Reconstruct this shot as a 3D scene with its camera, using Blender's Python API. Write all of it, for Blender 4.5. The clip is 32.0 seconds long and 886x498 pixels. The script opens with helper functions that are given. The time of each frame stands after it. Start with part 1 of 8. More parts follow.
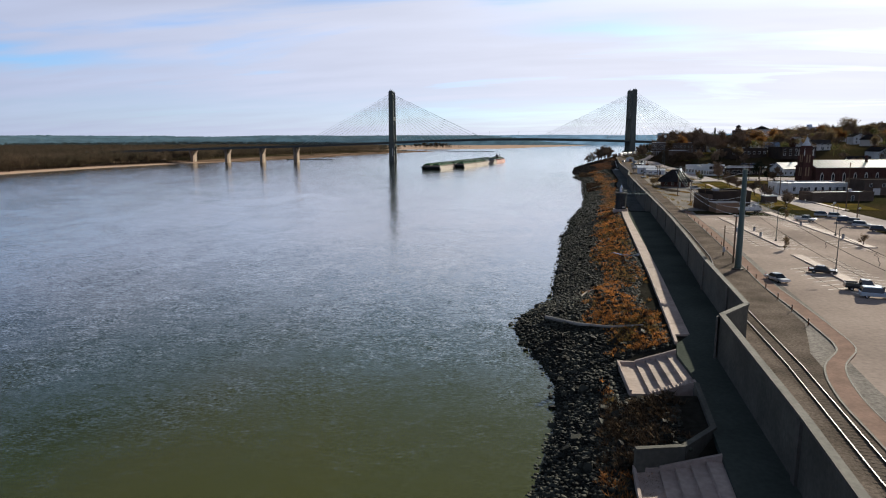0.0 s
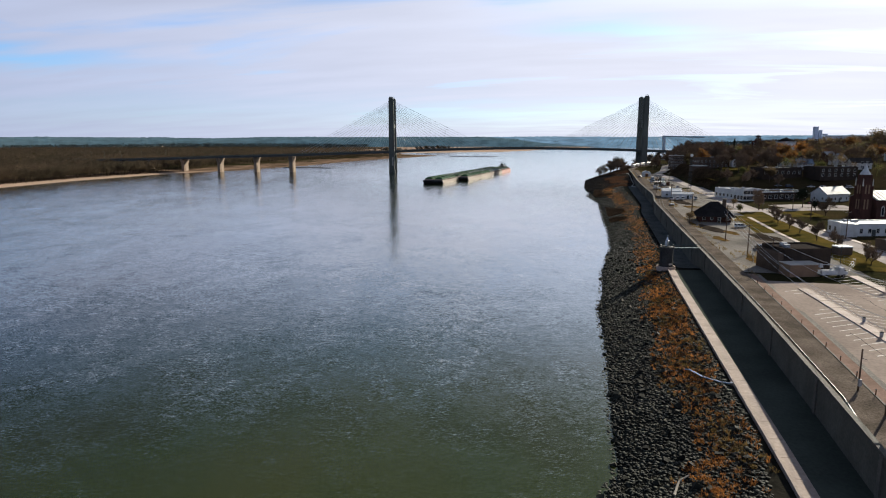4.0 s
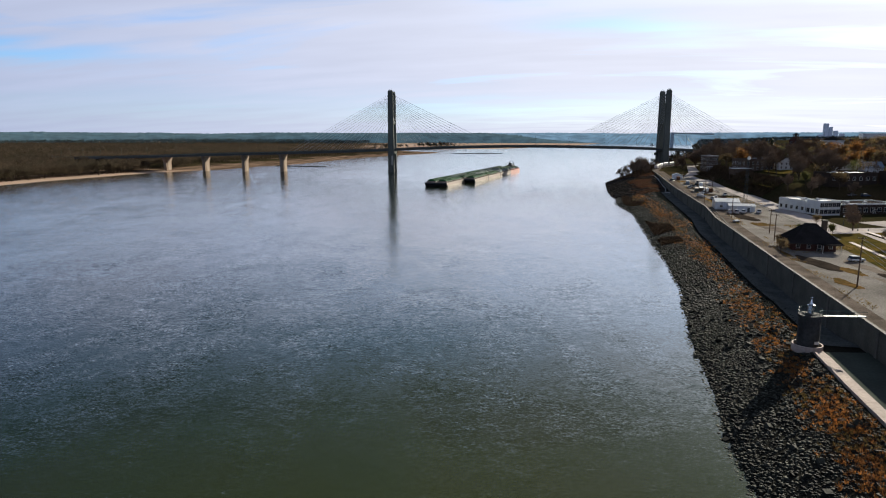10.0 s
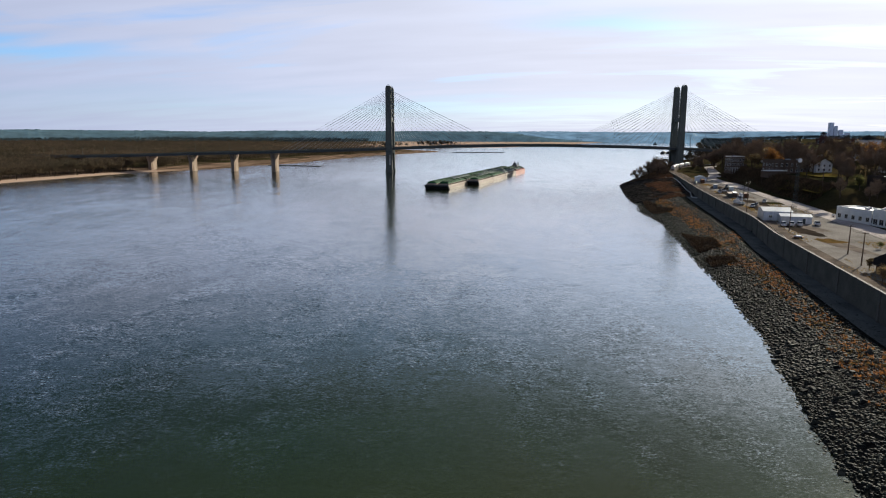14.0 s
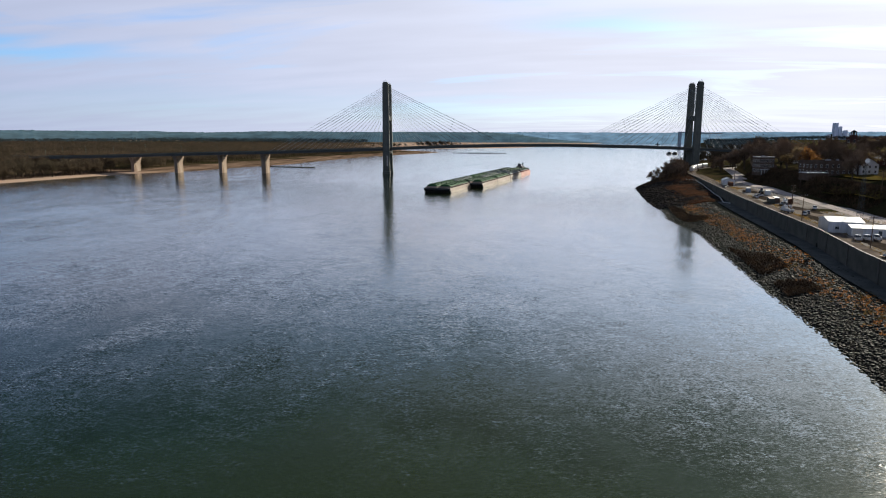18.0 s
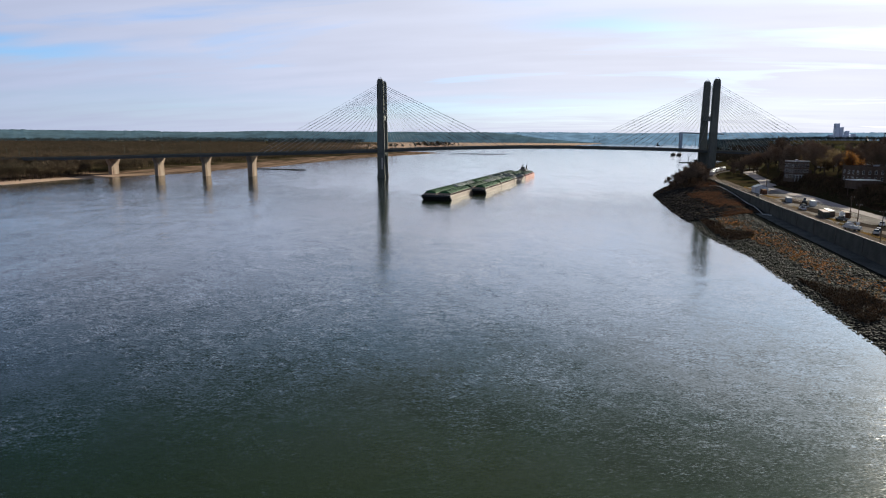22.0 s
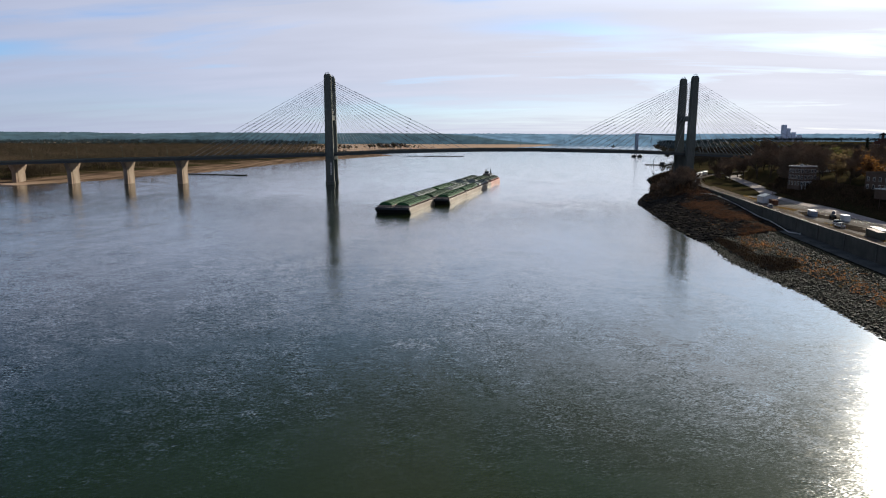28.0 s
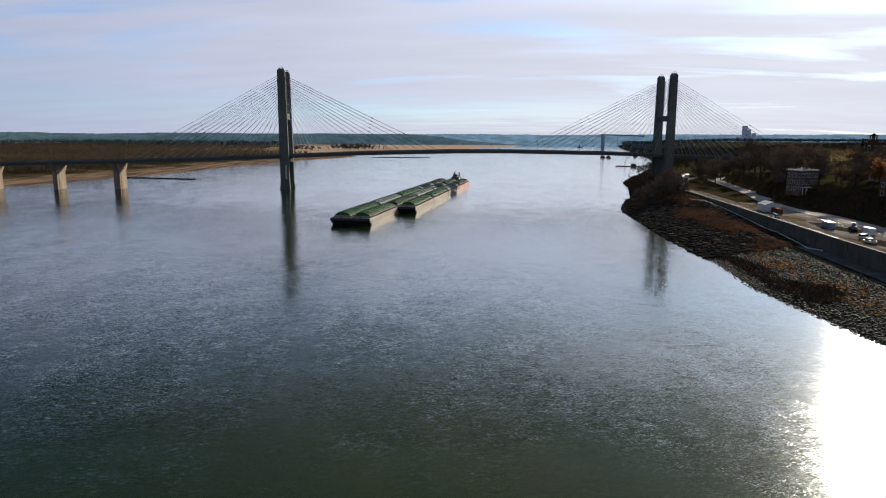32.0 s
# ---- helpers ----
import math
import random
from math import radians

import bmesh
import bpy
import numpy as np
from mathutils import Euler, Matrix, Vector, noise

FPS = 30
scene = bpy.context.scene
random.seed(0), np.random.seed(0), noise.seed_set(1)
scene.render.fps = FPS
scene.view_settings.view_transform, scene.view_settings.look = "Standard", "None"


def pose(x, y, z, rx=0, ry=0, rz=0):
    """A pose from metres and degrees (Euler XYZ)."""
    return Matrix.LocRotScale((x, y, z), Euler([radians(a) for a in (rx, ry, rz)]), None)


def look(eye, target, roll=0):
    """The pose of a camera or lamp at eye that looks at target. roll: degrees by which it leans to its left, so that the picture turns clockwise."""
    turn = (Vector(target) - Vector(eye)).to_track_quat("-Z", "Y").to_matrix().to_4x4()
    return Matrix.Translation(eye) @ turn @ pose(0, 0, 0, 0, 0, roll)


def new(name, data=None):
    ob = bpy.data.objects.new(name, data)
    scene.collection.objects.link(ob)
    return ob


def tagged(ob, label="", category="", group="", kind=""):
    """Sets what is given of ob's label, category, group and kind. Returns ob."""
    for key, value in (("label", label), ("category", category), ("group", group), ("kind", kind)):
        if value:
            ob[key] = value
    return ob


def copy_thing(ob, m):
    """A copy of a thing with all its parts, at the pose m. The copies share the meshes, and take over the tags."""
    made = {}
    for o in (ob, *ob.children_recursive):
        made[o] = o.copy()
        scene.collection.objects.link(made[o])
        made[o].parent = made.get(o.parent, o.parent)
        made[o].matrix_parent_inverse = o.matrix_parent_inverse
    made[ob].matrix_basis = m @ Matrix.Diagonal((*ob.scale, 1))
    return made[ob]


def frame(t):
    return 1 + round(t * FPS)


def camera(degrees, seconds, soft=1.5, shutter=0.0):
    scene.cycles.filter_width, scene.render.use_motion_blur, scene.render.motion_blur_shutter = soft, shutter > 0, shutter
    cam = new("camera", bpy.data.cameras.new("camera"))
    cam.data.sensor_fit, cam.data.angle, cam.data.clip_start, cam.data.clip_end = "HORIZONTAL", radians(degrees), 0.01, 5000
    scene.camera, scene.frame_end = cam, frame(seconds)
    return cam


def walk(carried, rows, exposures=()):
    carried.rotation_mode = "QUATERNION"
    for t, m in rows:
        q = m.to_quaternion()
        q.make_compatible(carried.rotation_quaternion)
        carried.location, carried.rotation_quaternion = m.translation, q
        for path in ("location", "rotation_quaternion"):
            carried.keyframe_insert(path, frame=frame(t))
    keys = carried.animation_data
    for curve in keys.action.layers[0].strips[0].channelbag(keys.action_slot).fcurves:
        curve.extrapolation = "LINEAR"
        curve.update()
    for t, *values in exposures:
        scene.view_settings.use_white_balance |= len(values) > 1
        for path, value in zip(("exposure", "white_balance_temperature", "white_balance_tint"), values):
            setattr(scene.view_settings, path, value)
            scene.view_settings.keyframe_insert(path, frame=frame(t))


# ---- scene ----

# ---------------- camera ----------------
cam = camera(70.42, 32.0, soft=1.1)
ROWS = [
    (0, 111.31, -933.51, 30.94, 2.222, -9.744, -0.184),
    (0.5, 110.89, -928.24, 32.90, 2.251, -9.729, -0.139),
    (1, 110.51, -922.81, 34.92, 2.300, -9.734, -0.144),
    (1.5, 110.11, -917.20, 36.95, 2.272, -9.753, -0.143),
    (2, 109.74, -911.47, 38.96, 2.271, -9.781, -0.123),
    (2.5, 109.43, -905.88, 40.54, 2.353, -9.729, -0.175),
    (3, 109.10, -900.35, 41.77, 2.358, -9.705, -0.168),
    (3.5, 108.73, -894.81, 42.70, 2.377, -9.709, -0.148),
    (4, 108.30, -889.22, 43.35, 2.361, -9.750, -0.137),
    (4.5, 107.83, -883.56, 43.76, 2.409, -9.783, -0.258),
    (6.5, 106.50, -860.21, 45.26, 2.438, -9.934, -0.001),
    (7, 106.00, -854.34, 45.17, 2.431, -9.968, -0.015),
    (8, 105.08, -842.62, 44.94, 2.477, -9.994, -0.090),
    (9, 104.10, -830.82, 45.02, 2.493, -10.048, -0.032),
    (10, 103.21, -819.14, 45.07, 2.513, -10.114, 0.010),
    (11, 102.31, -807.58, 45.00, 2.515, -10.157, 0.026),
    (12, 101.44, -795.97, 45.05, 2.531, -10.200, 0.030),
    (13, 100.58, -784.35, 45.08, 2.507, -10.247, 0.045),
    (14, 99.69, -772.78, 44.94, 2.475, -10.250, 0.128),
    (14.5, 99.26, -767.02, 44.80, 2.498, -10.260, 0.073),
    (16.5, 97.76, -744.29, 43.76, 2.462, -10.208, 0.088),
    (17, 97.31, -738.64, 43.45, 2.510, -10.162, 0.058),
    (18, 96.51, -727.40, 43.08, 2.441, -10.161, 0.108),
    (19, 95.39, -715.61, 43.41, 2.407, -10.141, 0.158),
    (20, 94.50, -703.90, 43.63, 2.353, -10.172, 0.161),
    (21, 93.70, -692.17, 43.94, 2.346, -10.195, 0.219),
    (22, 92.80, -680.38, 44.28, 2.170, -10.172, 0.197),
    (22.5, 92.33, -674.51, 44.39, 2.085, -10.171, 0.201),
    (23, 91.84, -668.69, 44.44, 2.019, -10.147, 0.255),
    (24, 90.88, -657.22, 44.30, 1.412, -10.110, 0.204),
    (24.5, 90.45, -651.50, 44.21, 0.996, -10.080, 0.170),
    (25, 90.07, -645.82, 44.14, 0.611, -10.055, 0.157),
    (25.5, 89.76, -640.19, 44.14, 0.209, -10.024, 0.139),
    (27.5, 89.16, -618.12, 44.58, -1.493, -10.053, 0.196),
    (28, 89.21, -612.64, 44.61, -1.860, -10.041, 0.145),
    (29, 89.56, -601.67, 44.50, -2.649, -9.975, 0.140),
    (30, 90.10, -590.62, 44.41, -3.426, -9.982, 0.169),
    (31, 90.67, -579.52, 44.56, -4.200, -9.953, 0.188),
    (32, 91.29, -568.38, 44.85, -4.938, -9.989, 0.182),
]
walk(cam, [(t, pose(x, y, z, 90 + pitch, 0, yaw) @ pose(0, 0, 0, 0, 0, roll)) for t, x, y, z, yaw, pitch, roll in ROWS],
     exposures=[(0, 0.48, 6450, 4), (14, 0.48, 6450, 4), (24, 0.42, 6450, 4), (32, 0.24, 6450, 4)])

# ---------------- light ----------------
SUN_AZ, SUN_EL = radians(41.0), radians(21.0)
SUN_DIR = Vector((math.sin(SUN_AZ) * math.cos(SUN_EL), math.cos(SUN_AZ) * math.cos(SUN_EL), math.sin(SUN_EL)))
sun_data = bpy.data.lights.new("sun", "SUN")
sun_data.energy, sun_data.angle, sun_data.color = 6.2, radians(0.55), (1.0, 0.9, 0.78)
sun = new("sun", sun_data)
sun.matrix_world = look((0, 0, 500), Vector((0, 0, 500)) - SUN_DIR)


GAPS = ((-0.70, 0.132, 0.20, 0.016, 0.85, -0.03), (-0.20, 0.228, 0.32, 0.012, 0.8, -0.02), (0.06, 0.213, 0.12, 0.010, 0.6, 0.0), (0.24, 0.165, 0.12, 0.016, 0.5, -0.05), (0.70, 0.215, 0.12, 0.018, 0.7, 0.0),
        (0.10, 0.040, 0.35, 0.022, 0.30, 0.0), (-0.55, 0.05, 0.35, 0.03, 0.25, 0.0), (0.55, 0.29, 0.30, 0.05, 0.75, 0.1), (-0.05, 0.33, 0.4, 0.05, 0.7, 0.0))


def make_world():
    world = bpy.data.worlds.new("sky")
    scene.world = world
    world.use_nodes = True
    nt = world.node_tree
    nt.nodes.clear()
    N, L = nt.nodes.new, nt.links.new
    out = N("ShaderNodeOutputWorld")
    sky = N("ShaderNodeTexSky")
    sky.sky_type = "NISHITA"
    sky.sun_disc = False
    sky.sun_elevation, sky.sun_rotation = SUN_EL, SUN_AZ
    sky.air_density, sky.dust_density, sky.ozone_density = 1.0, 0.6, 1.5
    blue = N("ShaderNodeBackground")
    clear = N("ShaderNodeMix")
    clear.data_type, clear.blend_type = "RGBA", "MULTIPLY"
    clear.inputs[0].default_value = 1.0
    hue = N("ShaderNodeMix")
    hue.data_type = "RGBA"
    hue.inputs[6].default_value, hue.inputs[7].default_value = (0.58, 0.81, 1.27, 1), (0.74, 0.91, 1.0, 1)
    L(hue.outputs[2], clear.inputs[7])
    L(sky.outputs["Color"], clear.inputs[6])
    L(clear.outputs[2], blue.inputs["Color"])
    coord = N("ShaderNodeTexCoord")
    sep = N("ShaderNodeSeparateXYZ")
    L(coord.outputs["Generated"], sep.inputs[0])

    def op(kind, a, b=None, clamp=False):
        n = N("ShaderNodeMath")
        n.operation, n.use_clamp = kind, clamp
        for k, v in enumerate((a, b)):
            if v is None:
                continue
            if isinstance(v, (int, float)):
                n.inputs[k].default_value = v
            else:
                L(v, n.inputs[k])
        return n.outputs[0]

    # open sky dimmed above the view so near water and shade stay dark
    depth = N("ShaderNodeMapRange")
    depth.inputs["From Min"].default_value, depth.inputs["From Max"].default_value = 0.14, 0.40
    depth.inputs["To Min"].default_value, depth.inputs["To Max"].default_value = 0.115, 0.026
    L(sep.outputs["Z"], depth.inputs["Value"])
    L(depth.outputs[0], blue.inputs["Strength"])
    L(op("MULTIPLY", op("SUBTRACT", sep.outputs["Z"], 0.16), 4.0, True), hue.inputs[0])
    # A high cloud sheet seen in perspective: directions laid on a plane overhead
    h = op("ADD", op("MAXIMUM", sep.outputs["Z"], 0.0), 0.10)
    u, v = op("DIVIDE", sep.outputs["X"], h), op("DIVIDE", sep.outputs["Y"], h)
    uv = N("ShaderNodeCombineXYZ")
    L(op("MULTIPLY", u, 0.42), uv.inputs[0])
    L(op("ADD", op("MULTIPLY", v, 1.25), op("MULTIPLY", u, 0.22)), uv.inputs[1])
    big = N("ShaderNodeTexNoise")
    big.inputs["Scale"].default_value, big.inputs["Detail"].default_value = 0.62, 7
    big.inputs["Roughness"].default_value, big.inputs["Distortion"].default_value = 0.55, 0.5
    L(uv.outputs[0], big.inputs["Vector"])
    cover = N("ShaderNodeMapRange")
    cover.interpolation_type = "SMOOTHSTEP"
    cover.inputs["From Min"].default_value, cover.inputs["From Max"].default_value = 0.30, 0.58
    L(big.outputs[0], cover.inputs["Value"])
    wisp = N("ShaderNodeTexNoise")
    wisp.inputs["Scale"].default_value, wisp.inputs["Detail"].default_value = 2.1, 6
    L(uv.outputs[0], wisp.inputs["Vector"])
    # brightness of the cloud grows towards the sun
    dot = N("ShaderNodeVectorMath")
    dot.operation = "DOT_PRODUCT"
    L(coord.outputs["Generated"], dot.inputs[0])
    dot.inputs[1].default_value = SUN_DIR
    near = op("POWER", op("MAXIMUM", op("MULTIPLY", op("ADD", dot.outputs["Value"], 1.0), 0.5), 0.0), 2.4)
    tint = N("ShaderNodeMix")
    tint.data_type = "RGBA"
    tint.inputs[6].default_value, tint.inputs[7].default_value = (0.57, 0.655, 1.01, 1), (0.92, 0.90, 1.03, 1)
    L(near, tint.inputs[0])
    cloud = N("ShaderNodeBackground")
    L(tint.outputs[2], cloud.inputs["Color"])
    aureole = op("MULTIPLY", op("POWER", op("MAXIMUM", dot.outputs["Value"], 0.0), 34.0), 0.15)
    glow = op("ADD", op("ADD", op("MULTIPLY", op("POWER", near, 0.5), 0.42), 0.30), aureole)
    # unseen cloud to the south, added to brighten shaded faces towards the camera
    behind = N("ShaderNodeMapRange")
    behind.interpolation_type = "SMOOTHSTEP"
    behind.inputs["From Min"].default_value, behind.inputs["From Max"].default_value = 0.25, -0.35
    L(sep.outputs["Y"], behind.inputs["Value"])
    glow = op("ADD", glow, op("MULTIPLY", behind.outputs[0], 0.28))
    # unseen sky above the view, brightened sunward and greyed away to shape water reflections
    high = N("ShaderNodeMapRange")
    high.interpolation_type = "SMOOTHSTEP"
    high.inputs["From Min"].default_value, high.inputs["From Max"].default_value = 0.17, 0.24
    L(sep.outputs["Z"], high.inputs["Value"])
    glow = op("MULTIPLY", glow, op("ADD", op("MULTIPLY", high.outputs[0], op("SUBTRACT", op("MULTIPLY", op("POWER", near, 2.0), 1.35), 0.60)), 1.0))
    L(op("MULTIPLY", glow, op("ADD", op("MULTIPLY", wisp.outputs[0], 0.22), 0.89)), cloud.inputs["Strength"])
    thick = op("MULTIPLY", cover.outputs[0], 0.93)
    # cloud thinned above the view and away from the sun to darken near water
    fade = N("ShaderNodeMapRange")
    fade.interpolation_type = "SMOOTHSTEP"
    fade.inputs["From Min"].default_value, fade.inputs["From Max"].default_value = 0.20, 0.43
    fade.inputs["To Min"].default_value, fade.inputs["To Max"].default_value = 1.0, 0.05
    L(op("ADD", sep.outputs["Z"], op("MULTIPLY", op("SUBTRACT", 0.80, near), 0.10)), fade.inputs["Value"])
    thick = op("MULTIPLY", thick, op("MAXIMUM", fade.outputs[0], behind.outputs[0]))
    thick = op("ADD", thick, op("MULTIPLY", op("POWER", op("SUBTRACT", 1.0, op("MAXIMUM", sep.outputs["Z"], 0.0)), 6.0), 0.9), True)
    # long blue gaps between the cloud streets: side and height over north, half lengths, depth, slant
    side = op("DIVIDE", sep.outputs["X"], op("MAXIMUM", sep.outputs["Y"], 0.05))
    lift = op("ADD", op("DIVIDE", sep.outputs["Z"], op("MAXIMUM", sep.outputs["Y"], 0.05)), op("MULTIPLY", op("SUBTRACT", wisp.outputs[0], 0.5), 0.07))
    side = op("ADD", side, op("MULTIPLY", op("SUBTRACT", big.outputs[0], 0.5), 0.5))
    for s0, h0, ls, lh, deep, slant in GAPS:
        a = op("DIVIDE", op("SUBTRACT", side, s0), ls)
        c = op("DIVIDE", op("SUBTRACT", lift, op("ADD", op("MULTIPLY", op("SUBTRACT", side, s0), slant), h0)), lh)
        g = op("POWER", 2.718, op("MULTIPLY", op("ADD", op("MULTIPLY", a, a), op("MULTIPLY", c, c)), -1.0))
        thick = op("MULTIPLY", thick, op("SUBTRACT", 1.0, op("MULTIPLY", g, deep)), True)
    mix = N("ShaderNodeMixShader")
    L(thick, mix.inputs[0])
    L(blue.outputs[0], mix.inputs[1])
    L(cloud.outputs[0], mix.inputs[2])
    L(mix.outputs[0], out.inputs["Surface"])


make_world()


# ---------------- materials ----------------
def mat(name, col, col2=None, rough=0.8, scale=0.35, fine=4.0, var=0.35, bump=0.15, metal=0.0, stretch=(1, 1, 1), rand=0.0, dist=0.05):
    """A surface with broad stains (scale per metre), fine grain and relief; rand: spread between pieces."""
    m = bpy.data.materials.new(name)
    m.use_nodes = True
    nt = m.node_tree
    N, L = nt.nodes.new, nt.links.new
    b = nt.nodes["Principled BSDF"]
    b.inputs["Roughness"].default_value, b.inputs["Metallic"].default_value = rough, metal
    if rough >= 0.75:  # porous and broken surfaces have little sheen
        b.inputs["Specular IOR Level"].default_value = 0.0 if rough >= 0.85 else 0.1
    coord, mp = N("ShaderNodeTexCoord"), N("ShaderNodeMapping")
    mp.inputs["Scale"].default_value = stretch
    L(coord.outputs["Object"], mp.inputs[0])
    n1, n2 = N("ShaderNodeTexNoise"), N("ShaderNodeTexNoise")
    n1.inputs["Scale"].default_value, n1.inputs["Detail"].default_value = scale, 5
    n2.inputs["Scale"].default_value, n2.inputs["Detail"].default_value = fine, 6
    L(mp.outputs[0], n1.inputs[0]), L(mp.outputs[0], n2.inputs[0])
    col2 = col2 or tuple(c * (1 - var) for c in col)
    ramp = N("ShaderNodeMapRange")
    ramp.inputs["From Min"].default_value, ramp.inputs["From Max"].default_value = 0.35, 0.65
    L(n1.outputs[0], ramp.inputs[0])
    mx = N("ShaderNodeMix")
    mx.data_type = "RGBA"
    mx.inputs[6].default_value, mx.inputs[7].default_value = (*col, 1), (*col2, 1)
    L(ramp.outputs[0], mx.inputs[0])
    hsv = N("ShaderNodeHueSaturation")
    L(mx.outputs[2], hsv.inputs["Color"])
    val = N("ShaderNodeMapRange")
    val.inputs["From Min"].default_value, val.inputs["From Max"].default_value = 0.25, 0.75
    val.inputs["To Min"].default_value, val.inputs["To Max"].default_value = 1 - var * 0.8, 1 + var * 0.8
    L(n2.outputs[0], val.inputs[0])
    last = val.outputs[0]
    if rand:
        for kind, outlet in (("ShaderNodeObjectInfo", "Random"), ("ShaderNodeNewGeometry", "Random Per Island")):
            info, r = N(kind), N("ShaderNodeMapRange")
            r.inputs["To Min"].default_value, r.inputs["To Max"].default_value = 1 - rand, 1 + rand
            mul = N("ShaderNodeMath")
            mul.operation = "MULTIPLY"
            L(info.outputs[outlet], r.inputs[0]), L(r.outputs[0], mul.inputs[0]), L(last, mul.inputs[1])
            last = mul.outputs[0]
    L(last, hsv.inputs["Value"])
    L(hsv.outputs[0], b.inputs["Base Color"])
    if bump:
        bp = N("ShaderNodeBump")
        bp.inputs["Strength"].default_value, bp.inputs["Distance"].default_value = bump, dist
        L(n2.outputs[0], bp.inputs["Height"])
        L(bp.outputs[0], b.inputs["Normal"])
    return m


def plain(name, col, rough=0.5, metal=0.0, emit=0.0):
    return mat(name, col, rough=rough, metal=metal, var=0.12, scale=0.8, fine=6, bump=0.03)


RIPPLE = 0.26
BODY_GREEN, BODY_BROWN = (0.011, 0.023, 0.005), (0.023, 0.027, 0.004)
SOUTH_GREEN, SOUTH_BROWN = (0.034, 0.047, 0.010), (0.066, 0.058, 0.008)


def water_material():
    """Silty river: a dark scattering body under a mirror broken by ripples of three sizes."""
    m = bpy.data.materials.new("river_water")
    m.use_nodes = True
    nt = m.node_tree
    N, L = nt.nodes.new, nt.links.new
    b = nt.nodes["Principled BSDF"]
    b.inputs["IOR"].default_value = 1.35
    b.inputs["Coat Weight"].default_value, b.inputs["Coat IOR"].default_value, b.inputs["Coat Roughness"].default_value = 1.0, 1.35, 0.10
    coord = N("ShaderNodeTexCoord")

    def noise_at(scale, detail, stretch, rough=0.55, turn=0.0, distort=0.0, outlet=0):
        mp, n = N("ShaderNodeMapping"), N("ShaderNodeTexNoise")
        mp.inputs["Scale"].default_value, mp.inputs["Rotation"].default_value = stretch, (0, 0, turn)
        n.inputs["Scale"].default_value, n.inputs["Detail"].default_value = scale, detail
        n.inputs["Roughness"].default_value, n.inputs["Distortion"].default_value = rough, distort
        L(coord.outputs["Object"], mp.inputs[0]), L(mp.outputs[0], n.inputs[0])
        return n.outputs[outlet]

    def remap(v, f0, f1, t0, t1):
        r = N("ShaderNodeMapRange")
        for k, w in zip(("From Min", "From Max", "To Min", "To Max"), (f0, f1, t0, t1)):
            r.inputs[k].default_value = w
        L(v, r.inputs[0])
        return r.outputs[0]

    def blend(f, c0, c1):
        mx = N("ShaderNodeMix")
        mx.data_type = "RGBA"
        L(f, mx.inputs[0])
        for k, c in ((6, c0), (7, c1)):
            if isinstance(c, tuple):
                mx.inputs[k].default_value = (*c, 1)
            else:
                L(c, mx.inputs[k])
        return mx.outputs[2]

    def scaled(v, k):
        n = N("ShaderNodeVectorMath")
        n.operation = "SCALE"
        L(v, n.inputs[0])
        if isinstance(k, float):
            n.inputs["Scale"].default_value = k
        else:
            L(k, n.inputs["Scale"])
        return n.outputs[0]

    def vadd(v, w):
        n = N("ShaderNodeVectorMath")
        n.operation = "ADD"
        L(v, n.inputs[0])
        if isinstance(w, tuple):
            n.inputs[1].default_value = w
        else:
            L(w, n.inputs[1])
        return n.outputs[0]

    # soft silt clouds; brightness is put into the colour, lighter and browner southward
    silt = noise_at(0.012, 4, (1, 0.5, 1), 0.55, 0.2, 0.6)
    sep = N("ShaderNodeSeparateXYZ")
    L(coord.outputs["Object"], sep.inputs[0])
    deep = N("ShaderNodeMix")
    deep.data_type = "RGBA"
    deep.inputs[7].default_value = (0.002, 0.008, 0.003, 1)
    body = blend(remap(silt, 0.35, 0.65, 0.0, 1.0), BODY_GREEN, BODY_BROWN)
    south_body = blend(remap(silt, 0.3, 0.7, 0.0, 1.0), SOUTH_GREEN, SOUTH_BROWN)
    L(blend(remap(sep.outputs["Y"], -880.0, -690.0, 0.0, 1.0), south_body, body), deep.inputs[6])
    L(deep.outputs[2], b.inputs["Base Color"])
    # darkened away from the bank: dimmer sky reflection put into the colour
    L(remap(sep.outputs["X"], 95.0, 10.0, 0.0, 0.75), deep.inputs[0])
    # coat, added to strengthen the reflection, is reduced towards midstream to dim it
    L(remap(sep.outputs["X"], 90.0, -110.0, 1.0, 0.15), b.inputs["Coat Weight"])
    # slick and ruffled patches of the current
    eddies = noise_at(0.035, 5, (1, 0.5, 1), 0.62, 0.3, 1.3)
    gusts = noise_at(0.16, 4, (0.8, 1, 1), 0.6, 0.1, 0.8)
    force = N("ShaderNodeMath")
    force.operation = "MULTIPLY"
    L(remap(eddies, 0.38, 0.62, 0.55, 1.35), force.inputs[0]), L(remap(gusts, 0.3, 0.7, 0.6, 1.4), force.inputs[1])
    # midstream, away from the shelter of the wall, the water is choppier
    open_water = N("ShaderNodeMath")
    open_water.operation = "MULTIPLY"
    L(force.outputs[0], open_water.inputs[0]), L(remap(sep.outputs["X"], 70.0, -120.0, 0.95, 1.5), open_water.inputs[1])
    b.inputs["Roughness"].default_value = 0.10
    # steeper wavelets stand here and there among the ripples
    crest = N("ShaderNodeMath")
    crest.operation = "MULTIPLY"
    L(open_water.outputs[0], crest.inputs[0]), L(remap(noise_at(0.55, 3, (0.8, 1, 1), 0.65, 0.3, 0.5), 0.56, 0.74, 0.9, 1.9), crest.inputs[1])
    slope = None
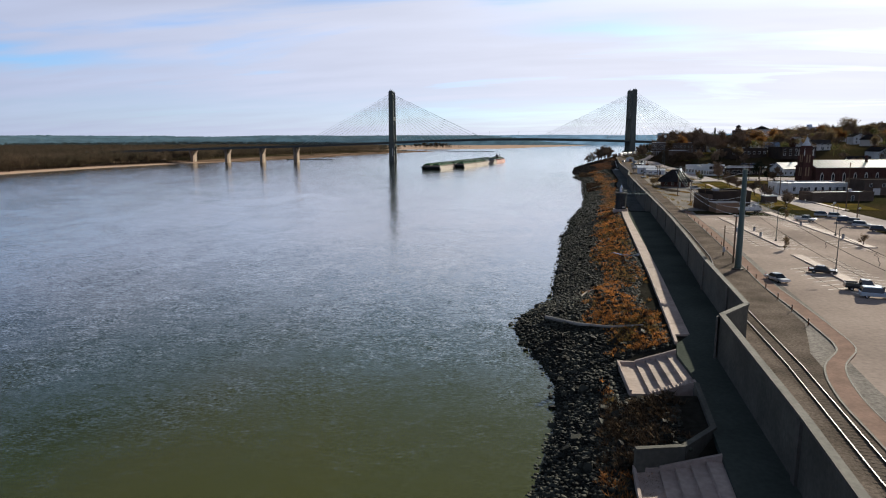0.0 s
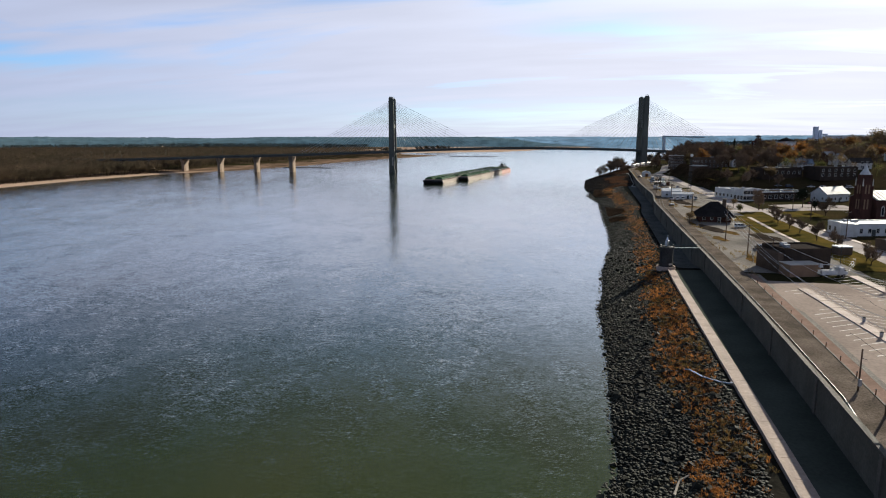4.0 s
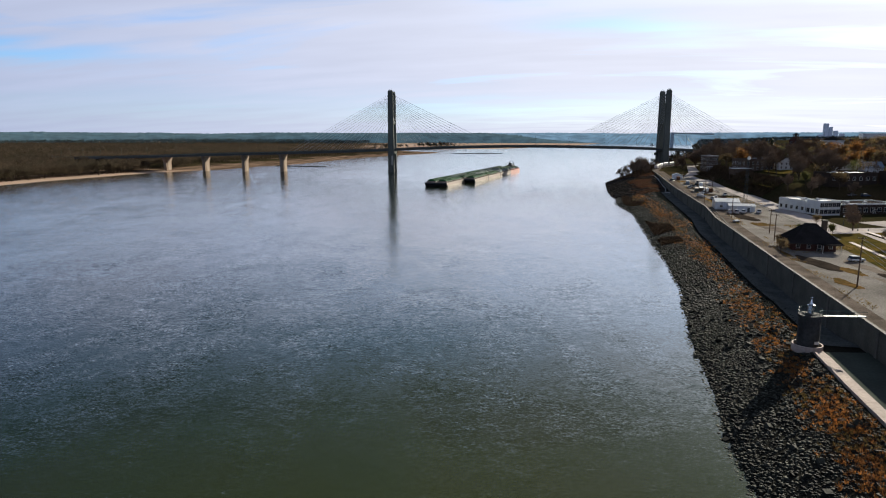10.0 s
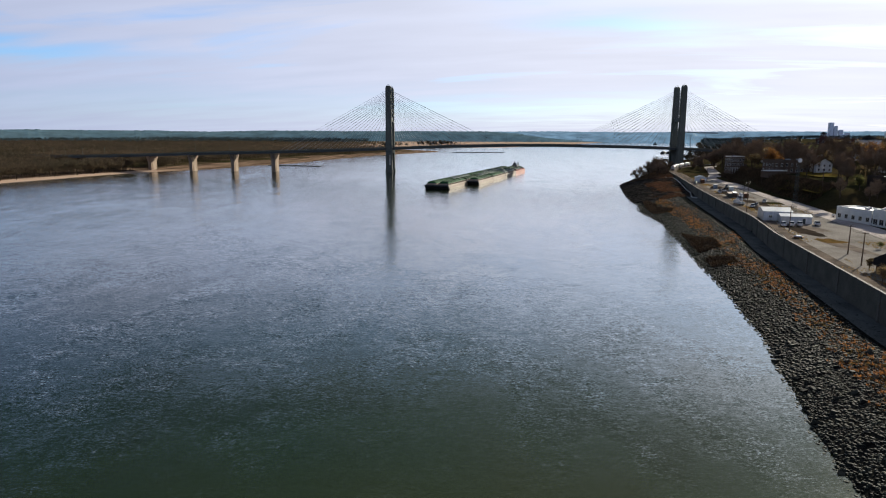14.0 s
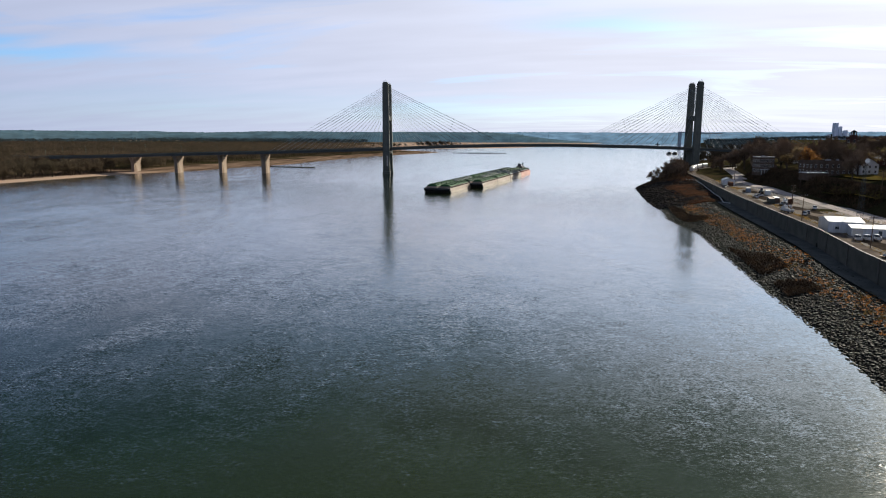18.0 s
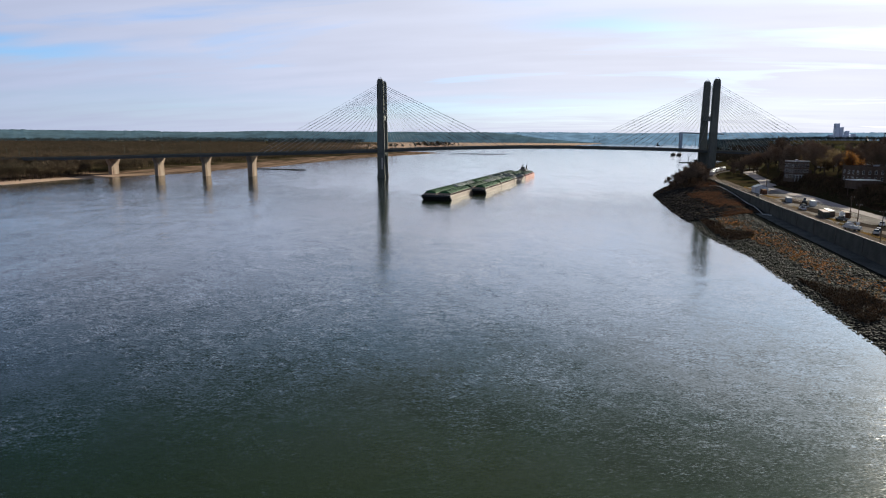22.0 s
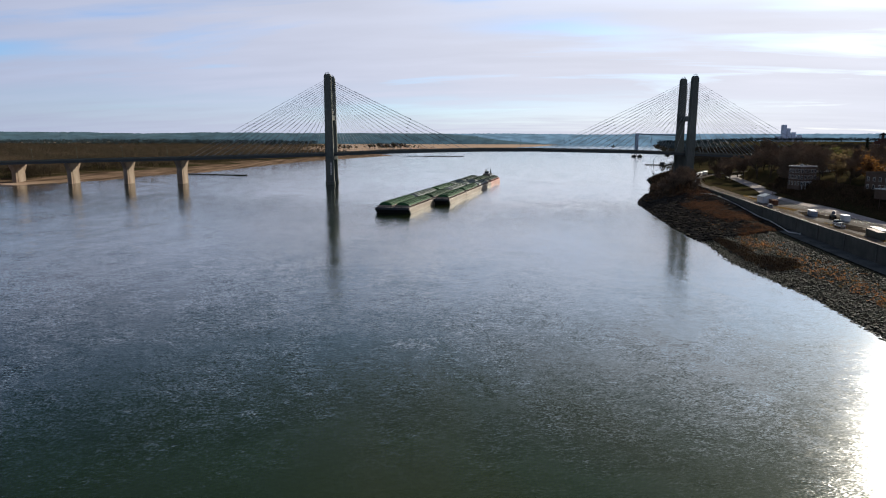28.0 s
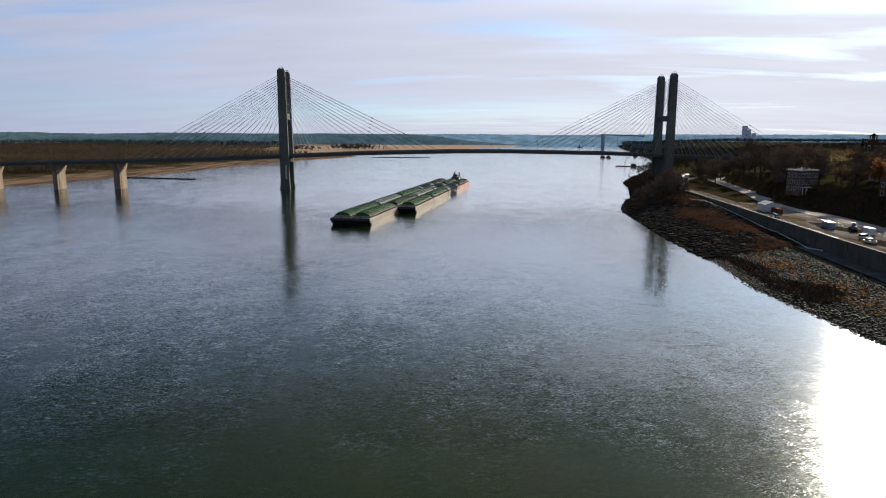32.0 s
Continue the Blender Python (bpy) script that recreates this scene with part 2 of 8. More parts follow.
    for v, k in ((noise_at(0.07, 2, (1, 0.6, 1), 0.5, 0.2, 0.8, 1), 0.05), (noise_at(0.33, 3, (0.7, 1.0, 1), 0.6, 0.2, 0.9, 1), RIPPLE * 0.22), (noise_at(1.5, 2, (0.42, 1.0, 1), 0.6, 0.12, 0.4, 1), RIPPLE * 0.38), (noise_at(4.4, 3, (0.5, 1.0, 1), 0.65, -0.2, 0.0, 1), RIPPLE * 1.1)):
        v = scaled(vadd(v, (-0.5, -0.5, -0.5)), k)
        slope = vadd(slope, v) if slope else v
    slope = scaled(slope, crest.outputs[0])
    flat = N("ShaderNodeVectorMath")
    flat.operation = "MULTIPLY"
    flat.inputs[1].default_value = (1, 1, 0)
    L(slope, flat.inputs[0])
    up = N("ShaderNodeVectorMath")
    up.operation = "NORMALIZE"
    L(vadd(flat.outputs[0], (0, 0, 1)), up.inputs[0])
    L(up.outputs[0], b.inputs["Normal"]), L(up.outputs[0], b.inputs["Coat Normal"])
    return m


def ground_material():
    """Grass and soil, with silt and sand low down by the water."""
    m = mat("grass_and_soil", (0.045, 0.034, 0.018), (0.026, 0.026, 0.012), rough=0.95, scale=0.03, fine=0.9, var=0.4, bump=0.4, dist=0.3)
    nt = m.node_tree
    N, L = nt.nodes.new, nt.links.new
    b = nt.nodes["Principled BSDF"]
    old = b.inputs["Base Color"].links[0].from_socket
    coord, sep = N("ShaderNodeTexCoord"), N("ShaderNodeSeparateXYZ")
    L(coord.outputs["Object"], sep.inputs[0])
    n = N("ShaderNodeTexNoise")
    n.inputs["Scale"].default_value, n.inputs["Detail"].default_value = 0.02, 6
    L(coord.outputs["Object"], n.inputs[0])
    add = N("ShaderNodeMath")
    add.operation = "MULTIPLY_ADD"
    add.inputs[1].default_value = 5.0
    L(n.outputs[0], add.inputs[0]), L(sep.outputs["Z"], add.inputs[2])
    def remap(v, f0, f1):
        r = N("ShaderNodeMapRange")
        r.inputs["From Min"].default_value, r.inputs["From Max"].default_value = f0, f1
        L(v, r.inputs[0])
        return r.outputs[0]

    def blend(f, c0, c1):
        mx = N("ShaderNodeMix")
        mx.data_type = "RGBA"
        L(f, mx.inputs[0])
        for k, c in ((6, c0), (7, c1)):
            if isinstance(c, tuple):
                mx.inputs[k].default_value = (*c, 1)
            else:
                L(c, mx.inputs[k])
        return mx.outputs[2]

    streak = N("ShaderNodeTexNoise")
    mp = N("ShaderNodeMapping")
    mp.inputs["Scale"].default_value, mp.inputs["Rotation"].default_value = (0.09, 0.012, 1.2), (0, 0, -0.45)
    streak.inputs["Scale"].default_value, streak.inputs["Detail"].default_value = 1.0, 6
    L(coord.outputs["Object"], mp.inputs[0]), L(mp.outputs[0], streak.inputs[0])
    mud = blend(remap(streak.outputs[0], 0.38, 0.66), (0.075, 0.05, 0.034), (0.22, 0.15, 0.105))
    sand = (0.38, 0.275, 0.205)
    low = N("ShaderNodeMath")
    low.operation = "MULTIPLY_ADD"
    low.inputs[1].default_value = 1.2
    L(streak.outputs[0], low.inputs[0]), L(sep.outputs["Z"], low.inputs[2])
    south = blend(remap(low.outputs[0], 1.55, 1.75), sand, mud)      # pale strand at the water's edge, mud above
    reach = blend(remap(sep.outputs["Y"], -30.0, 60.0), south, mud)  # mud flats by the bridge
    flats = blend(remap(sep.outputs["Y"], 1150.0, 1400.0), reach, sand)
    L(blend(remap(add.outputs[0], 5.0, 6.0), flats, old), b.inputs["Base Color"])
    return m


M_WATER, M_GROUND = water_material(), ground_material()
M_CONC = mat("weathered_concrete", (0.108, 0.104, 0.085), (0.075, 0.072, 0.06), scale=0.25, fine=2.5, var=0.25, bump=0.1)
M_CONC_L = mat("pale_concrete", (0.42, 0.335, 0.285), (0.32, 0.255, 0.22), scale=0.3, fine=2.0, var=0.2, bump=0.1, rand=0.08)
M_BRIDGE = mat("bridge_concrete", (0.115, 0.122, 0.105), (0.08, 0.085, 0.074), scale=0.08, fine=1.0, var=0.22, bump=0.1, stretch=(1, 1, 0.3))
M_PIER = mat("stained_pier_concrete", (0.27, 0.215, 0.165), (0.18, 0.13, 0.095), scale=0.1, fine=0.8, var=0.2, bump=0.1, stretch=(1, 1, 0.4))
M_STEEL = mat("dark_painted_steel", (0.035, 0.045, 0.045), rough=0.55, var=0.2, scale=0.3, fine=3)
M_CABLE = plain("cable_sheath", (0.23, 0.25, 0.27), 0.45)
M_ASPH = mat("worn_asphalt", (0.37, 0.305, 0.262), (0.25, 0.206, 0.178), rough=0.9, scale=0.05, fine=1.6, var=0.22, bump=0.15)
M_ROAD = mat("concrete_road", (0.47, 0.42, 0.39), (0.35, 0.31, 0.29), rough=0.9, scale=0.07, fine=1.2, var=0.2, bump=0.1)
# flood wall's shade on the river walk, put into its colour
M_WALK_SHADE = mat("shade_toned_walk", (0.080, 0.090, 0.076), (0.058, 0.066, 0.056), rough=0.9, scale=0.12, fine=2, var=0.2)
M_PILASTER = mat("pilaster_concrete", (0.125, 0.115, 0.098), (0.088, 0.082, 0.07), scale=0.3, fine=2.5, var=0.25, bump=0.1, rand=0.1)
M_SCREE = mat("grey_crushed_stone", (0.034, 0.037, 0.033), (0.016, 0.018, 0.016), rough=0.9, scale=0.3, fine=3, var=0.4, bump=0.4, rand=0.35)
M_APRON = mat("grey_apron_gravel", (0.135, 0.142, 0.135), (0.085, 0.09, 0.086), rough=0.95, scale=0.15, fine=2.5, var=0.4, bump=0.4, dist=0.1)
M_GRAVEL = mat("grey_gravel", (0.27, 0.248, 0.222), (0.15, 0.137, 0.122), rough=0.95, scale=0.06, fine=2.8, var=0.5, bump=0.5, dist=0.1)
M_BALLAST = mat("brown_ballast", (0.165, 0.135, 0.112), (0.09, 0.075, 0.062), rough=0.95, scale=0.2, fine=3.5, var=0.5, bump=0.6, dist=0.1)
M_PAVER = mat("red_brick_path", (0.27, 0.19, 0.155), (0.21, 0.15, 0.12), rough=0.9, scale=0.5, fine=3, var=0.2)
M_ROCK = mat("riprap_rock", (0.030, 0.030, 0.023), (0.010, 0.011, 0.009), rough=0.8, scale=0.25, fine=1.5, var=0.5, bump=0.4, rand=0.75)
M_LEDGE = mat("dark_ledge_rock", (0.040, 0.035, 0.029), (0.018, 0.016, 0.014), rough=0.85, scale=0.15, fine=1.2, var=0.5, bump=0.5, dist=0.15, rand=0.5)
M_SOIL = mat("bank_soil", (0.028, 0.026, 0.021), (0.015, 0.015, 0.012), rough=0.95, scale=0.2, fine=1.8, var=0.4, bump=0.5, dist=0.2)
M_FIELD = mat("pale_stubble_field", (0.42, 0.33, 0.24), (0.33, 0.25, 0.17), rough=0.95, scale=0.004, fine=0.03, var=0.2, bump=0)
M_GRASS = mat("tired_lawn", (0.115, 0.080, 0.022), (0.055, 0.050, 0.016), rough=0.95, scale=0.12, fine=3, var=0.35, bump=0.5, dist=0.1)
M_BRUSH_O = mat("rusty_brush", (0.47, 0.20, 0.055), (0.24, 0.105, 0.036), rough=0.9, scale=0.3, fine=2, var=0.45, rand=0.45)
M_BRUSH_D = mat("dark_brush", (0.11, 0.075, 0.045), (0.065, 0.046, 0.03), rough=0.9, scale=0.15, fine=2, var=0.4, rand=0.35)
M_BRUSH_R = mat("red_brown_brush", (0.15, 0.078, 0.048), (0.085, 0.05, 0.034), rough=0.9, scale=0.1, fine=2, var=0.4, rand=0.35)
M_BRUSH_Y = mat("straw_grass", (0.30, 0.20, 0.08), (0.2, 0.14, 0.05), rough=0.9, scale=0.15, fine=2, var=0.3, rand=0.3)
M_BARK = mat("bark", (0.085, 0.065, 0.05), rough=0.95, fine=6, var=0.35, bump=0.4, rand=0.2)
M_TWIG = mat("bare_twigs", (0.20, 0.145, 0.10), (0.14, 0.10, 0.07), rough=0.95, scale=0.02, fine=0.3, var=0.35, bump=0, rand=0.3)
M_WOODS = mat("flood_plain_twigs", (0.105, 0.076, 0.052), (0.058, 0.05, 0.034), rough=0.95, scale=0.012, fine=0.2, var=0.3, bump=0, rand=0.3)
M_LEAF_O = mat("orange_leaves", (0.25, 0.115, 0.032), (0.16, 0.075, 0.025), rough=0.8, scale=0.3, fine=2, var=0.35, bump=0, rand=0.4)
M_LEAF_B = mat("brown_leaves", (0.16, 0.108, 0.055), (0.105, 0.078, 0.04), rough=0.8, scale=0.3, fine=2, var=0.35, bump=0, rand=0.35)
M_LEAF_G = mat("dull_green_leaves", (0.10, 0.098, 0.032), (0.066, 0.07, 0.026), rough=0.8, scale=0.3, fine=2, var=0.35, bump=0, rand=0.35)
M_LEAF_D = mat("dark_evergreen", (0.024, 0.034, 0.018), (0.015, 0.022, 0.012), rough=0.75, scale=0.3, fine=2, var=0.35, bump=0, rand=0.3)
M_LEAF_R = mat("deep_red_leaves", (0.22, 0.035, 0.02), (0.14, 0.025, 0.015), rough=0.8, scale=0.3, fine=2, var=0.3, bump=0, rand=0.3)
M_BRICK = mat("dark_red_brick", (0.092, 0.046, 0.036), (0.062, 0.034, 0.028), rough=0.9, scale=0.25, fine=5, var=0.3)
M_BRICK_T = mat("tan_brick", (0.27, 0.175, 0.115), (0.2, 0.13, 0.085), rough=0.9, scale=0.25, fine=5, var=0.25)
M_BRICK_D = mat("dark_brown_brick", (0.055, 0.042, 0.034), (0.038, 0.03, 0.025), rough=0.9, scale=0.25, fine=4, var=0.3)
M_BRICK_B = mat("brown_block", (0.12, 0.09, 0.07), (0.09, 0.066, 0.05), rough=0.9, scale=0.25, fine=4, var=0.3)
M_WHITE = mat("white_painted_wall", (0.58, 0.59, 0.58), (0.47, 0.48, 0.47), rough=0.6, scale=0.3, fine=2, var=0.1)
M_METALW = mat("white_sheet_metal", (0.58, 0.59, 0.60), (0.46, 0.47, 0.48), rough=0.4, scale=0.4, fine=1.5, var=0.12, stretch=(3, 3, 0.4))
M_ROOF_D = mat("dark_shingle_roof", (0.055, 0.048, 0.044), rough=0.85, scale=0.3, fine=4, var=0.35, bump=0.3)
M_ROOF_B = mat("black_roof", (0.028, 0.026, 0.026), rough=0.85, scale=0.3, fine=3, var=0.3)
M_ROOF_G = mat("grey_metal_roof", (0.30, 0.31, 0.33), rough=0.45, scale=0.3, fine=1.5, var=0.25, stretch=(4, 1, 1))
M_ROOF_S = mat("silver_metal_roof", (0.19, 0.19, 0.19), rough=0.5, scale=0.3, fine=1.5, var=0.2, stretch=(4, 1, 1))
M_ROOF_BL = mat("blue_grey_roof", (0.16, 0.21, 0.27), rough=0.5, scale=0.3, fine=2, var=0.25)
M_GLASS = mat("dark_window_glass", (0.02, 0.024, 0.028), rough=0.08, var=0.2, bump=0)
M_TRIM = plain("pale_trim", (0.55, 0.52, 0.47), 0.6)
M_WOODP = mat("weathered_pole_wood", (0.13, 0.09, 0.065), (0.09, 0.065, 0.05), rough=0.9, scale=0.5, fine=5, var=0.3, stretch=(3, 3, 0.3))
M_POLEG = plain("green_grey_steel_pole", (0.05, 0.085, 0.078), 0.5)
M_RUST = mat("rusty_steel", (0.14, 0.062, 0.032), (0.09, 0.045, 0.028), rough=0.75, scale=0.5, fine=4, var=0.35)
M_RAIL = plain("polished_rail", (0.16, 0.155, 0.15), 0.5, 0.6)
M_LINE = mat("worn_white_paint", (0.78, 0.74, 0.68), (0.55, 0.51, 0.46), rough=0.8, scale=0.6, fine=3, var=0.3, bump=0)
M_WIRE = plain("pale_wire", (0.42, 0.42, 0.42), 0.4, 0.3)
M_RUBBER = plain("black_rubber", (0.018, 0.018, 0.018), 0.8)
M_CHROME = plain("bright_metal", (0.55, 0.56, 0.58), 0.25, 0.9)
M_REDLAMP = plain("red_lens", (0.35, 0.02, 0.015), 0.3)
M_LAMPGL = plain("lamp_glass", (0.75, 0.74, 0.7), 0.2)


def let_light_through(m, share):
    """Thin leaves and dry stems pass part of the light that falls on their back."""
    nt = m.node_tree
    N, L = nt.nodes.new, nt.links.new
    b = nt.nodes["Principled BSDF"]
    thin, mx = N("ShaderNodeBsdfTranslucent"), N("ShaderNodeMixShader")
    mx.inputs[0].default_value = share
    L(b.inputs["Base Color"].links[0].from_socket, thin.inputs["Color"])
    L(b.outputs[0], mx.inputs[1]), L(thin.outputs[0], mx.inputs[2])
    L(mx.outputs[0], nt.nodes["Material Output"].inputs["Surface"])


for leafy in (M_LEAF_O, M_LEAF_B, M_LEAF_G, M_LEAF_R, M_BRUSH_O, M_BRUSH_Y, M_BRUSH_R, M_WOODS):
    let_light_through(leafy, 0.42)

# ---------------- building tools ----------------
def part(name, bm, material, parent=None, label="", smooth=False):
    me = bpy.data.meshes.new(name)
    bmesh.ops.recalc_face_normals(bm, faces=bm.faces)
    bm.to_mesh(me)
    bm.free()
    for m in (material if isinstance(material, (list, tuple)) else [material]):
        me.materials.append(m)
    if smooth:
        for p in me.polygons:
            p.use_smooth = True
    ob = new(name, me)
    if parent:
        ob.parent = parent
    if label:
        ob["label"] = label
    return ob


def raw(name, V, F, material, parent=None, label="", ids=None):
    """A mesh from arrays of vertices and of triangles or quads."""
    V, F = np.asarray(V, np.float32), np.asarray(F, np.int32)
    me = bpy.data.meshes.new(name)
    me.vertices.add(len(V)), me.loops.add(F.size), me.polygons.add(len(F))
    me.vertices.foreach_set("co", V.ravel())
    me.loops.foreach_set("vertex_index", F.ravel())
    me.polygons.foreach_set("loop_start", np.arange(0, F.size, F.shape[1], dtype=np.int32))
    me.polygons.foreach_set("loop_total", np.full(len(F), F.shape[1], np.int32))
    for m in (material if isinstance(material, (list, tuple)) else [material]):
        me.materials.append(m)
    if ids is not None:
        me.polygons.foreach_set("material_index", np.asarray(ids, np.int32))
    me.update(calc_edges=True)
    ob = new(name, me)
    if parent:
        ob.parent = parent
    if label:
        ob["label"] = label
    return ob


def thing(name, m, label, category, group="", kind=""):
    e = new(name)
    e.matrix_world = m
    e.empty_display_size = 0.5
    return tagged(e, label, category, group, kind)


def box(bm, x0, y0, z0, x1, y1, z1, top=None, bevel=0.0):
    """A box between two corners; top: how far its upper edges draw in, in x and y."""
    tx, ty = top or (0, 0)
    p = [(x0, y0, z0), (x1, y0, z0), (x1, y1, z0), (x0, y1, z0), (x0 + tx, y0 + ty, z1), (x1 - tx, y0 + ty, z1), (x1 - tx, y1 - ty, z1), (x0 + tx, y1 - ty, z1)]
    v = [bm.verts.new(q) for q in p]
    fs = [bm.faces.new([v[i] for i in q]) for q in ((3, 2, 1, 0), (4, 5, 6, 7), (0, 1, 5, 4), (1, 2, 6, 5), (2, 3, 7, 6), (3, 0, 4, 7))]
    if bevel:
        bmesh.ops.bevel(bm, geom=list({e for f in fs for e in f.edges}), offset=bevel, segments=1, affect="EDGES")
    return v


def boxm(x0, y0, z0, x1, y1, z1, top=None, bevel=0.0):
    bm = bmesh.new()
    box(bm, x0, y0, z0, x1, y1, z1, top, bevel)
    return bm


def prism(bm, pts, axis, a, b):
    """A polygon pushed along an axis (0, 1, 2) from a to b; pts give the other two coordinates in order."""
    def at(p, w):
        q = list(p)
        q.insert(axis, w)
        return q
    lo, hi = [bm.verts.new(at(p, a)) for p in pts], [bm.verts.new(at(p, b)) for p in pts]
    n = len(pts)
    bm.faces.new(lo[::-1]), bm.faces.new(hi)
    for i in range(n):
        bm.faces.new((lo[i], lo[(i + 1) % n], hi[(i + 1) % n], hi[i]))


def prismm(pts, axis, a, b):
    bm = bmesh.new()
    prism(bm, pts, axis, a, b)
    return bm


def rod(bm, p, q, r0, r1=None, n=6, caps=True):
    p, q = Vector(p), Vector(q)
    r1 = r0 if r1 is None else r1
    w = (q - p).normalized()
    a = w.orthogonal().normalized()
    b = w.cross(a)
    ring = [[bm.verts.new(c + (a * math.cos(k * math.tau / n) + b * math.sin(k * math.tau / n)) * r) for k in range(n)] for c, r in ((p, r0), (q, r1))]
    for k in range(n):
        bm.faces.new((ring[0][k], ring[0][(k + 1) % n], ring[1][(k + 1) % n], ring[1][k]))
    if caps:
        bm.faces.new(ring[0][::-1]), bm.faces.new(ring[1])


def rodm(p, q, r0, r1=None, n=6):
    bm = bmesh.new()
    rod(bm, p, q, r0, r1, n)
    return bm


def sweep(bm, pts, r, n=6):
    """A tube along points."""
    pts = [Vector(p) for p in pts]
    rings = []
    for i, p in enumerate(pts):
        w = (pts[min(i + 1, len(pts) - 1)] - pts[max(i - 1, 0)]).normalized()
        a = w.cross(Vector((0, 0, 1)))
        a = a.normalized() if a.length > 1e-4 else Vector((1, 0, 0))
        b = w.cross(a)
        rings.append([bm.verts.new(p + (a * math.cos(k * math.tau / n) + b * math.sin(k * math.tau / n)) * r) for k in range(n)])
    for s, t in zip(rings, rings[1:]):
        for k in range(n):
            bm.faces.new((s[k], s[(k + 1) % n], t[(k + 1) % n], t[k]))
    bm.faces.new(rings[0][::-1]), bm.faces.new(rings[-1])


def lathe(bm, rings, n=10, at=(0, 0)):
    """Rings of (z, radius) round an upright axis."""
    rs = [[bm.verts.new((at[0] + r * math.cos(k * math.tau / n), at[1] + r * math.sin(k * math.tau / n), z)) for k in range(n)] for z, r in rings]
    for s, t in zip(rs, rs[1:]):
        for k in range(n):
            bm.faces.new((s[k], s[(k + 1) % n], t[(k + 1) % n], t[k]))
    bm.faces.new(rs[0][::-1]), bm.faces.new(rs[-1])


def smooth01(a, b, x):
    t = min(max((x - a) / (b - a), 0.0), 1.0)
    return t * t * (3 - 2 * t)


# ---------------- the plan ----------------
WALL = [(95, -1060), (115, -985), (127, -932), (136, -889), (141, -861), (146, -856), (152, -826), (157, -804), (165, -767), (177, -707), (189, -645),
        (209, -545), (221, -500), (237, -416), (248, -360), (263, -291), (277, -227), (292, -154), (312, -90), (350, 0), (372, 67), (487, 289), (600, 500), (735, 850), (950, 1490), (1296, 2535), (1610, 3400), (1750, 3950), (1950, 4900)]
SHORE = [(90, -1060), (105, -950), (113, -900), (117, -883), (121.5, -866), (122.5, -856), (121.5, -848), (119.5, -837), (119, -831), (121, -824), (128, -812), (130.5, -797),
         (137, -762), (142, -729), (147, -710), (153, -680), (166, -635), (175, -590), (183, -540), (200, -444), (202, -390), (212, -347), (218, -300), (227, -252),
         (241, -179), (276, -99), (313, 0), (332, 67), (447, 289), (560, 500), (690, 850), (900, 1490), (1246, 2535), (1560, 3400), (1700, 3950), (1900, 4900)]
EAST = [(-520, -1700), (-400, -900), (-345, -600), (-334, -315), (-327, -194), (-300, -60), (-272, 5), (-232, 60), (-216, 143), (-178, 228), (-148, 445), (-110, 640), (-30, 850),
        (24, 1000), (10, 1090), (-100, 1250), (-160, 1450), (20, 1560), (240, 1660), (360, 1900), (480, 2240), (800, 3000), (1120, 3935), (1300, 4900)]
MAIN = [(205, -1040), (214, -930), (228, -800), (236, -705), (250, -590), (258, -526), (284, -370), (297, -277), (304, -233), (323, -187), (364, -59), (395, -30), (460, 40), (560, 160)]
TOP = 10.9  # flood wall coping


def along(line, y):
    ys = [p[1] for p in line]
    if y <= ys[0]:
        return line[0][0]
    for (xa, ya), (xb, yb) in zip(line, line[1:]):
        if y <= yb:
            return xa + (xb - xa) * (y - ya) / (yb - ya)
    return line[-1][0]


def wall_x(y):
    return along(WALL, y)


def lerp(x, xs, vs):
    return float(np.interp(x, xs, vs))


def foot(y):
    """Ground height at the river side of the wall."""
    return lerp(y, [-1060, -700, -560, -300, -150, 0, 300], [5.4, 5.4, 5.8, 7.0, 10.0, 10.5, 8.0])


def town(x, y):
    """Ground height behind the wall."""
    s = x - wall_x(y)
    b = lerp(y, [-950, -815, -150, 0, 300, 2000], [6.2, 6.2, 10.6, 11.5, 12, 14])
    k = smooth01(-500, -430, y) * (1 - smooth01(-60, 60, y))
    d = x - along(MAIN, y)
    south = 9 * smooth01(6, 19, d) + 0.07 * max(min(d, 450) - 30, 0)
    north = 0.085 * max(min(s, 500) - 110, 0) * (1 - 0.55 * smooth01(-60, 600, y))
    return b + k * south + (1 - k) * north


def bank(x, y):
    """Ground height between shore and wall: a steep rock face, a bench, then a slope."""
    a, w = along(SHORE, y), wall_x(y)
    t = min(max((x - a) / max(w - a, 1), 0), 1)
    f = foot(y)
    edge = 1 - smooth01(-690, -640, y)
    reach = edge * 0.62 + (1 - edge) * 0.9
    z = f * min(t / reach, 1) ** 0.85
    # a swale between the brushy berm and the foot of the wall
    z -= 1.8 * smooth01(0.66, 0.9, t) * smooth01(-704, -684, y) * (1 - smooth01(-330, -240, y))
    # hollows that hold the terraced stairs
    if (-871 < y < -856 and x > 127.5) or (-899 < y < -883.5 and x > 121.5):
        z = min(z, 3.3)
    return -0.15 + z


def land_z(x, y):
    w = wall_x(y)
    if x >= w - 0.25:
        return town(x, y)
    a = along(SHORE, y)
    if x >= a:
        return bank(x, y)
    e = along(EAST, y)
    if x <= e:
        d = e - x
        rise = 3.6 * smooth01(0, 90, d) + 1.6 * smooth01(90, 400, d)
        # far plain lifted so its field shows above the woods from the camera
        view_rise = 17 * smooth01(1300, 2600, d) * smooth01(1900, 4200, y)
        return -0.12 + rise * (1 - 0.55 * smooth01(1000, 1150, y) * smooth01(-900, -500, x)) + view_rise
    return -4.0



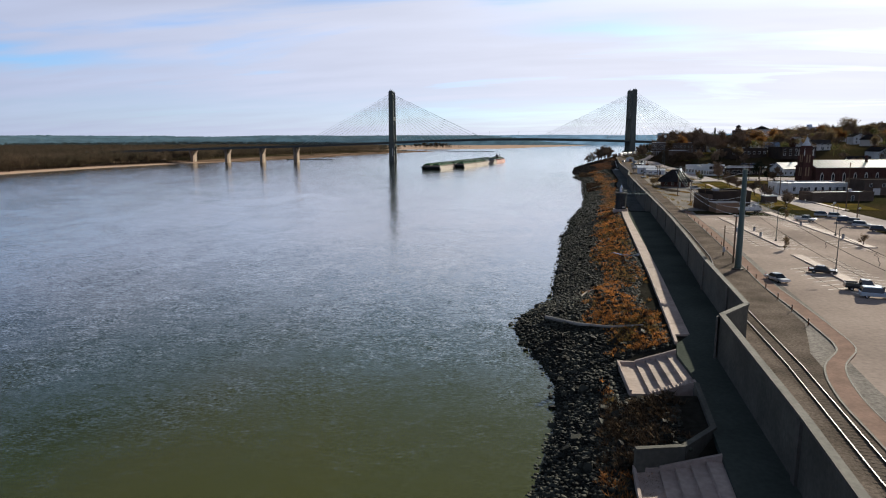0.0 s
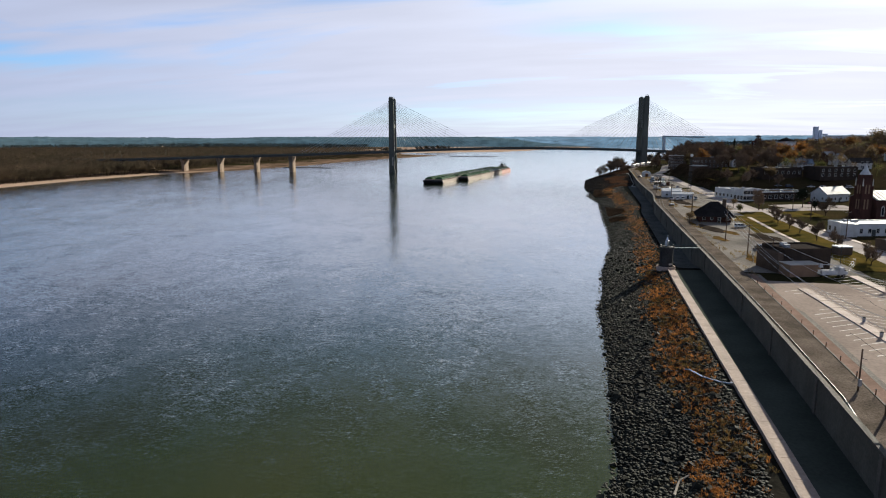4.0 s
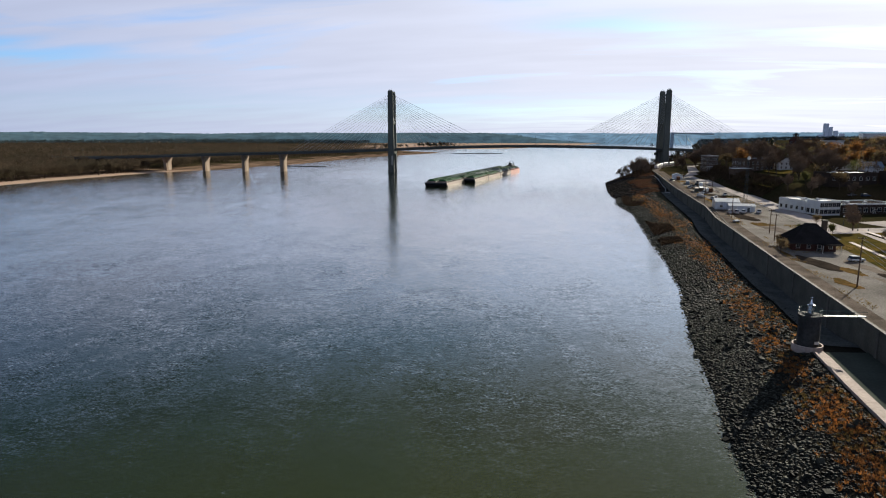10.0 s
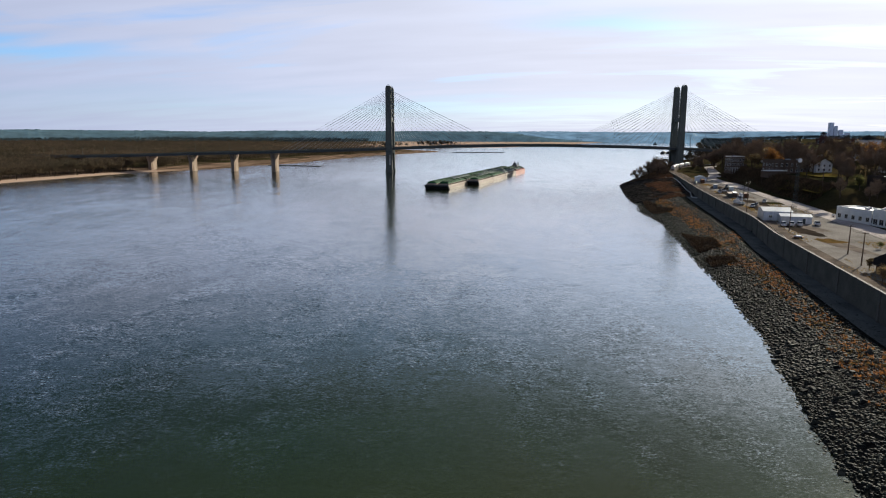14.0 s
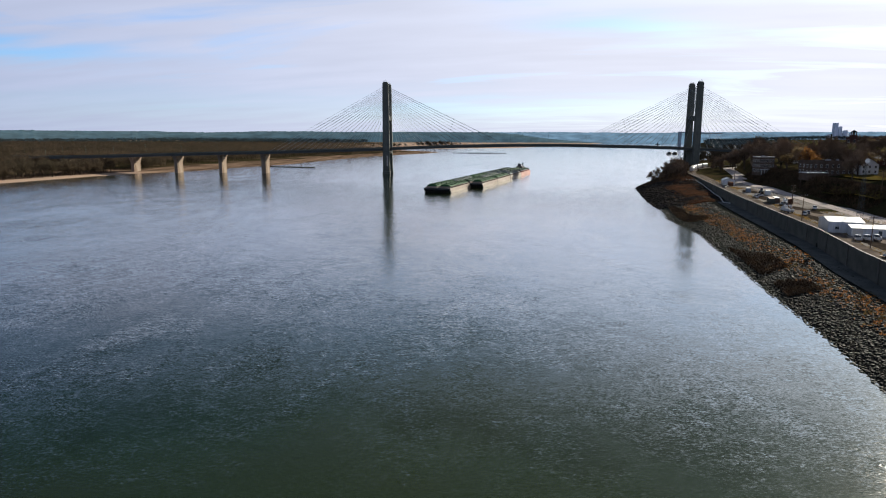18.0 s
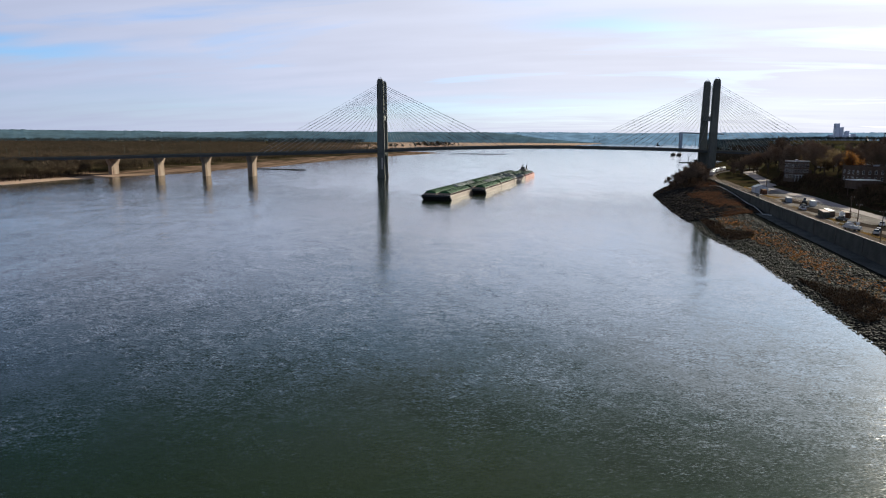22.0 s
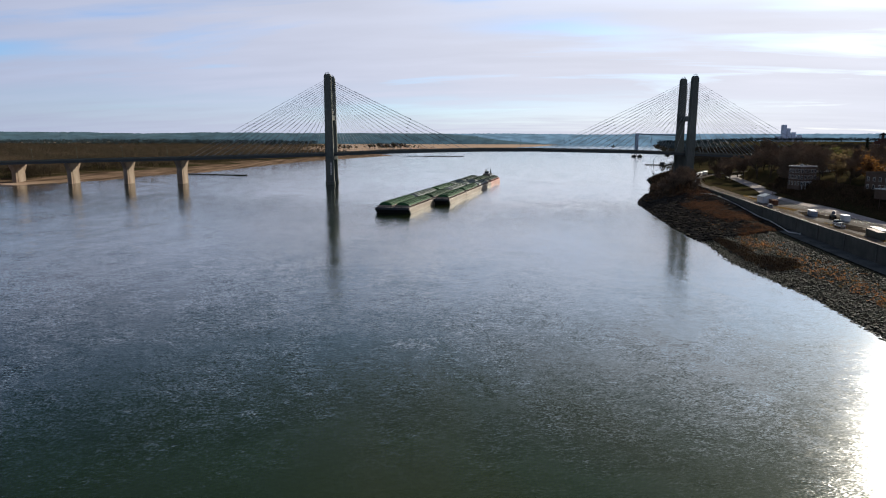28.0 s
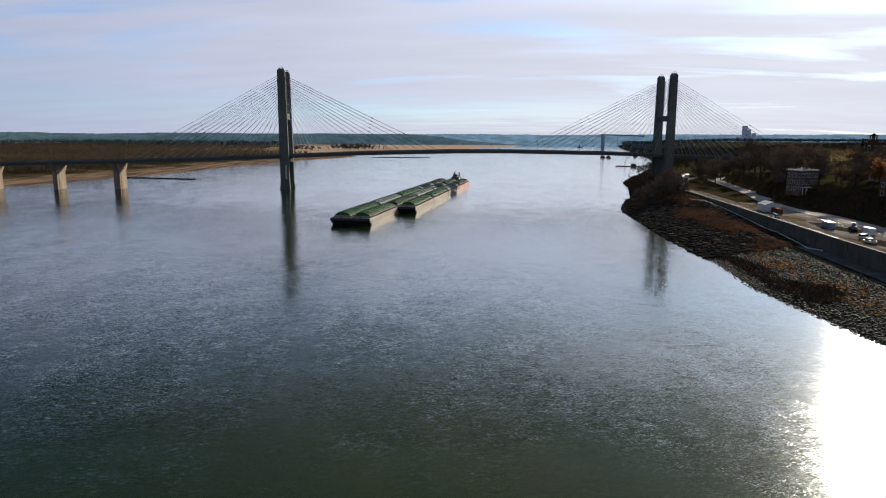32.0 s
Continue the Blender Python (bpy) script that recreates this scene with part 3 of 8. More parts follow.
# ---------------- ground and river ----------------
def make_ground():
    ys = np.unique(np.concatenate([np.linspace(-1700, -1000, 8), np.arange(-1000, -640, 4), np.arange(-640, 100, 8), np.linspace(100, 1200, 50), np.linspace(1200, 4900, 40)]))
    west = np.concatenate([np.linspace(0, 0.93, 16), [1.0]])
    back = np.concatenate([[0.0], np.array([4, 9, 15, 22, 30, 38, 46, 52, 56, 60, 64, 68, 74, 82, 95, 110, 130, 160, 200, 250, 320, 420, 560, 760, 1000, 1400, 2000, 3000, 4200])])
    out = np.array([0, 4, 10, 20, 35, 55, 90, 140, 220, 350, 550, 900, 1500, 2600, 4300])
    V = []
    for y in ys:
        w, a, e = wall_x(y), along(SHORE, y), along(EAST, y)
        row = [(e - d, land_z(e - d, y)) for d in out[::-1]]
        row += [(e + 1.0, -1.2), (e + 0.3 * (a - e), -4.0), (e + 0.7 * (a - e), -4.0), (a - 1.5, -1.2)]
        row += [(a + t * (w + 0.1 - a), bank(a + t * (w + 0.1 - a), y)) for t in west]
        row += [(w + 0.2 + d, town(w + 0.2 + d, y)) for d in back]
        V += [(x, y, z) for x, z in row]
    n = len(V) // len(ys)
    i = np.arange(len(ys) - 1)[:, None] * n + np.arange(n - 1)[None]
    F = np.stack([i, i + 1, i + n + 1, i + n], -1).reshape(-1, 4)
    ob = raw("ground", V, F, [M_GROUND, M_SOIL, M_FIELD])
    ids = np.zeros((len(ys) - 1, n - 1), np.int32)
    ids[:, len(out) + 3:len(out) + 4 + len(west)] = 1
    ids[np.argmax(ys > 3000):, :1] = 2
    ob.data.polygons.foreach_set("material_index", ids.ravel())
    for p in ob.data.polygons:
        p.use_smooth = True
    tagged(ob, "river banks, town ground and wooded flood plain", "ground", kind="structure")


make_ground()
bm = bmesh.new()
vs = [bm.verts.new(p) for p in ((-4900, -2500, 0), (4900, -2500, 0), (4900, 4950, 0), (-4900, 4950, 0))]
bm.faces.new(vs)
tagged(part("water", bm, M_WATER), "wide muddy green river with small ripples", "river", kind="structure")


def strip(name, line, half, dz, material, label="", step=6.0, thick=0.0, z=None):
    """A ribbon laid along a line of (x, y) over the town ground."""
    pts = []
    for (xa, ya), (xb, yb) in zip(line, line[1:]):
        n = max(1, int(math.hypot(xb - xa, yb - ya) / step))
        pts += [Vector((xa + (xb - xa) * k / n, ya + (yb - ya) * k / n)) for k in range(n)]
    pts.append(Vector(line[-1]))
    bm = bmesh.new()
    rows = []
    for i, p in enumerate(pts):
        d = (pts[min(i + 1, len(pts) - 1)] - pts[max(i - 1, 0)]).normalized()
        nrm = Vector((d.y, -d.x))
        k = 4 if half > 2 else 1
        row = []
        for j in range(k + 1):
            q = p + nrm * half * (2 * j / k - 1)
            h = (max(town(q.x, q.y), town(p.x, p.y)) if z is None else z(q.x, q.y)) + dz
            row.append(bm.verts.new((q.x, q.y, h)))
        rows.append(row)
    for a, b in zip(rows, rows[1:]):
        for j in range(len(a) - 1):
            bm.faces.new((a[j], a[j + 1], b[j + 1], b[j]))
    if thick:
        res = bmesh.ops.extrude_face_region(bm, geom=list(bm.faces))
        bmesh.ops.translate(bm, vec=(0, 0, -thick), verts=[v for v in res["geom"] if isinstance(v, bmesh.types.BMVert)])
    return tagged(part(name, bm, material), label or name.replace("_", " "), name.split("_")[-1], kind="structure")


def offset(line, d, y0=None, y1=None):
    """The wall's line moved d metres towards the town."""
    return [(x + d, y) for x, y in line if (y0 is None or y >= y0) and (y1 is None or y <= y1)]


W_TOWN = [(wall_x(y), y) for y in range(-1040, -140, 12)]
strip("road_main", MAIN, 5.2, 0.10, M_ROAD, "pale concrete street running parallel to the railway")
strip("road_cross", [(243, -566), (290, -556), (345, -560), (420, -580), (560, -600)], 5.5, 0.14, M_ROAD, "pale side street leading up into the town")
strip("parking_lot", [(x + 34, y) for x, y in W_TOWN if -900 < y < -722], 21, 0.06, M_ASPH, "worn grey asphalt parking lot with painted bays")
strip("gravel_lot", [(x + 25, y) for x, y in W_TOWN if -722 <= y < -420], 17, 0.05, M_GRAVEL, "rough gravel yard behind the flood wall")
strip("gravel_yard", [(x + 22, y) for x, y in W_TOWN if -424 <= y < -230], 14, 0.05, M_GRAVEL, "gravel works yard below the bluff")
strip("ballast_bed", [(x + 5.2, y) for x, y in W_TOWN if y < -160], 4.6, 0.12, M_BALLAST, "brown ballast bed of the railway")
PATH = [(146.0, -886), (146.9, -881.5), (147.9, -876.3), (149.2, -872), (150.4, -868.8), (152, -865.6), (154.2, -863), (156.2, -860.8), (157.4, -858), (158.2, -854), (159.6, -847), (161.2, -838), (163.1, -826)]
PATH = [(127, -985), (138, -930), (142.4, -904)] + PATH + [(x + 11.2, y) for x, y in W_TOWN if -822 < y < -712]
for _ in range(3):  # round the corners of the line
    PATH = [PATH[0]] + [p for a, b in zip(PATH, PATH[1:]) for p in ((a[0] * 0.75 + b[0] * 0.25, a[1] * 0.75 + b[1] * 0.25), (a[0] * 0.25 + b[0] * 0.75, a[1] * 0.25 + b[1] * 0.75))] + [PATH[-1]]
strip("gravel_verge", [(x + 10.2, y) for x, y in W_TOWN if -1000 < y < -712], 3.2, 0.08, M_GRAVEL, "dark gravel verge between railway and path")
strip("brick_path", PATH, 1.0, 0.20, M_PAVER, "red brick path curving along the parking lot", thick=0.12, step=50.0)
strip("kerb", [(x - 1.13, y) for x, y in PATH], 0.11, 0.22, M_PILASTER, "pale concrete kerb of the brick path", thick=0.2, step=50.0)
strip("kerb_lot", [(x + 1.13, y) for x, y in PATH], 0.09, 0.22, M_PILASTER, "pale concrete kerb of the brick path", thick=0.2, step=50.0)

# ---------------- flood wall ----------------
def make_wall():
    wall = thing("flood_wall", pose(0, 0, 0), "long grey concrete flood wall with pilasters and coping", "flood wall", kind="structure")
    line = [p for p in WALL if p[1] <= -150]
    pts = []
    for (xa, ya), (xb, yb) in zip(line, line[1:]):
        n = max(1, round(math.hypot(xb - xa, yb - ya) / 12.2))
        pts += [(xa + (xb - xa) * k / n, ya + (yb - ya) * k / n) for k in range(n)]
    pts.append(line[-1])
    for i, ((xa, ya), (xb, yb)) in enumerate(zip(pts, pts[1:])):
        d = Vector((xb - xa, yb - ya)).normalized()
        n = Vector((d.y, -d.x))

        def slab(w0, w1, z0, z1, name, m, back=0.0, label=""):
            bm = bmesh.new()
            p = [(xa + n.x * w0 - d.x * back, ya + n.y * w0 - d.y * back), (xb + n.x * w0, yb + n.y * w0), (xb + n.x * w1, yb + n.y * w1), (xa + n.x * w1 - d.x * back, ya + n.y * w1 - d.y * back)]
            prism(bm, p, 2, z0, z1)
            return part(name, bm, m, wall, label)
        low = min(foot(ya), foot(yb)) - (3.0 if yb > -706 else 0.6)
        slab(0.0, 0.45, low, TOP - 0.25, "panel", M_CONC)
        slab(-0.12, 0.57, TOP - 0.25, TOP, "coping", M_PILASTER, label="worn concrete coping")
        if i % 2 == 0:
            bm = bmesh.new()
            p = [(xa - d.x * 0.45 - n.x * 0.22, ya - d.y * 0.45 - n.y * 0.22), (xa + d.x * 0.45 - n.x * 0.22, ya + d.y * 0.45 - n.y * 0.22),
                 (xa + d.x * 0.45 + n.x * 0.02, ya + d.y * 0.45 + n.y * 0.02), (xa - d.x * 0.45 + n.x * 0.02, ya - d.y * 0.45 + n.y * 0.02)]
            prism(bm, p, 2, low, TOP - 0.3)
            part("pilaster", bm, M_PILASTER, wall, "paler concrete pilaster")


make_wall()

# ---------------- the bridge ----------------
DECK = ([-700, -420, -300, -239, -146, -41, 0, 67, 148, 200, 295, 350, 415, 500, 620], [13, 18.3, 22, 23.9, 26.0, 29.2, 30.6, 33.3, 35.0, 35.1, 33.4, 31.6, 29.0, 25.2, 20])


def deck_z(x):
    """Top of the parapet."""
    return lerp(x, *DECK)


def deck_y(x):
    """The approach bends away behind the first piers."""
    return 0.002 * max(-280 - x, 0) ** 2


def make_bridge():
    bridge = thing("cable_stayed_bridge", pose(0, 0, 0), "long grey concrete cable-stayed bridge over the river", "bridge")

    def ribbon(name, y0, y1, z0, z1, m, xs, label=""):
        bm = bmesh.new()
        rows = []
        for x in xs:
            z, o = deck_z(x), deck_y(x)
            rows.append([bm.verts.new((x, yy + o, z + zz)) for yy, zz in ((y0, z0), (y1, z0), (y1, z1), (y0, z1))])
        for a, b in zip(rows, rows[1:]):
            for k in range(4):
                bm.faces.new((a[k], a[(k + 1) % 4], b[(k + 1) % 4], b[k]))
        bm.faces.new(rows[0][::-1]), bm.faces.new(rows[-1])
        return part(name, bm, m, bridge, label)
    xs = [x for x in range(-620, 560, 10)]
    ribbon("deck_slab", 1.6, 25.7, -1.5, -1.05, M_CONC, xs)
    ribbon("edge_girder", 1.9, 3.0, -3.5, -1.5, M_STEEL, xs, "dark steel edge girder")
    ribbon("edge_girder", 24.3, 25.4, -3.5, -1.5, M_STEEL, xs, "dark steel edge girder")
    ribbon("parapet", 1.5, 1.9, -1.05, 0.0, M_BRIDGE, xs)
    ribbon("parapet", 25.4, 25.8, -1.05, 0.0, M_BRIDGE, xs)
    ribbon("median_barrier", 13.4, 13.9, -1.05, -0.2, M_BRIDGE, xs)
    for x in range(-600, 550, 12):
        part("floor_beam", boxm(x, 3.0 + deck_y(x), deck_z(x) - 3.0, x + 0.5, 24.3 + deck_y(x), deck_z(x) - 1.5), M_STEEL, bridge)
    for x in range(-560, 540, 44):
        bm = bmesh.new()
        y = 25.6 + deck_y(x)
        rod(bm, (x, y, deck_z(x)), (x, y, deck_z(x) + 10.5), 0.13, 0.08)
        rod(bm, (x, y, deck_z(x) + 10.5), (x, y - 2.4, deck_z(x) + 10.9), 0.06)
        box(bm, x - 0.2, y - 3.1, deck_z(x) + 10.8, x + 0.2, y - 2.2, deck_z(x) + 11.0)
        part("light_pole", bm, M_POLEG, bridge, "slim street light on the deck")
    for cx in (0.0, 350.5):
        tower = new("tower")
        tower.parent = bridge
        tower.location = (cx, 0, 0)
        tower["label"] = "tall H-shaped concrete bridge tower"
        for cy in (0.0, 27.4):
            bm = bmesh.new()
            rings = []
            for z, hx, hy in ((-6, 4.5, 2.8), (3.0, 4.5, 2.8), (3.2, 3.9, 2.4), (26, 3.9, 2.4), (30, 4.0, 2.5), (60, 3.6, 2.3), (101.6, 3.25, 2.2), (103.6, 2.3, 1.5)):
                c = 0.55
                rings.append([bm.verts.new((x, cy + y, z)) for x, y in ((-hx + c, -hy), (hx - c, -hy), (hx, -hy + c), (hx, hy - c), (hx - c, hy), (-hx + c, hy), (-hx, hy - c), (-hx, -hy + c))])
            for a, b in zip(rings, rings[1:]):
                for k in range(8):
                    bm.faces.new((a[k], a[(k + 1) % 8], b[(k + 1) % 8], b[k]))
            bm.faces.new(rings[-1])
            part("leg", bm, M_BRIDGE, tower)
            bm = bmesh.new()
            for k in (-1.6, 1.6):
                rod(bm, (k, cy - 1, 103.5), (k, cy - 1, 104.9), 0.07)
                rod(bm, (k, cy + 1, 103.5), (k, cy + 1, 104.9), 0.07)
            rod(bm, (-1.6, cy - 1, 104.8), (1.6, cy - 1, 104.8), 0.06), rod(bm, (-1.6, cy + 1, 104.8), (1.6, cy + 1, 104.8), 0.06)
            rod(bm, (0.4, cy, 103.5), (0.4, cy, 106.0), 0.1)
            part("top_railing", bm, M_STEEL, tower)
            for k in range(16):
                z = 71 + k * 1.8
                part("anchor_block", boxm(-3.9, cy + (1.4 if cy < 5 else -2.6), z - 0.35, 3.9, cy + (2.6 if cy < 5 else -1.4), z + 0.35), M_BRIDGE, tower)
        part("upper_strut", boxm(-2.4, 2.2, 61.2, 2.4, 25.2, 66.2, bevel=0.4), M_BRIDGE, tower)
        part("lower_strut", boxm(-3.2, 2.4, deck_z(cx) - 7.5, 3.2, 25.0, deck_z(cx) - 3.7, bevel=0.3), M_BRIDGE, tower)
        part("pile_cap", boxm(-7.5, -5.5, -4, 7.5, 33, 1.2 if cx else -0.4, bevel=0.5), M_CONC, tower)
        if cx:
            part("pier_wall", boxm(-2.6, 2.0, 0, 2.6, 25.4, deck_z(cx) - 7.5), M_BRIDGE, tower)
        else:
            bm = bmesh.new()
            for k in range(8):
                box(bm, 0.6, -2.62, 9.5 + 1.5 * k, 2.2, -2.44, 10.5 + 1.5 * k)
            part("gauge_board", bm, M_TRIM, tower, "pale blue clearance gauge marks")
            part("fender", boxm(-3.0, -2.9, deck_z(0) - 5.2, 3.4, 30.3, deck_z(0) - 4.8), M_STEEL, tower)
        for cy, py in ((1.5, 1.7), (25.9, 25.6)):
            for side in (-1, 1):
                for k in range(16):
                    dx = side * (14 + 8.25 * k)
                    a, b = Vector((side * 3.0, cy, 71 + k * 1.8)), Vector((dx, py, deck_z(cx + dx) - 1.0))
                    bm = bmesh.new()
                    rod(bm, a, b, 0.115, n=5)
                    rod(bm, b, b + (a - b).normalized() * 3.2, 0.2, n=5)
                    for d0, fall in ((0.55, 0.021), (0.86, 0.03)):
                        w = d0 * 138 / abs(dx) if abs(dx) > 30 else 2
                        w -= fall * (15 - k) * 0.35
                        if 0.1 < w < 0.95:
                            q = a + (b - a) * w
                            part("damper", boxm(q.x - 0.38, q.y - 0.38, q.z - 0.38, q.x + 0.38, q.y + 0.38, q.z + 0.38), M_STEEL, tower, "small dark cable damper")
                    part("stay_cable", bm, M_CABLE, tower)
    for i, px in enumerate((-146, -197.6, -251, -304, -357, -410)):
        o, top = deck_y(px), deck_z(px) - 3.5
        pier = new("pier")
        pier.parent = bridge
        pier.location = (px, 13.7 + o, 0)
        pier["label"] = "tan-stained concrete wall pier with flared cap"
        hw = 2.6 if i == 0 else 1.9
        bm = bmesh.new()
        prism(bm, [(-7.5, -5), (7.5, -5), (7.5, top - 7), (12.0, top), (-12.0, top), (-7.5, top - 7)], 0, -hw, hw)
        part("shaft", bm, M_PIER, pier)
        bm = bmesh.new()
        prism(bm, [(-4.6, -4), (4.6, -4), (4.6, top - 8), (5.6, top - 4), (-5.6, top - 4), (-4.6, top - 8)], 0, hw, hw + 0.25)
        part("face_panel", bm, M_PIER, pier)
        for k in (-9, 0, 9):
            part("bearing", boxm(-0.8, k - 0.6, top, 0.8, k + 0.6, top + 0.25), M_STEEL, pier)
    bm = boxm(489, 0, 6, 520, 27.4, deck_z(495) - 3.5)
    part("abutment", bm, M_CONC, bridge)
    part("sign_rail", boxm(420, 1.2, deck_z(450) + 0.2, 490, 1.4, deck_z(450) + 1.4), M_WHITE, bridge, "pale roadside screen")


make_bridge()

# ---------------- barge tow ----------------
M_HULL = mat("barge_hull", (0.30, 0.25, 0.20), (0.20, 0.15, 0.11), rough=0.7, scale=0.12, fine=1.2, var=0.25, stretch=(1, 0.4, 2))
M_HULL_D = mat("dark_barge_rake", (0.03, 0.032, 0.032), rough=0.7, scale=0.3, fine=1.5, var=0.3)
M_HULL_R = mat("pink_rust_hull", (0.42, 0.19, 0.15), (0.30, 0.13, 0.10), rough=0.7, scale=0.12, fine=1.2, var=0.25)
M_COV_G = mat("green_barge_cover", (0.035, 0.10, 0.04), (0.024, 0.068, 0.03), rough=0.76, scale=0.2, fine=1.5, var=0.25)
M_COV_D = mat("dark_green_cover", (0.022, 0.055, 0.028), rough=0.76, scale=0.2, fine=1.5, var=0.25)
M_COV_W = mat("grey_barge_cover", (0.27, 0.29, 0.29), (0.20, 0.21, 0.21), rough=0.76, scale=0.2, fine=1.5, var=0.2)
M_COV_L = mat("worn_lug_paint", (0.16, 0.22, 0.15), (0.05, 0.08, 0.05), rough=0.76, scale=0.6, fine=3, var=0.3)
M_COV_B = mat("blue_black_cover", (0.03, 0.045, 0.055), rough=0.76, scale=0.2, fine=1.5, var=0.2)
BARGE_L, BARGE_W = 59.4, 10.7


def barge(m, cover, hull, label, rake=True):
    b = thing("covered_barge", m, label, "barge", "barges of the tow")
    bm = bmesh.new()
    r = 5.5 if rake else 0.3
    prism(bm, [(0.0, 2.7), (0.3, 3.6), (BARGE_L - 0.2, 3.6), (BARGE_L - 0.2, -1), (r, -1)], 0, 0.05, BARGE_W - 0.05)
    part("hull", bm, hull, b)
    # bow face lies in shade, put in here as a dark plate
    bm = bmesh.new()
    prism(bm, [(-0.04, 2.6), (0.24, 3.66), (0.6, 3.66), (r + 0.2, -1), (r - 0.12, -1)], 0, 0.02, BARGE_W - 0.02)
    part("bow_rake", bm, M_HULL_D, b, "raked bow plate, shade painted dark")
    bm = bmesh.new()
    for x0, x1 in ((1.0, 1.25), (BARGE_W - 1.25, BARGE_W - 1.0)):
        box(bm, x0, 4.2, 3.6, x1, BARGE_L - 2.6, 4.7)
    box(bm, 1.25, 4.2, 3.6, BARGE_W - 1.25, 4.45, 4.7), box(bm, 1.25, BARGE_L - 2.85, 3.6, BARGE_W - 1.25, BARGE_L - 2.6, 4.7)
    for k in range(26):
        y = 5 + k * 2.02
        for x in (0.6, BARGE_W - 1.0):
            box(bm, x, y, 3.6, x + 0.4, y + 0.16, 4.6)
    part("coaming", bm, hull, b)
    n, y0, y1 = 9, 4.3, BARGE_L - 2.7
    arc = [(1.0 + (BARGE_W - 2.0) * k / 8, 4.7 + 1.75 * math.sin(math.pi * k / 8) ** 0.75) for k in range(9)]
    for i in range(n):
        a, c = y0 + (y1 - y0) * i / n, y0 + (y1 - y0) * (i + 1) / n
        bm = bmesh.new()
        prism(bm, [(x, z + (0.12 if i % 2 else 0)) for x, z in arc], 1, a, c - 0.05)
        part("cover_panel", bm, cover, b)
        bm = bmesh.new()
        for q in (a + 0.9, (a + c) / 2, c - 0.9):
            prism(bm, [(x, z + 0.1 + (0.12 if i % 2 else 0)) for x, z in arc], 1, q - 0.09, q + 0.09)
        part("cover_rib", bm, cover, b)
    bm = bmesh.new()
    for i in range(n):
        for j in range(4):
            q = y0 + (y1 - y0) * (i + 0.14 + 0.24 * j) / n
            for k in (1, 2, 4, 6, 7):
                x, z = arc[k]
                box(bm, x - 0.22, q - 0.2, z, x + 0.22, q + 0.2, z + 0.42)
    tagged(part("cover_lug", bm, M_COV_L, b), "small pale lifting lugs on the covers", kind="stuff")
    bm = bmesh.new()
    for y in (1.6, 3.0, BARGE_L - 1.2):
        for x in (1.2, BARGE_W / 2, BARGE_W - 1.2):
            rod(bm, (x, y, 3.6), (x, y, 4.15), 0.18, n=6)
    part("deck_fitting", bm, M_HULL_D, b)
    return b


TOW = Matrix.Translation((60.5, -238, 0)) @ pose(0, 0, 0, 0, 0, -15.2)
TINTS = {"G": (M_COV_G, "green"), "D": (M_COV_D, "dark green"), "W": (M_COV_W, "pale grey"), "B": (M_COV_B, "blue-black")}
for col, tints in enumerate(("GWGWB", "GDWWD", " GGWB")):
    for row, key in enumerate(tints):
        if key == " ":
            continue
        c, word = TINTS[key]
        lead = row == 0 or (col == 2 and row == 1)
        last = col == 2 and row == 4
        barge(TOW @ Matrix.Translation((col * BARGE_W, row * (BARGE_L + 0.1), 0)), c, M_HULL_R if last else M_HULL,
              f"river barge with arched {word} covers" + (", pinkish rusty hull" if last else ", raked bow leading" if lead else ", lashed in the tow"), lead)


M_BOAT = mat("weathered_boat_paint", (0.13, 0.135, 0.13), (0.08, 0.085, 0.08), rough=0.6, fine=3, var=0.2)


def towboat():
    t = thing("towboat", TOW @ Matrix.Translation((1.5 * BARGE_W - 5.5, 5 * BARGE_L + 1.0, 0)), "dark low towboat pushing the barges", "towboat")
    bm = bmesh.new()
    prism(bm, [(0, 0.6), (11, 0.6), (11, 36), (9.5, 40), (1.5, 40), (0, 36)], 2, -1, 2.2)
    part("hull", bm, M_HULL_D, t)
    for z0, z1, a, c in ((2.2, 4.8, 8, 33), (4.8, 7.2, 10, 26)):
        part("deckhouse", boxm(1.8, a, z0, 9.2, c, z1 - 0.2), M_BOAT, t)
        part("deck", boxm(1.2, a - 1, z1 - 0.2, 9.8, c + 1, z1), M_STEEL, t)
        for k in range(int((c - a) / 3)):
            for x in (1.74, 9.2):
                part("window", boxm(x, a + 0.8 + 3 * k, z0 + 1.1, x + 0.06, a + 2.0 + 3 * k, z0 + 2.0), M_GLASS, t)
    part("pilothouse", boxm(3.4, 11.5, 7.2, 7.6, 16, 9.6, top=(0.2, 0.3)), M_BOAT, t)
    part("window_band", boxm(3.4, 11.46, 8.1, 7.6, 15.6, 9.2, top=(0.06, 0.1)), M_GLASS, t)
    part("roof", boxm(3.1, 11, 9.6, 7.9, 16.4, 9.8), M_BOAT, t)
    for x in (3.0, 8.0):
        part("smokestack", rodm((x, 22, 7.2), (x, 22, 11.4), 0.7, 0.55, 10), M_STEEL, t)
    bm = bmesh.new()
    rod(bm, (5.5, 14, 9.8), (5.5, 14, 13.6), 0.14)
    rod(bm, (4.2, 14, 12.4), (6.8, 14, 12.4), 0.09)
    part("mast", bm, M_STEEL, t)
    for x in (2.5, 7.2):
        part("tow_knee", boxm(x, -0.2, 0.8, x + 1.3, 1.2, 4.6), M_HULL_D, t)


towboat()

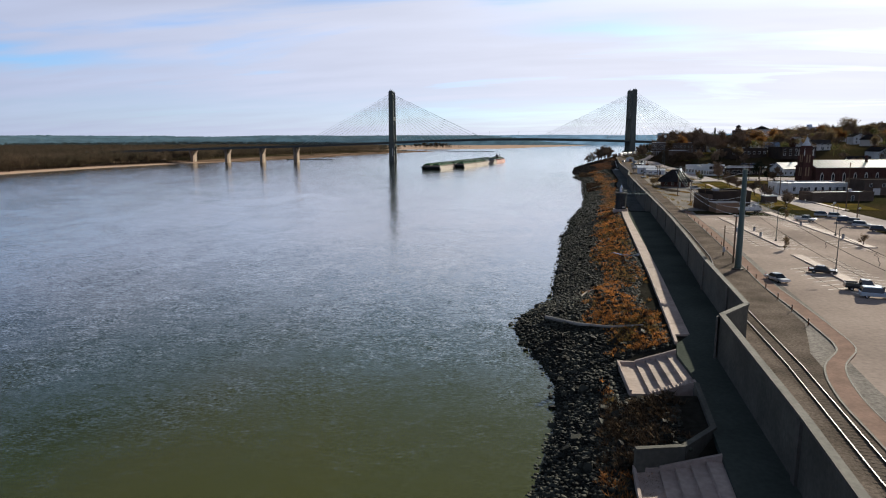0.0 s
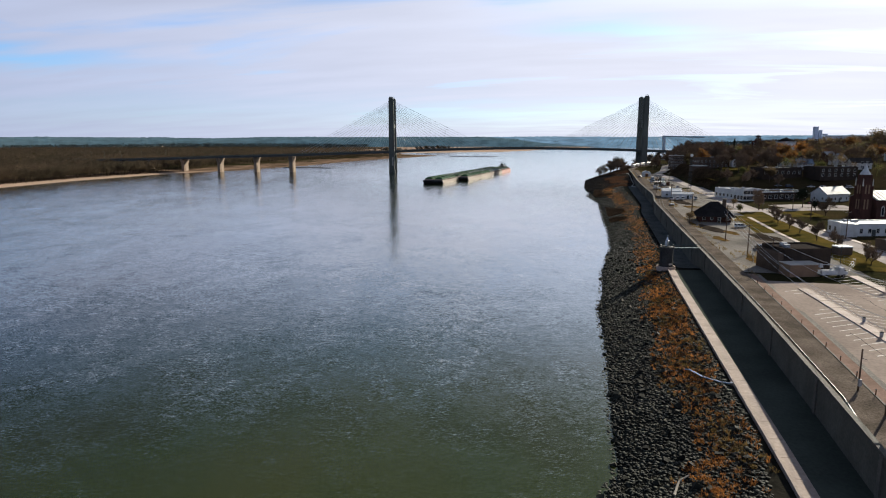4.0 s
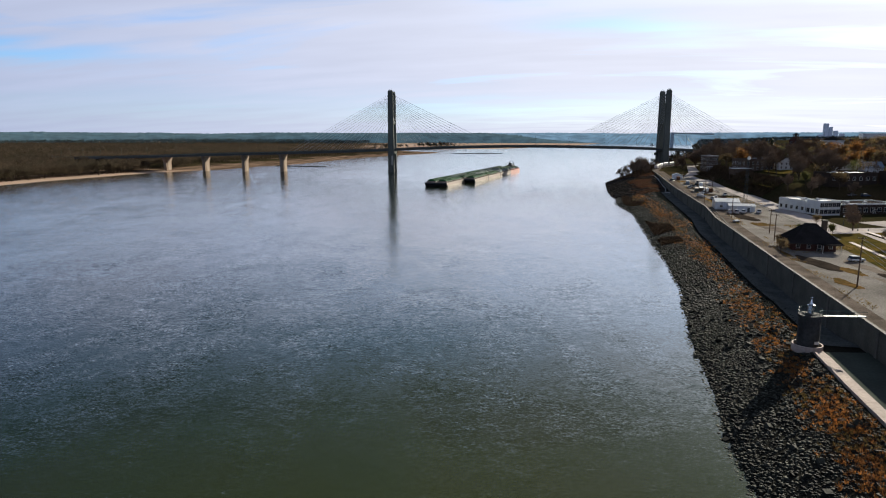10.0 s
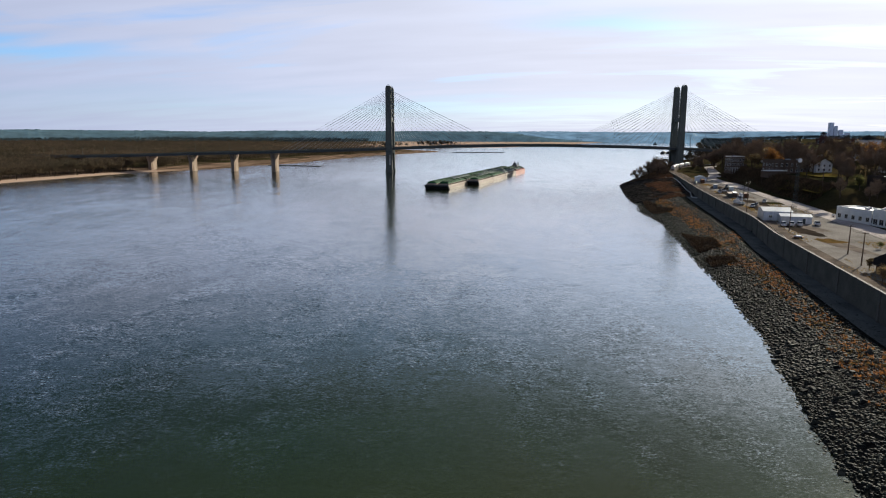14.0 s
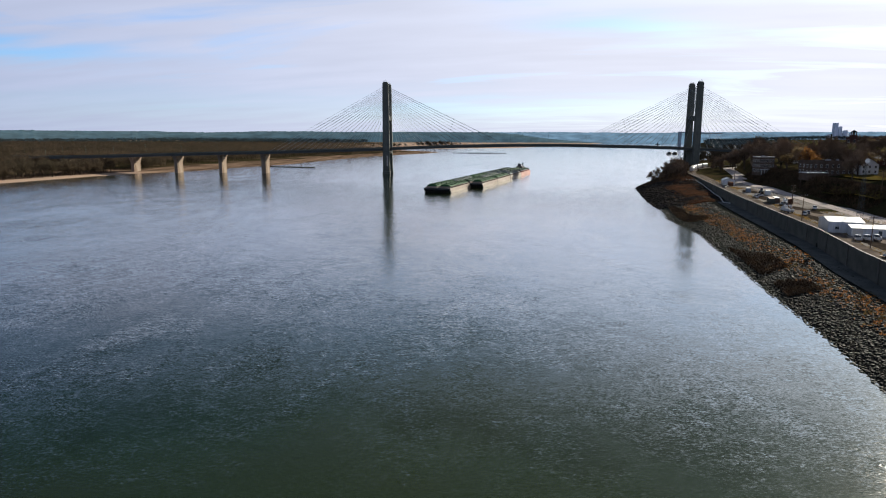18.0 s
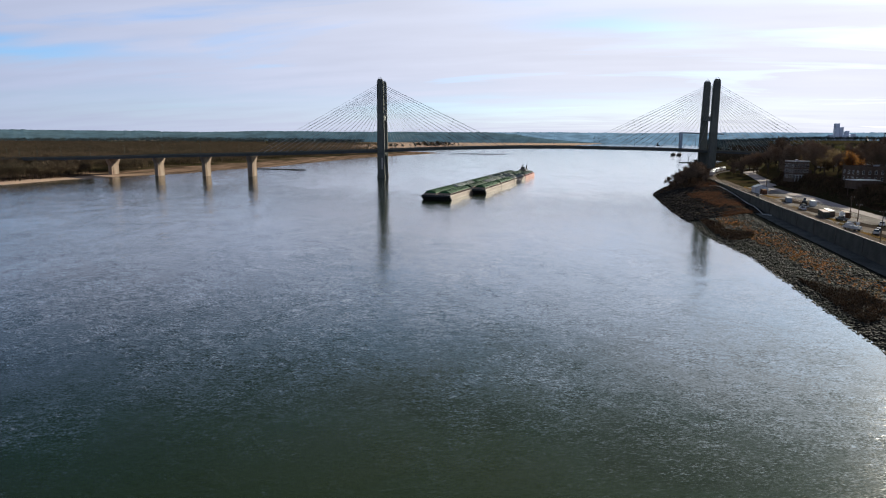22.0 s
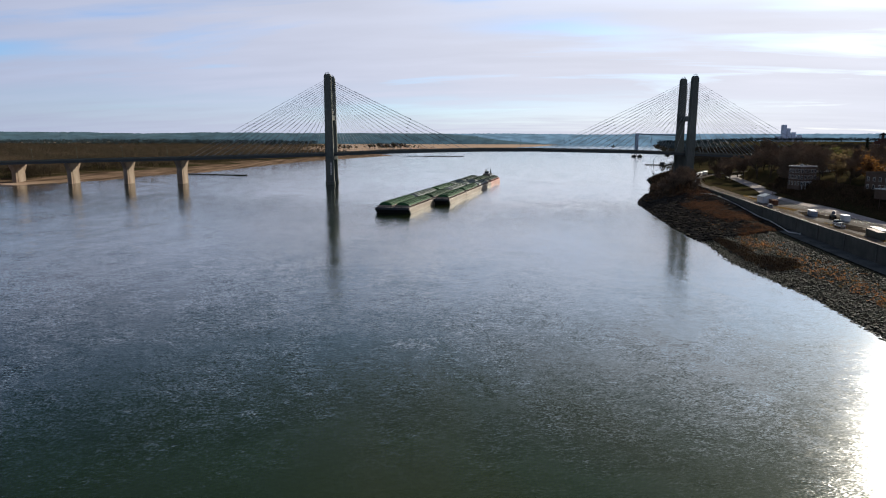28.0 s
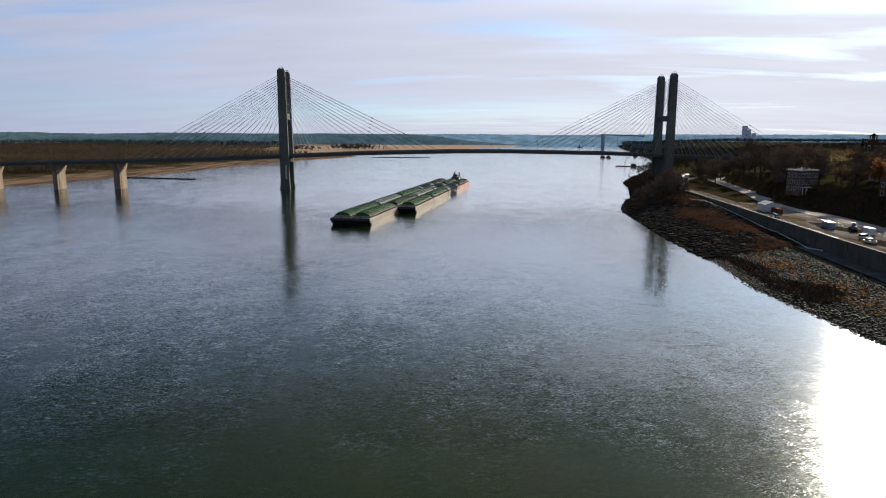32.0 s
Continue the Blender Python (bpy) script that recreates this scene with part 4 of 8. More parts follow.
# ---------------- river bank ----------------
strip("gravel_apron", [(wall_x(y) - 3.3, y) for y in range(-700, -180, 4)], 3.32, 0.22, M_APRON, "grey gravel apron along the foot of the flood wall", z=lambda x, y: bank(x, y))
WALK_EDGE = [(92, -1020), (112, -950), (125, -907), (130.6, -893), (133, -881), (136, -869), (136.7, -859), (138, -855), (146, -815), (154, -773), (164, -720), (167.4, -704)]


def make_walkway():
    bm = bmesh.new()
    ys = [y for y in range(-1020, -700, 4)]
    lo, hi, cl, ch = [], [], [], []
    for y in ys:
        e, w = along(WALK_EDGE, y), wall_x(y)
        lo.append(bm.verts.new((e + 2.3 * smooth01(-857, -852, y), y, 5.50))), hi.append(bm.verts.new((w + 0.1, y, 5.50)))
    for i in range(len(ys) - 1):
        bm.faces.new((lo[i], hi[i], hi[i + 1], lo[i + 1]))
    res = bmesh.ops.extrude_face_region(bm, geom=list(bm.faces))
    bmesh.ops.translate(bm, vec=(0, 0, -0.6), verts=[v for v in res["geom"] if isinstance(v, bmesh.types.BMVert)])
    walkway = tagged(part("river_walk", bm, M_WALK_SHADE), "river walk, flood wall's shade painted into its dark colour", "walkway", kind="structure")
    # pale slabs paint in the sunlit strip beside the shade-coloured walk
    for y in np.arange(-852, -706, 5.0):
        a, b = float(y) + 0.03, float(y) + 4.97
        bm = bmesh.new()
        prism(bm, [(along(WALK_EDGE, a) + 0.35, a), (along(WALK_EDGE, a) + 2.32, a), (along(WALK_EDGE, b) + 2.32, b), (along(WALK_EDGE, b) + 0.35, b)], 2, 4.8, 5.53)
        part("slab", bm, M_CONC_L, walkway, "pale pinkish concrete slab of the sunlit strip")
    for y in np.arange(-856, -703, 8.0):
        a, b = float(y) + 0.02, min(float(y) + 7.98, -703)
        bm = bmesh.new()
        prism(bm, [(along(WALK_EDGE, a), a), (along(WALK_EDGE, a) + 0.36, a), (along(WALK_EDGE, b) + 0.36, b), (along(WALK_EDGE, b), b)], 2, 3.6, 5.86 - 0.02 * (int(y) % 3))
        part("parapet", bm, M_CONC_L, walkway, "low pale concrete parapet")
    # planting parapets: darker concrete stands in for their shade
    bm = bmesh.new()
    for (xa, ya), (xb, yb) in zip([(135.6, -869.5), (133.4, -880), (129.6, -883.6)], [(133.4, -880), (129.6, -883.6), (125.4, -884.2)]):
        d = Vector((xb - xa, yb - ya)).normalized()
        n = Vector((d.y, -d.x)) * 0.25
        prism(bm, [(xa - n.x, ya - n.y), (xb - n.x, yb - n.y), (xb + n.x, yb + n.y), (xa + n.x, ya + n.y)], 2, 3.0, 5.72)
    part("parapet", bm, M_CONC, walkway, "low concrete parapet round the planting")


make_walkway()


def stair(m, label):
    s = thing("river_stairs", m, label, "stairs", "amphitheatre stairs")
    for k in range(4):
        h = 5.5 - 0.4 * (k + 1)
        part("step", boxm(-1.2 * (k + 1), -5.0, 1.2, -1.2 * k + 0.02, 4.6, h), M_CONC_L, s)
        for n in range(2):
            part("half_step", boxm(-1.2 * k - 0.4 * (n + 1), -4.95, h, -1.2 * k, -4.2, h + 0.4 - 0.133 * (n + 1)), M_CONC_L, s)
    bm = bmesh.new()
    prism(bm, [(0, 1.2), (0, 5.75), (-4.8, 4.15), (-4.8, 1.2)], 1, 4.6, 4.9)
    part("cheek_wall", bm, M_CONC_L, s)
    part("landing", boxm(-6.7, -4.6, 1.0, -4.8, 4.6, 3.6), M_CONC_L, s, "pale lower landing")
    part("outer_curb", boxm(-6.95, -4.6, 1.0, -6.7, 4.9, 4.0), M_CONC_L, s)
    part("end_curb", boxm(-6.7, 4.6, 1.0, -4.8, 4.9, 4.0), M_CONC_L, s)


stair(pose(136.5, -863.6, 0, 0, 0, -5), "pale concrete terraced stairs down the rock bank")
stair(pose(131.4, -889.8, 0, 0, 0, -9), "concrete terraced stairs shaded by the flood wall")


def rock_shapes(n, rng):
    """Rough blocks: 8 corners pushed about, 12 triangles."""
    c = np.array([(x, y, z) for z in (-1, 1) for y in (-1, 1) for x in (-1, 1)], float)
    F = np.array([(0, 2, 3), (0, 3, 1), (4, 5, 7), (4, 7, 6), (0, 1, 5), (0, 5, 4), (2, 6, 7), (2, 7, 3), (0, 4, 6), (0, 6, 2), (1, 3, 7), (1, 7, 5)])
    return [c * (0.55 + 0.4 * rng.random((8, 3))) for _ in range(n)], F


def scatter(name, places, sizes, shapes, F, rng, material, parent=None, flat=0.7, label=""):
    n = len(places)
    a, k = rng.random(n) * math.tau, rng.integers(0, len(shapes), n)
    S = np.array(shapes)[k] * sizes[:, None, None]
    S[:, :, 2] *= flat
    ca, sa = np.cos(a)[:, None], np.sin(a)[:, None]
    X, Y = S[:, :, 0] * ca - S[:, :, 1] * sa, S[:, :, 0] * sa + S[:, :, 1] * ca
    V = np.stack([X, Y, S[:, :, 2]], -1) + places[:, None, :]
    FF = F[None] + (np.arange(n) * S.shape[1])[:, None, None]
    return raw(name, V.reshape(-1, 3), FF.reshape(-1, F.shape[1]), material, parent, label)


def bank_points(n, y0, y1, t0, t1, rng, power=1.0):
    out = []
    for _ in range(n):
        y = y0 + (y1 - y0) * rng.random() ** power
        a, w = along(SHORE, y), wall_x(y)
        out.append((a + (t0 + (t1 - t0) * rng.random()) * (w - a), y))
    return out


def make_rocks():
    rng = np.random.default_rng(3)
    shapes, F = rock_shapes(14, rng)
    riprap = thing("riprap_bank", pose(0, 0, 0), "steep bank of dark broken riprap rock", "rocks", kind="structure")
    for name, n, y0, y1, s0, s1, flat, t1, pw in (("rocks_north", 80000, -960, -640, 0.07, 0.29, 0.75, 0.66, 1.35), ("rocks_middle", 36000, -660, -330, 0.12, 0.42, 0.7, 0.70, 1.0), ("scree_middle", 26000, -690, -250, 0.12, 0.34, 0.6, 0.97, 1.0),
                                              ("rocks_south", 22000, -345, -110, 0.22, 1.7, 0.30, 0.97, 1.0)):
        P, S = [], []
        for x, y in bank_points(n, y0, y1, 0.62 if "scree" in name else -0.03, t1, rng, pw):
            big = rng.random() ** 2.2
            s = s0 + (s1 - s0) * big
            P.append((x, y, bank(x, y) + 0.12 * s)), S.append(s)
        ob = scatter(name, np.array(P), np.array(S), shapes, F, rng, M_SCREE if "scree" in name else M_LEDGE if "south" in name else M_ROCK, None, flat)
        tagged(ob, "grey crushed stone on the upper bank" if "scree" in name else "loose dark broken rocks covering the bank", "rocks", kind="stuff")
    # single larger blocks near the water
    meshes = []
    for k, v in enumerate(shapes[:6]):
        me = bpy.data.meshes.new("rock")
        me.from_pydata([tuple(q) for q in v], [], [tuple(int(i) for i in f) for f in F])
        me.materials.append(M_ROCK)
        meshes.append(me)
    for x, y in bank_points(280, -930, -640, -0.02, 0.6, rng, 1.1):
        ob = new("rock", meshes[rng.integers(0, 6)])
        ob.parent = riprap
        s = 0.3 + 0.35 * rng.random()
        ob.matrix_local = Matrix.Translation((x, y, bank(x, y) + 0.1)) @ pose(0, 0, 0, *(rng.random(3) * 60 - 30)) @ Matrix.Diagonal((s, s, s * 0.8, 1))


make_rocks()


def tufts(name, places, h, rng, material, blades=12, spread=0.7, label=""):
    V, F = [], []
    P = np.asarray(places, float)
    n = len(P)
    for b in range(blades):
        a, lean = rng.random(n) * math.tau, spread * (0.3 + rng.random(n))
        hh = h * (0.5 + 0.8 * rng.random(n))
        w = 0.035 * h + 0.03 * h * rng.random(n)
        root = P + np.stack([np.cos(a) * 0.25 * h * rng.random(n), np.sin(a) * 0.25 * h * rng.random(n), -0.05 * np.ones(n)], -1)
        side = np.stack([-np.sin(a) * w, np.cos(a) * w, np.zeros(n)], -1)
        tip = root + np.stack([np.cos(a) * lean * hh, np.sin(a) * lean * hh, hh], -1)
        mid = root + (tip - root) * 0.55
        V.append(np.stack([root, mid + side, tip, mid - side], 1))
    V = np.concatenate(V).reshape(-1, 3)
    F = np.arange(len(V)).reshape(-1, 4)
    return tagged(raw(name, V, F, material), label, "brush", kind="stuff")


def make_brush():
    rng = np.random.default_rng(8)
    lots = {"O": [], "D": [], "Y": []}
    for y0, y1, n in ((-960, -690, 17000), (-690, -330, 16000), (-330, -110, 15000)):
        for x, y in bank_points(n, y0, y1, 0.28, 0.9, rng):
            a, w = along(SHORE, y), wall_x(y)
            t = (x - a) / (w - a)
            mid = 0.49 if y < -690 else 0.5 if y < -500 else 0.42 + 0.15 * smooth01(-330, -130, y)
            q = noise.noise(Vector((x * 0.09, y * 0.045, 1.7))) + 0.5 * noise.noise(Vector((x * 0.35, y * 0.2, 5)))
            if 0.75 * q + 0.46 + 0.9 * (rng.random() - 0.5) < abs(t - mid) * (4.4 if y < -330 else 2.6):
                continue
            if y < -700 and (x > along(WALK_EDGE, y) - 0.7 or (-902 < y < -855 and x > 127.5 and not -882 < y < -871)):
                continue
            if y > -690 and rng.random() < 0.45:
                continue
            k = 0.6 * noise.noise(Vector((x * 0.2, y * 0.12, 9))) + 0.8 * (rng.random() - 0.4)
            south = smooth01(-420, -300, y)
            # planting between the stairs: wall's shadow put in by choosing dark scrub
            if -884 < y < -869:
                k = -0.1
            lots["O" if k > 0.04 + 0.2 * south else "D" if k > -0.2 or south > 0.5 else "Y"].append((x, y, bank(x, y)))
    red, low = [], []
    for x, y in bank_points(7500, -350, -120, 0.38, 0.97, rng):
        a, w = along(SHORE, y), wall_x(y)
        t = (x - a) / (w - a)
        q = noise.noise(Vector((x * 0.05, y * 0.03, 2.2))) + 0.4 * noise.noise(Vector((x * 0.2, y * 0.15, 6)))
        if q + 0.25 + 0.9 * (rng.random() - 0.5) > abs(t - 0.66 - 0.1 * smooth01(-300, -180, y)) * 3.2:
            (red if q + 0.7 * (rng.random() - 0.5) > 0.0 else low).append((x, y, bank(x, y)))
    for x, y in bank_points(5000, -560, -330, 0.1, 0.42, rng):
        if noise.noise(Vector((x * 0.05, y * 0.03, 8))) > 0.18:
            low.append((x, y, bank(x, y)))
    tufts("brush_red", red, 1.15, rng, M_BRUSH_R, 16, 0.9, label="red-brown bare scrub above the ledges")
    tufts("brush_low", low, 0.9, rng, M_BRUSH_D, 14, 0.9, label="dark low scrub among the rocks")
    tufts("brush_rusty", lots["O"], 0.5, rng, M_BRUSH_O, 20, 1.1, label="rusty orange dead brush on the bank")
    tufts("brush_dark", lots["D"], 0.55, rng, M_BRUSH_D, 20, 1.1, label="dark brown scrub on the bank")
    tufts("brush_straw", lots["Y"], 0.5, rng, M_BRUSH_Y, 22, 0.9, label="straw-coloured dry grass on the bank")


make_brush()


def log_thing(pts, r, label):
    t = thing("driftwood_log", Matrix.Translation(pts[0]), label, "driftwood")
    o = Vector(pts[0])
    bm = bmesh.new()
    q = [Vector(p) - o for p in pts]
    for i in range(len(q) - 1):
        rod(bm, q[i], q[i + 1], r * (1 - 0.22 * i), r * (1 - 0.22 * (i + 1)), 8)
    part("trunk", bm, mat("bleached_wood", (0.36, 0.33, 0.29), (0.25, 0.23, 0.2), rough=0.9, fine=6, var=0.25, stretch=(1, 1, 4)), t)
    part("root", rodm(q[0], q[0] + Vector((-0.9, 0.5, 0.5)), r * 0.8, r * 0.2, 6), M_BARK, t)
    part("branch", rodm(q[1], q[1] + Vector((0.4, 1.6, 0.4)), r * 0.35, 0.03, 5), M_BARK, t)


def on_bank(x, y, dz=0.0):
    return (x, y, bank(x, y) + dz)


log_thing([on_bank(124.5, -832, 0.4), on_bank(128.5, -839, 0.3), on_bank(132.5, -844, 0.3), on_bank(136.4, -846.5, 0.3)], 0.34, "long bleached driftwood trunk lying across the rocks")
log_thing([on_bank(132, -822, 0.3), on_bank(133.5, -819, 0.3), on_bank(135, -818, 0.3)], 0.16, "short bleached driftwood stick on the rocks")


def bent_pipe(pts, r, material, name, label, cat):
    t = thing(name, Matrix.Translation(pts[0]), label, cat)
    bm = bmesh.new()
    sweep(bm, [Vector(p) - Vector(pts[0]) for p in pts], r, 6)
    part("pipe", bm, material, t)
    part("end_collar", rodm((0, 0, -r * 1.5), (0, 0, r * 1.5), r * 1.4, r * 1.4, 8), material, t)


bent_pipe([(149.6, -794, 5.75), (148.6, -792, 5.2), (147.0, -789, 4.9), (146.3, -785, 4.6), (145.8, -784, 4.3)], 0.16, M_CHROME, "drain_hose", "pale bent hose lying over the parapet", "hose")
hand = [(247.4, -357), (245.5, -352), (249.5, -340), (256.6, -317), (258, -306), (260, -297), (266, -268), (272, -240), (276.5, -215), (274.5, -199)]
bent_pipe([on_bank(x, y, 0.55) for x, y in hand], 0.22, M_WHITE, "pipe_rail", "long white pipe lying along the bank below the wall", "pipe")


def gauge_tower():
    g = thing("gauge_tower", pose(167.6, -701.5, 5.4), "dark round water gauge tower with a metal finial", "gauge tower")
    bm = bmesh.new()
    lathe(bm, [(-2.5, 2.1), (0, 2.1), (0.2, 1.95), (6.2, 1.9), (6.2, 2.15), (6.7, 2.15), (6.7, 1.6), (6.9, 1.2)], 16)
    part("shaft", bm, mat("dark_gauge_concrete", (0.05, 0.05, 0.048), rough=0.75, scale=0.4, fine=2, var=0.35), g)
    bm = bmesh.new()
    for k in range(10):
        a = k * math.tau / 10
        rod(bm, (2.0 * math.cos(a), 2.0 * math.sin(a), 6.7), (2.0 * math.cos(a), 2.0 * math.sin(a), 7.8), 0.04)
        b = (k + 1) * math.tau / 10
        for z in (7.2, 7.8):
            rod(bm, (2.0 * math.cos(a), 2.0 * math.sin(a), z), (2.0 * math.cos(b), 2.0 * math.sin(b), z), 0.035)
    part("railing", bm, M_POLEG, g)
    bm = bmesh.new()
    lathe(bm, [(6.9, 0.55), (8.4, 0.55), (8.5, 0.7), (8.7, 0.3), (9.6, 0.12), (9.9, 0.25), (10.1, 0.05)], 10)
    part("finial", bm, M_CHROME, g, "bright metal gauge housing")
    part("plate", boxm(0.2, -2.06, 1.4, 1.0, -1.9, 1.9), M_TRIM, g)
    bm = bmesh.new()
    box(bm, 0, -0.5, 6.3, 10.2, 0.5, 6.42)
    for y in (-0.48, 0.48):
        rod(bm, (1.5, y, 7.3), (10.2, y, 7.3), 0.04)
        for k in range(6):
            rod(bm, (1.6 + 1.7 * k, y, 6.4), (1.6 + 1.7 * k, y, 7.3), 0.03)
    part("footbridge", bm, M_POLEG, g, "thin steel footbridge to the wall")
    bm = bmesh.new()
    lathe(bm, [(-1.0, 2.7), (0.9, 2.7), (0.9, 2.4), (-1.0, 2.4)], 20)
    part("ring_curb", bm, M_CONC_L, g)


gauge_tower()

# ---------------- trees ----------------
def grow(seed, h, spread, levels=4, twig=0.05, lean=0.1, first=0.3, kids=(3, 4)):
    """Limbs of a tree as (start, end, r0, r1, level)."""
    r = random.Random(seed)
    limbs = []

    def go(p, d, length, rad, lv):
        q = p + d * length
        limbs.append((p, q, rad, rad * 0.62, lv))
        if lv >= levels:
            return
        for k in range(r.randint(*kids) + (1 if lv == 0 else 0)):
            t = 1.0 if k == 0 else r.uniform(0.35 if lv == 0 else 0.3, 0.95)
            axis = Vector((r.uniform(-1, 1), r.uniform(-1, 1), r.uniform(-0.25, 0.5))).normalized()
            nd = (d * (1.0 if k == 0 else 0.75) + axis * spread * (0.45 if k == 0 else 1.0) + Vector((0, 0, 0.18))).normalized()
            go(p + (q - p) * t, nd, length * r.uniform(0.6, 0.8), max(rad * (0.6 if k == 0 else 0.42), twig * 0.5), lv + 1)
    go(Vector((0, 0, -0.3)), Vector((r.uniform(-lean, lean), r.uniform(-lean, lean), 1)).normalized(), h * first, h * 0.022 + 0.05, 0)
    top = max(q.z for _, q, *_ in limbs)
    f = h / top
    return [(p * f, q * f, a, b, lv) for p, q, a, b, lv in limbs]


def limb_mesh(limbs, upto, n=5):
    bm = bmesh.new()
    for p, q, a, b, lv in limbs:
        if lv <= upto:
            rod(bm, p, q, a, b, n if lv < 2 else 3, caps=False)
    return bm


def twig_arrays(limbs, start, rng, per=6, length=1.0, width=0.05):
    """Thin blades standing off the outer limbs."""
    V = []
    for p, q, a, b, lv in limbs:
        if lv < start:
            continue
        for _ in range(per):
            t = rng.random()
            o = np.array(p) + t * (np.array(q) - np.array(p))
            d = rng.normal(size=3) + np.array([0, 0, 0.4])
            d /= np.linalg.norm(d)
            s = np.cross(d, rng.normal(size=3))
            s /= np.linalg.norm(s) + 1e-6
            e = o + d * length * (0.5 + rng.random())
            V += [o - s * width, o + s * width, e]
    V = np.array(V)
    return V, np.arange(len(V)).reshape(-1, 3)


def leaf_arrays(limbs, start, rng, per=10, size=0.3, spread=0.7, rest=None):
    V = []
    for p, q, a, b, lv in limbs:
        if lv < start:
            continue
        p, q = np.array(p), np.array(q)
        for _ in range(per):
            o = p + rng.random() * (q - p) + rng.normal(size=3) * spread * np.array([1, 1, 0.7])
            u, w = rng.normal(size=3), rng.normal(size=3)
            u /= np.linalg.norm(u)
            w -= u * (u @ w)
            w /= np.linalg.norm(w) + 1e-6
            s = size * (0.6 + 0.8 * rng.random())
            V += [o - u * s, o - w * s * 0.7, o + u * s, o + w * s * 0.7]
    V = np.array(V)
    return V, np.arange(len(V)).reshape(-1, 4)


TREE_KINDS = {}


def tree_kind(key, h, spread, leaf, label, per, size, seeds, levels=4, twigs=5, fuzz=0.7):
    made = []
    for s in seeds:
        rng = np.random.default_rng(s)
        t = thing("tree", pose(0, 0, -60), label, "tree")
        limbs = grow(s, h, spread, levels)
        part("trunk", limb_mesh(limbs, 3), M_BARK, t)
        V, F, ids = np.zeros((0, 3)), np.zeros((0, 3), int), []
        if leaf:
            V, Q = leaf_arrays(limbs, levels - 1, rng, per, size, fuzz)
            F = np.concatenate([Q[:, [0, 1, 2]], Q[:, [0, 2, 3]]])
            ids = [0] * len(F)
        if twigs:
            V2, F2 = twig_arrays(limbs, levels - 1, rng, twigs, h * 0.085, 0.034)
            V, F, ids = np.concatenate([V, V2]), np.concatenate([F, F2 + len(V)]), ids + [1] * len(F2)
        raw("crown", V, F, [leaf or M_TWIG, M_TWIG], t, ids=ids)
        made.append(t)
    TREE_KINDS[key] = made


tree_kind("bare", 12, 0.75, None, "bare brown deciduous tree with fine twigs", 0, 0, (11, 12, 13), 5, 9)
tree_kind("orange", 12, 0.7, M_LEAF_O, "autumn tree with thinning orange leaves", 5, 0.30, (21, 22), 4, 2, 0.75)
tree_kind("brown", 13, 0.7, M_LEAF_B, "autumn tree with dull brown leaves", 5, 0.30, (31, 32), 4, 2, 0.8)
tree_kind("green", 11, 0.7, M_LEAF_G, "tree still holding dull olive leaves", 6, 0.30, (41, 42), 4, 1, 0.75)
tree_kind("magnolia", 11, 0.5, M_LEAF_D, "dense dark evergreen broadleaf tree", 14, 0.26, (51,), 4, 0, 0.7)
tree_kind("red", 9, 0.7, M_LEAF_R, "small maple with deep red leaves", 7, 0.26, (61,), 4, 1, 0.6)
tree_kind("small", 5.5, 0.9, M_LEAF_B, "small street tree with sparse brown twigs", 2, 0.14, (71, 72), 4, 5, 0.3)


def conifer():
    rng = np.random.default_rng(5)
    t = thing("conifer", pose(0, 0, -60), "tall dark narrow spruce standing over the roofs", "tree")
    part("trunk", rodm((0, 0, -0.3), (0, 0, 17), 0.28, 0.05, 6), M_BARK, t)
    V = []
    for _ in range(1500):
        z = 1.5 + 15.8 * rng.random()
        rad = 2.7 * (1 - z / 17.6) * (0.35 + 0.65 * rng.random())
        a = rng.random() * math.tau
        o = np.array([rad * math.cos(a), rad * math.sin(a), z])
        d = np.array([math.cos(a), math.sin(a), -0.45]) * (0.5 + 0.4 * rng.random())
        s = np.array([-math.sin(a), math.cos(a), 0]) * 0.22
        V += [o - s, o + s, o + d]
    raw("crown", V, np.arange(len(V)).reshape(-1, 3), M_LEAF_D, t)
    TREE_KINDS["conifer"] = [t]


conifer()
tree_rng = random.Random(17)


def plant(key, x, y, s=1.0, z=None, label="", group=""):
    src = tree_rng.choice(TREE_KINDS[key])
    k = s * tree_rng.uniform(0.9, 1.1)
    ob = copy_thing(src, Matrix.Identity(4)) if src.get("used") else src
    src["used"] = 1
    ob.matrix_basis = Matrix.Translation((x, y, town(x, y) if z is None else z)) @ pose(0, 0, 0, 0, 0, tree_rng.uniform(0, 360)) @ Matrix.Diagonal((k, k, k * tree_rng.uniform(0.92, 1.08), 1))
    if label:
        ob["label"] = label
    if group:
        ob["group"] = group
    return ob


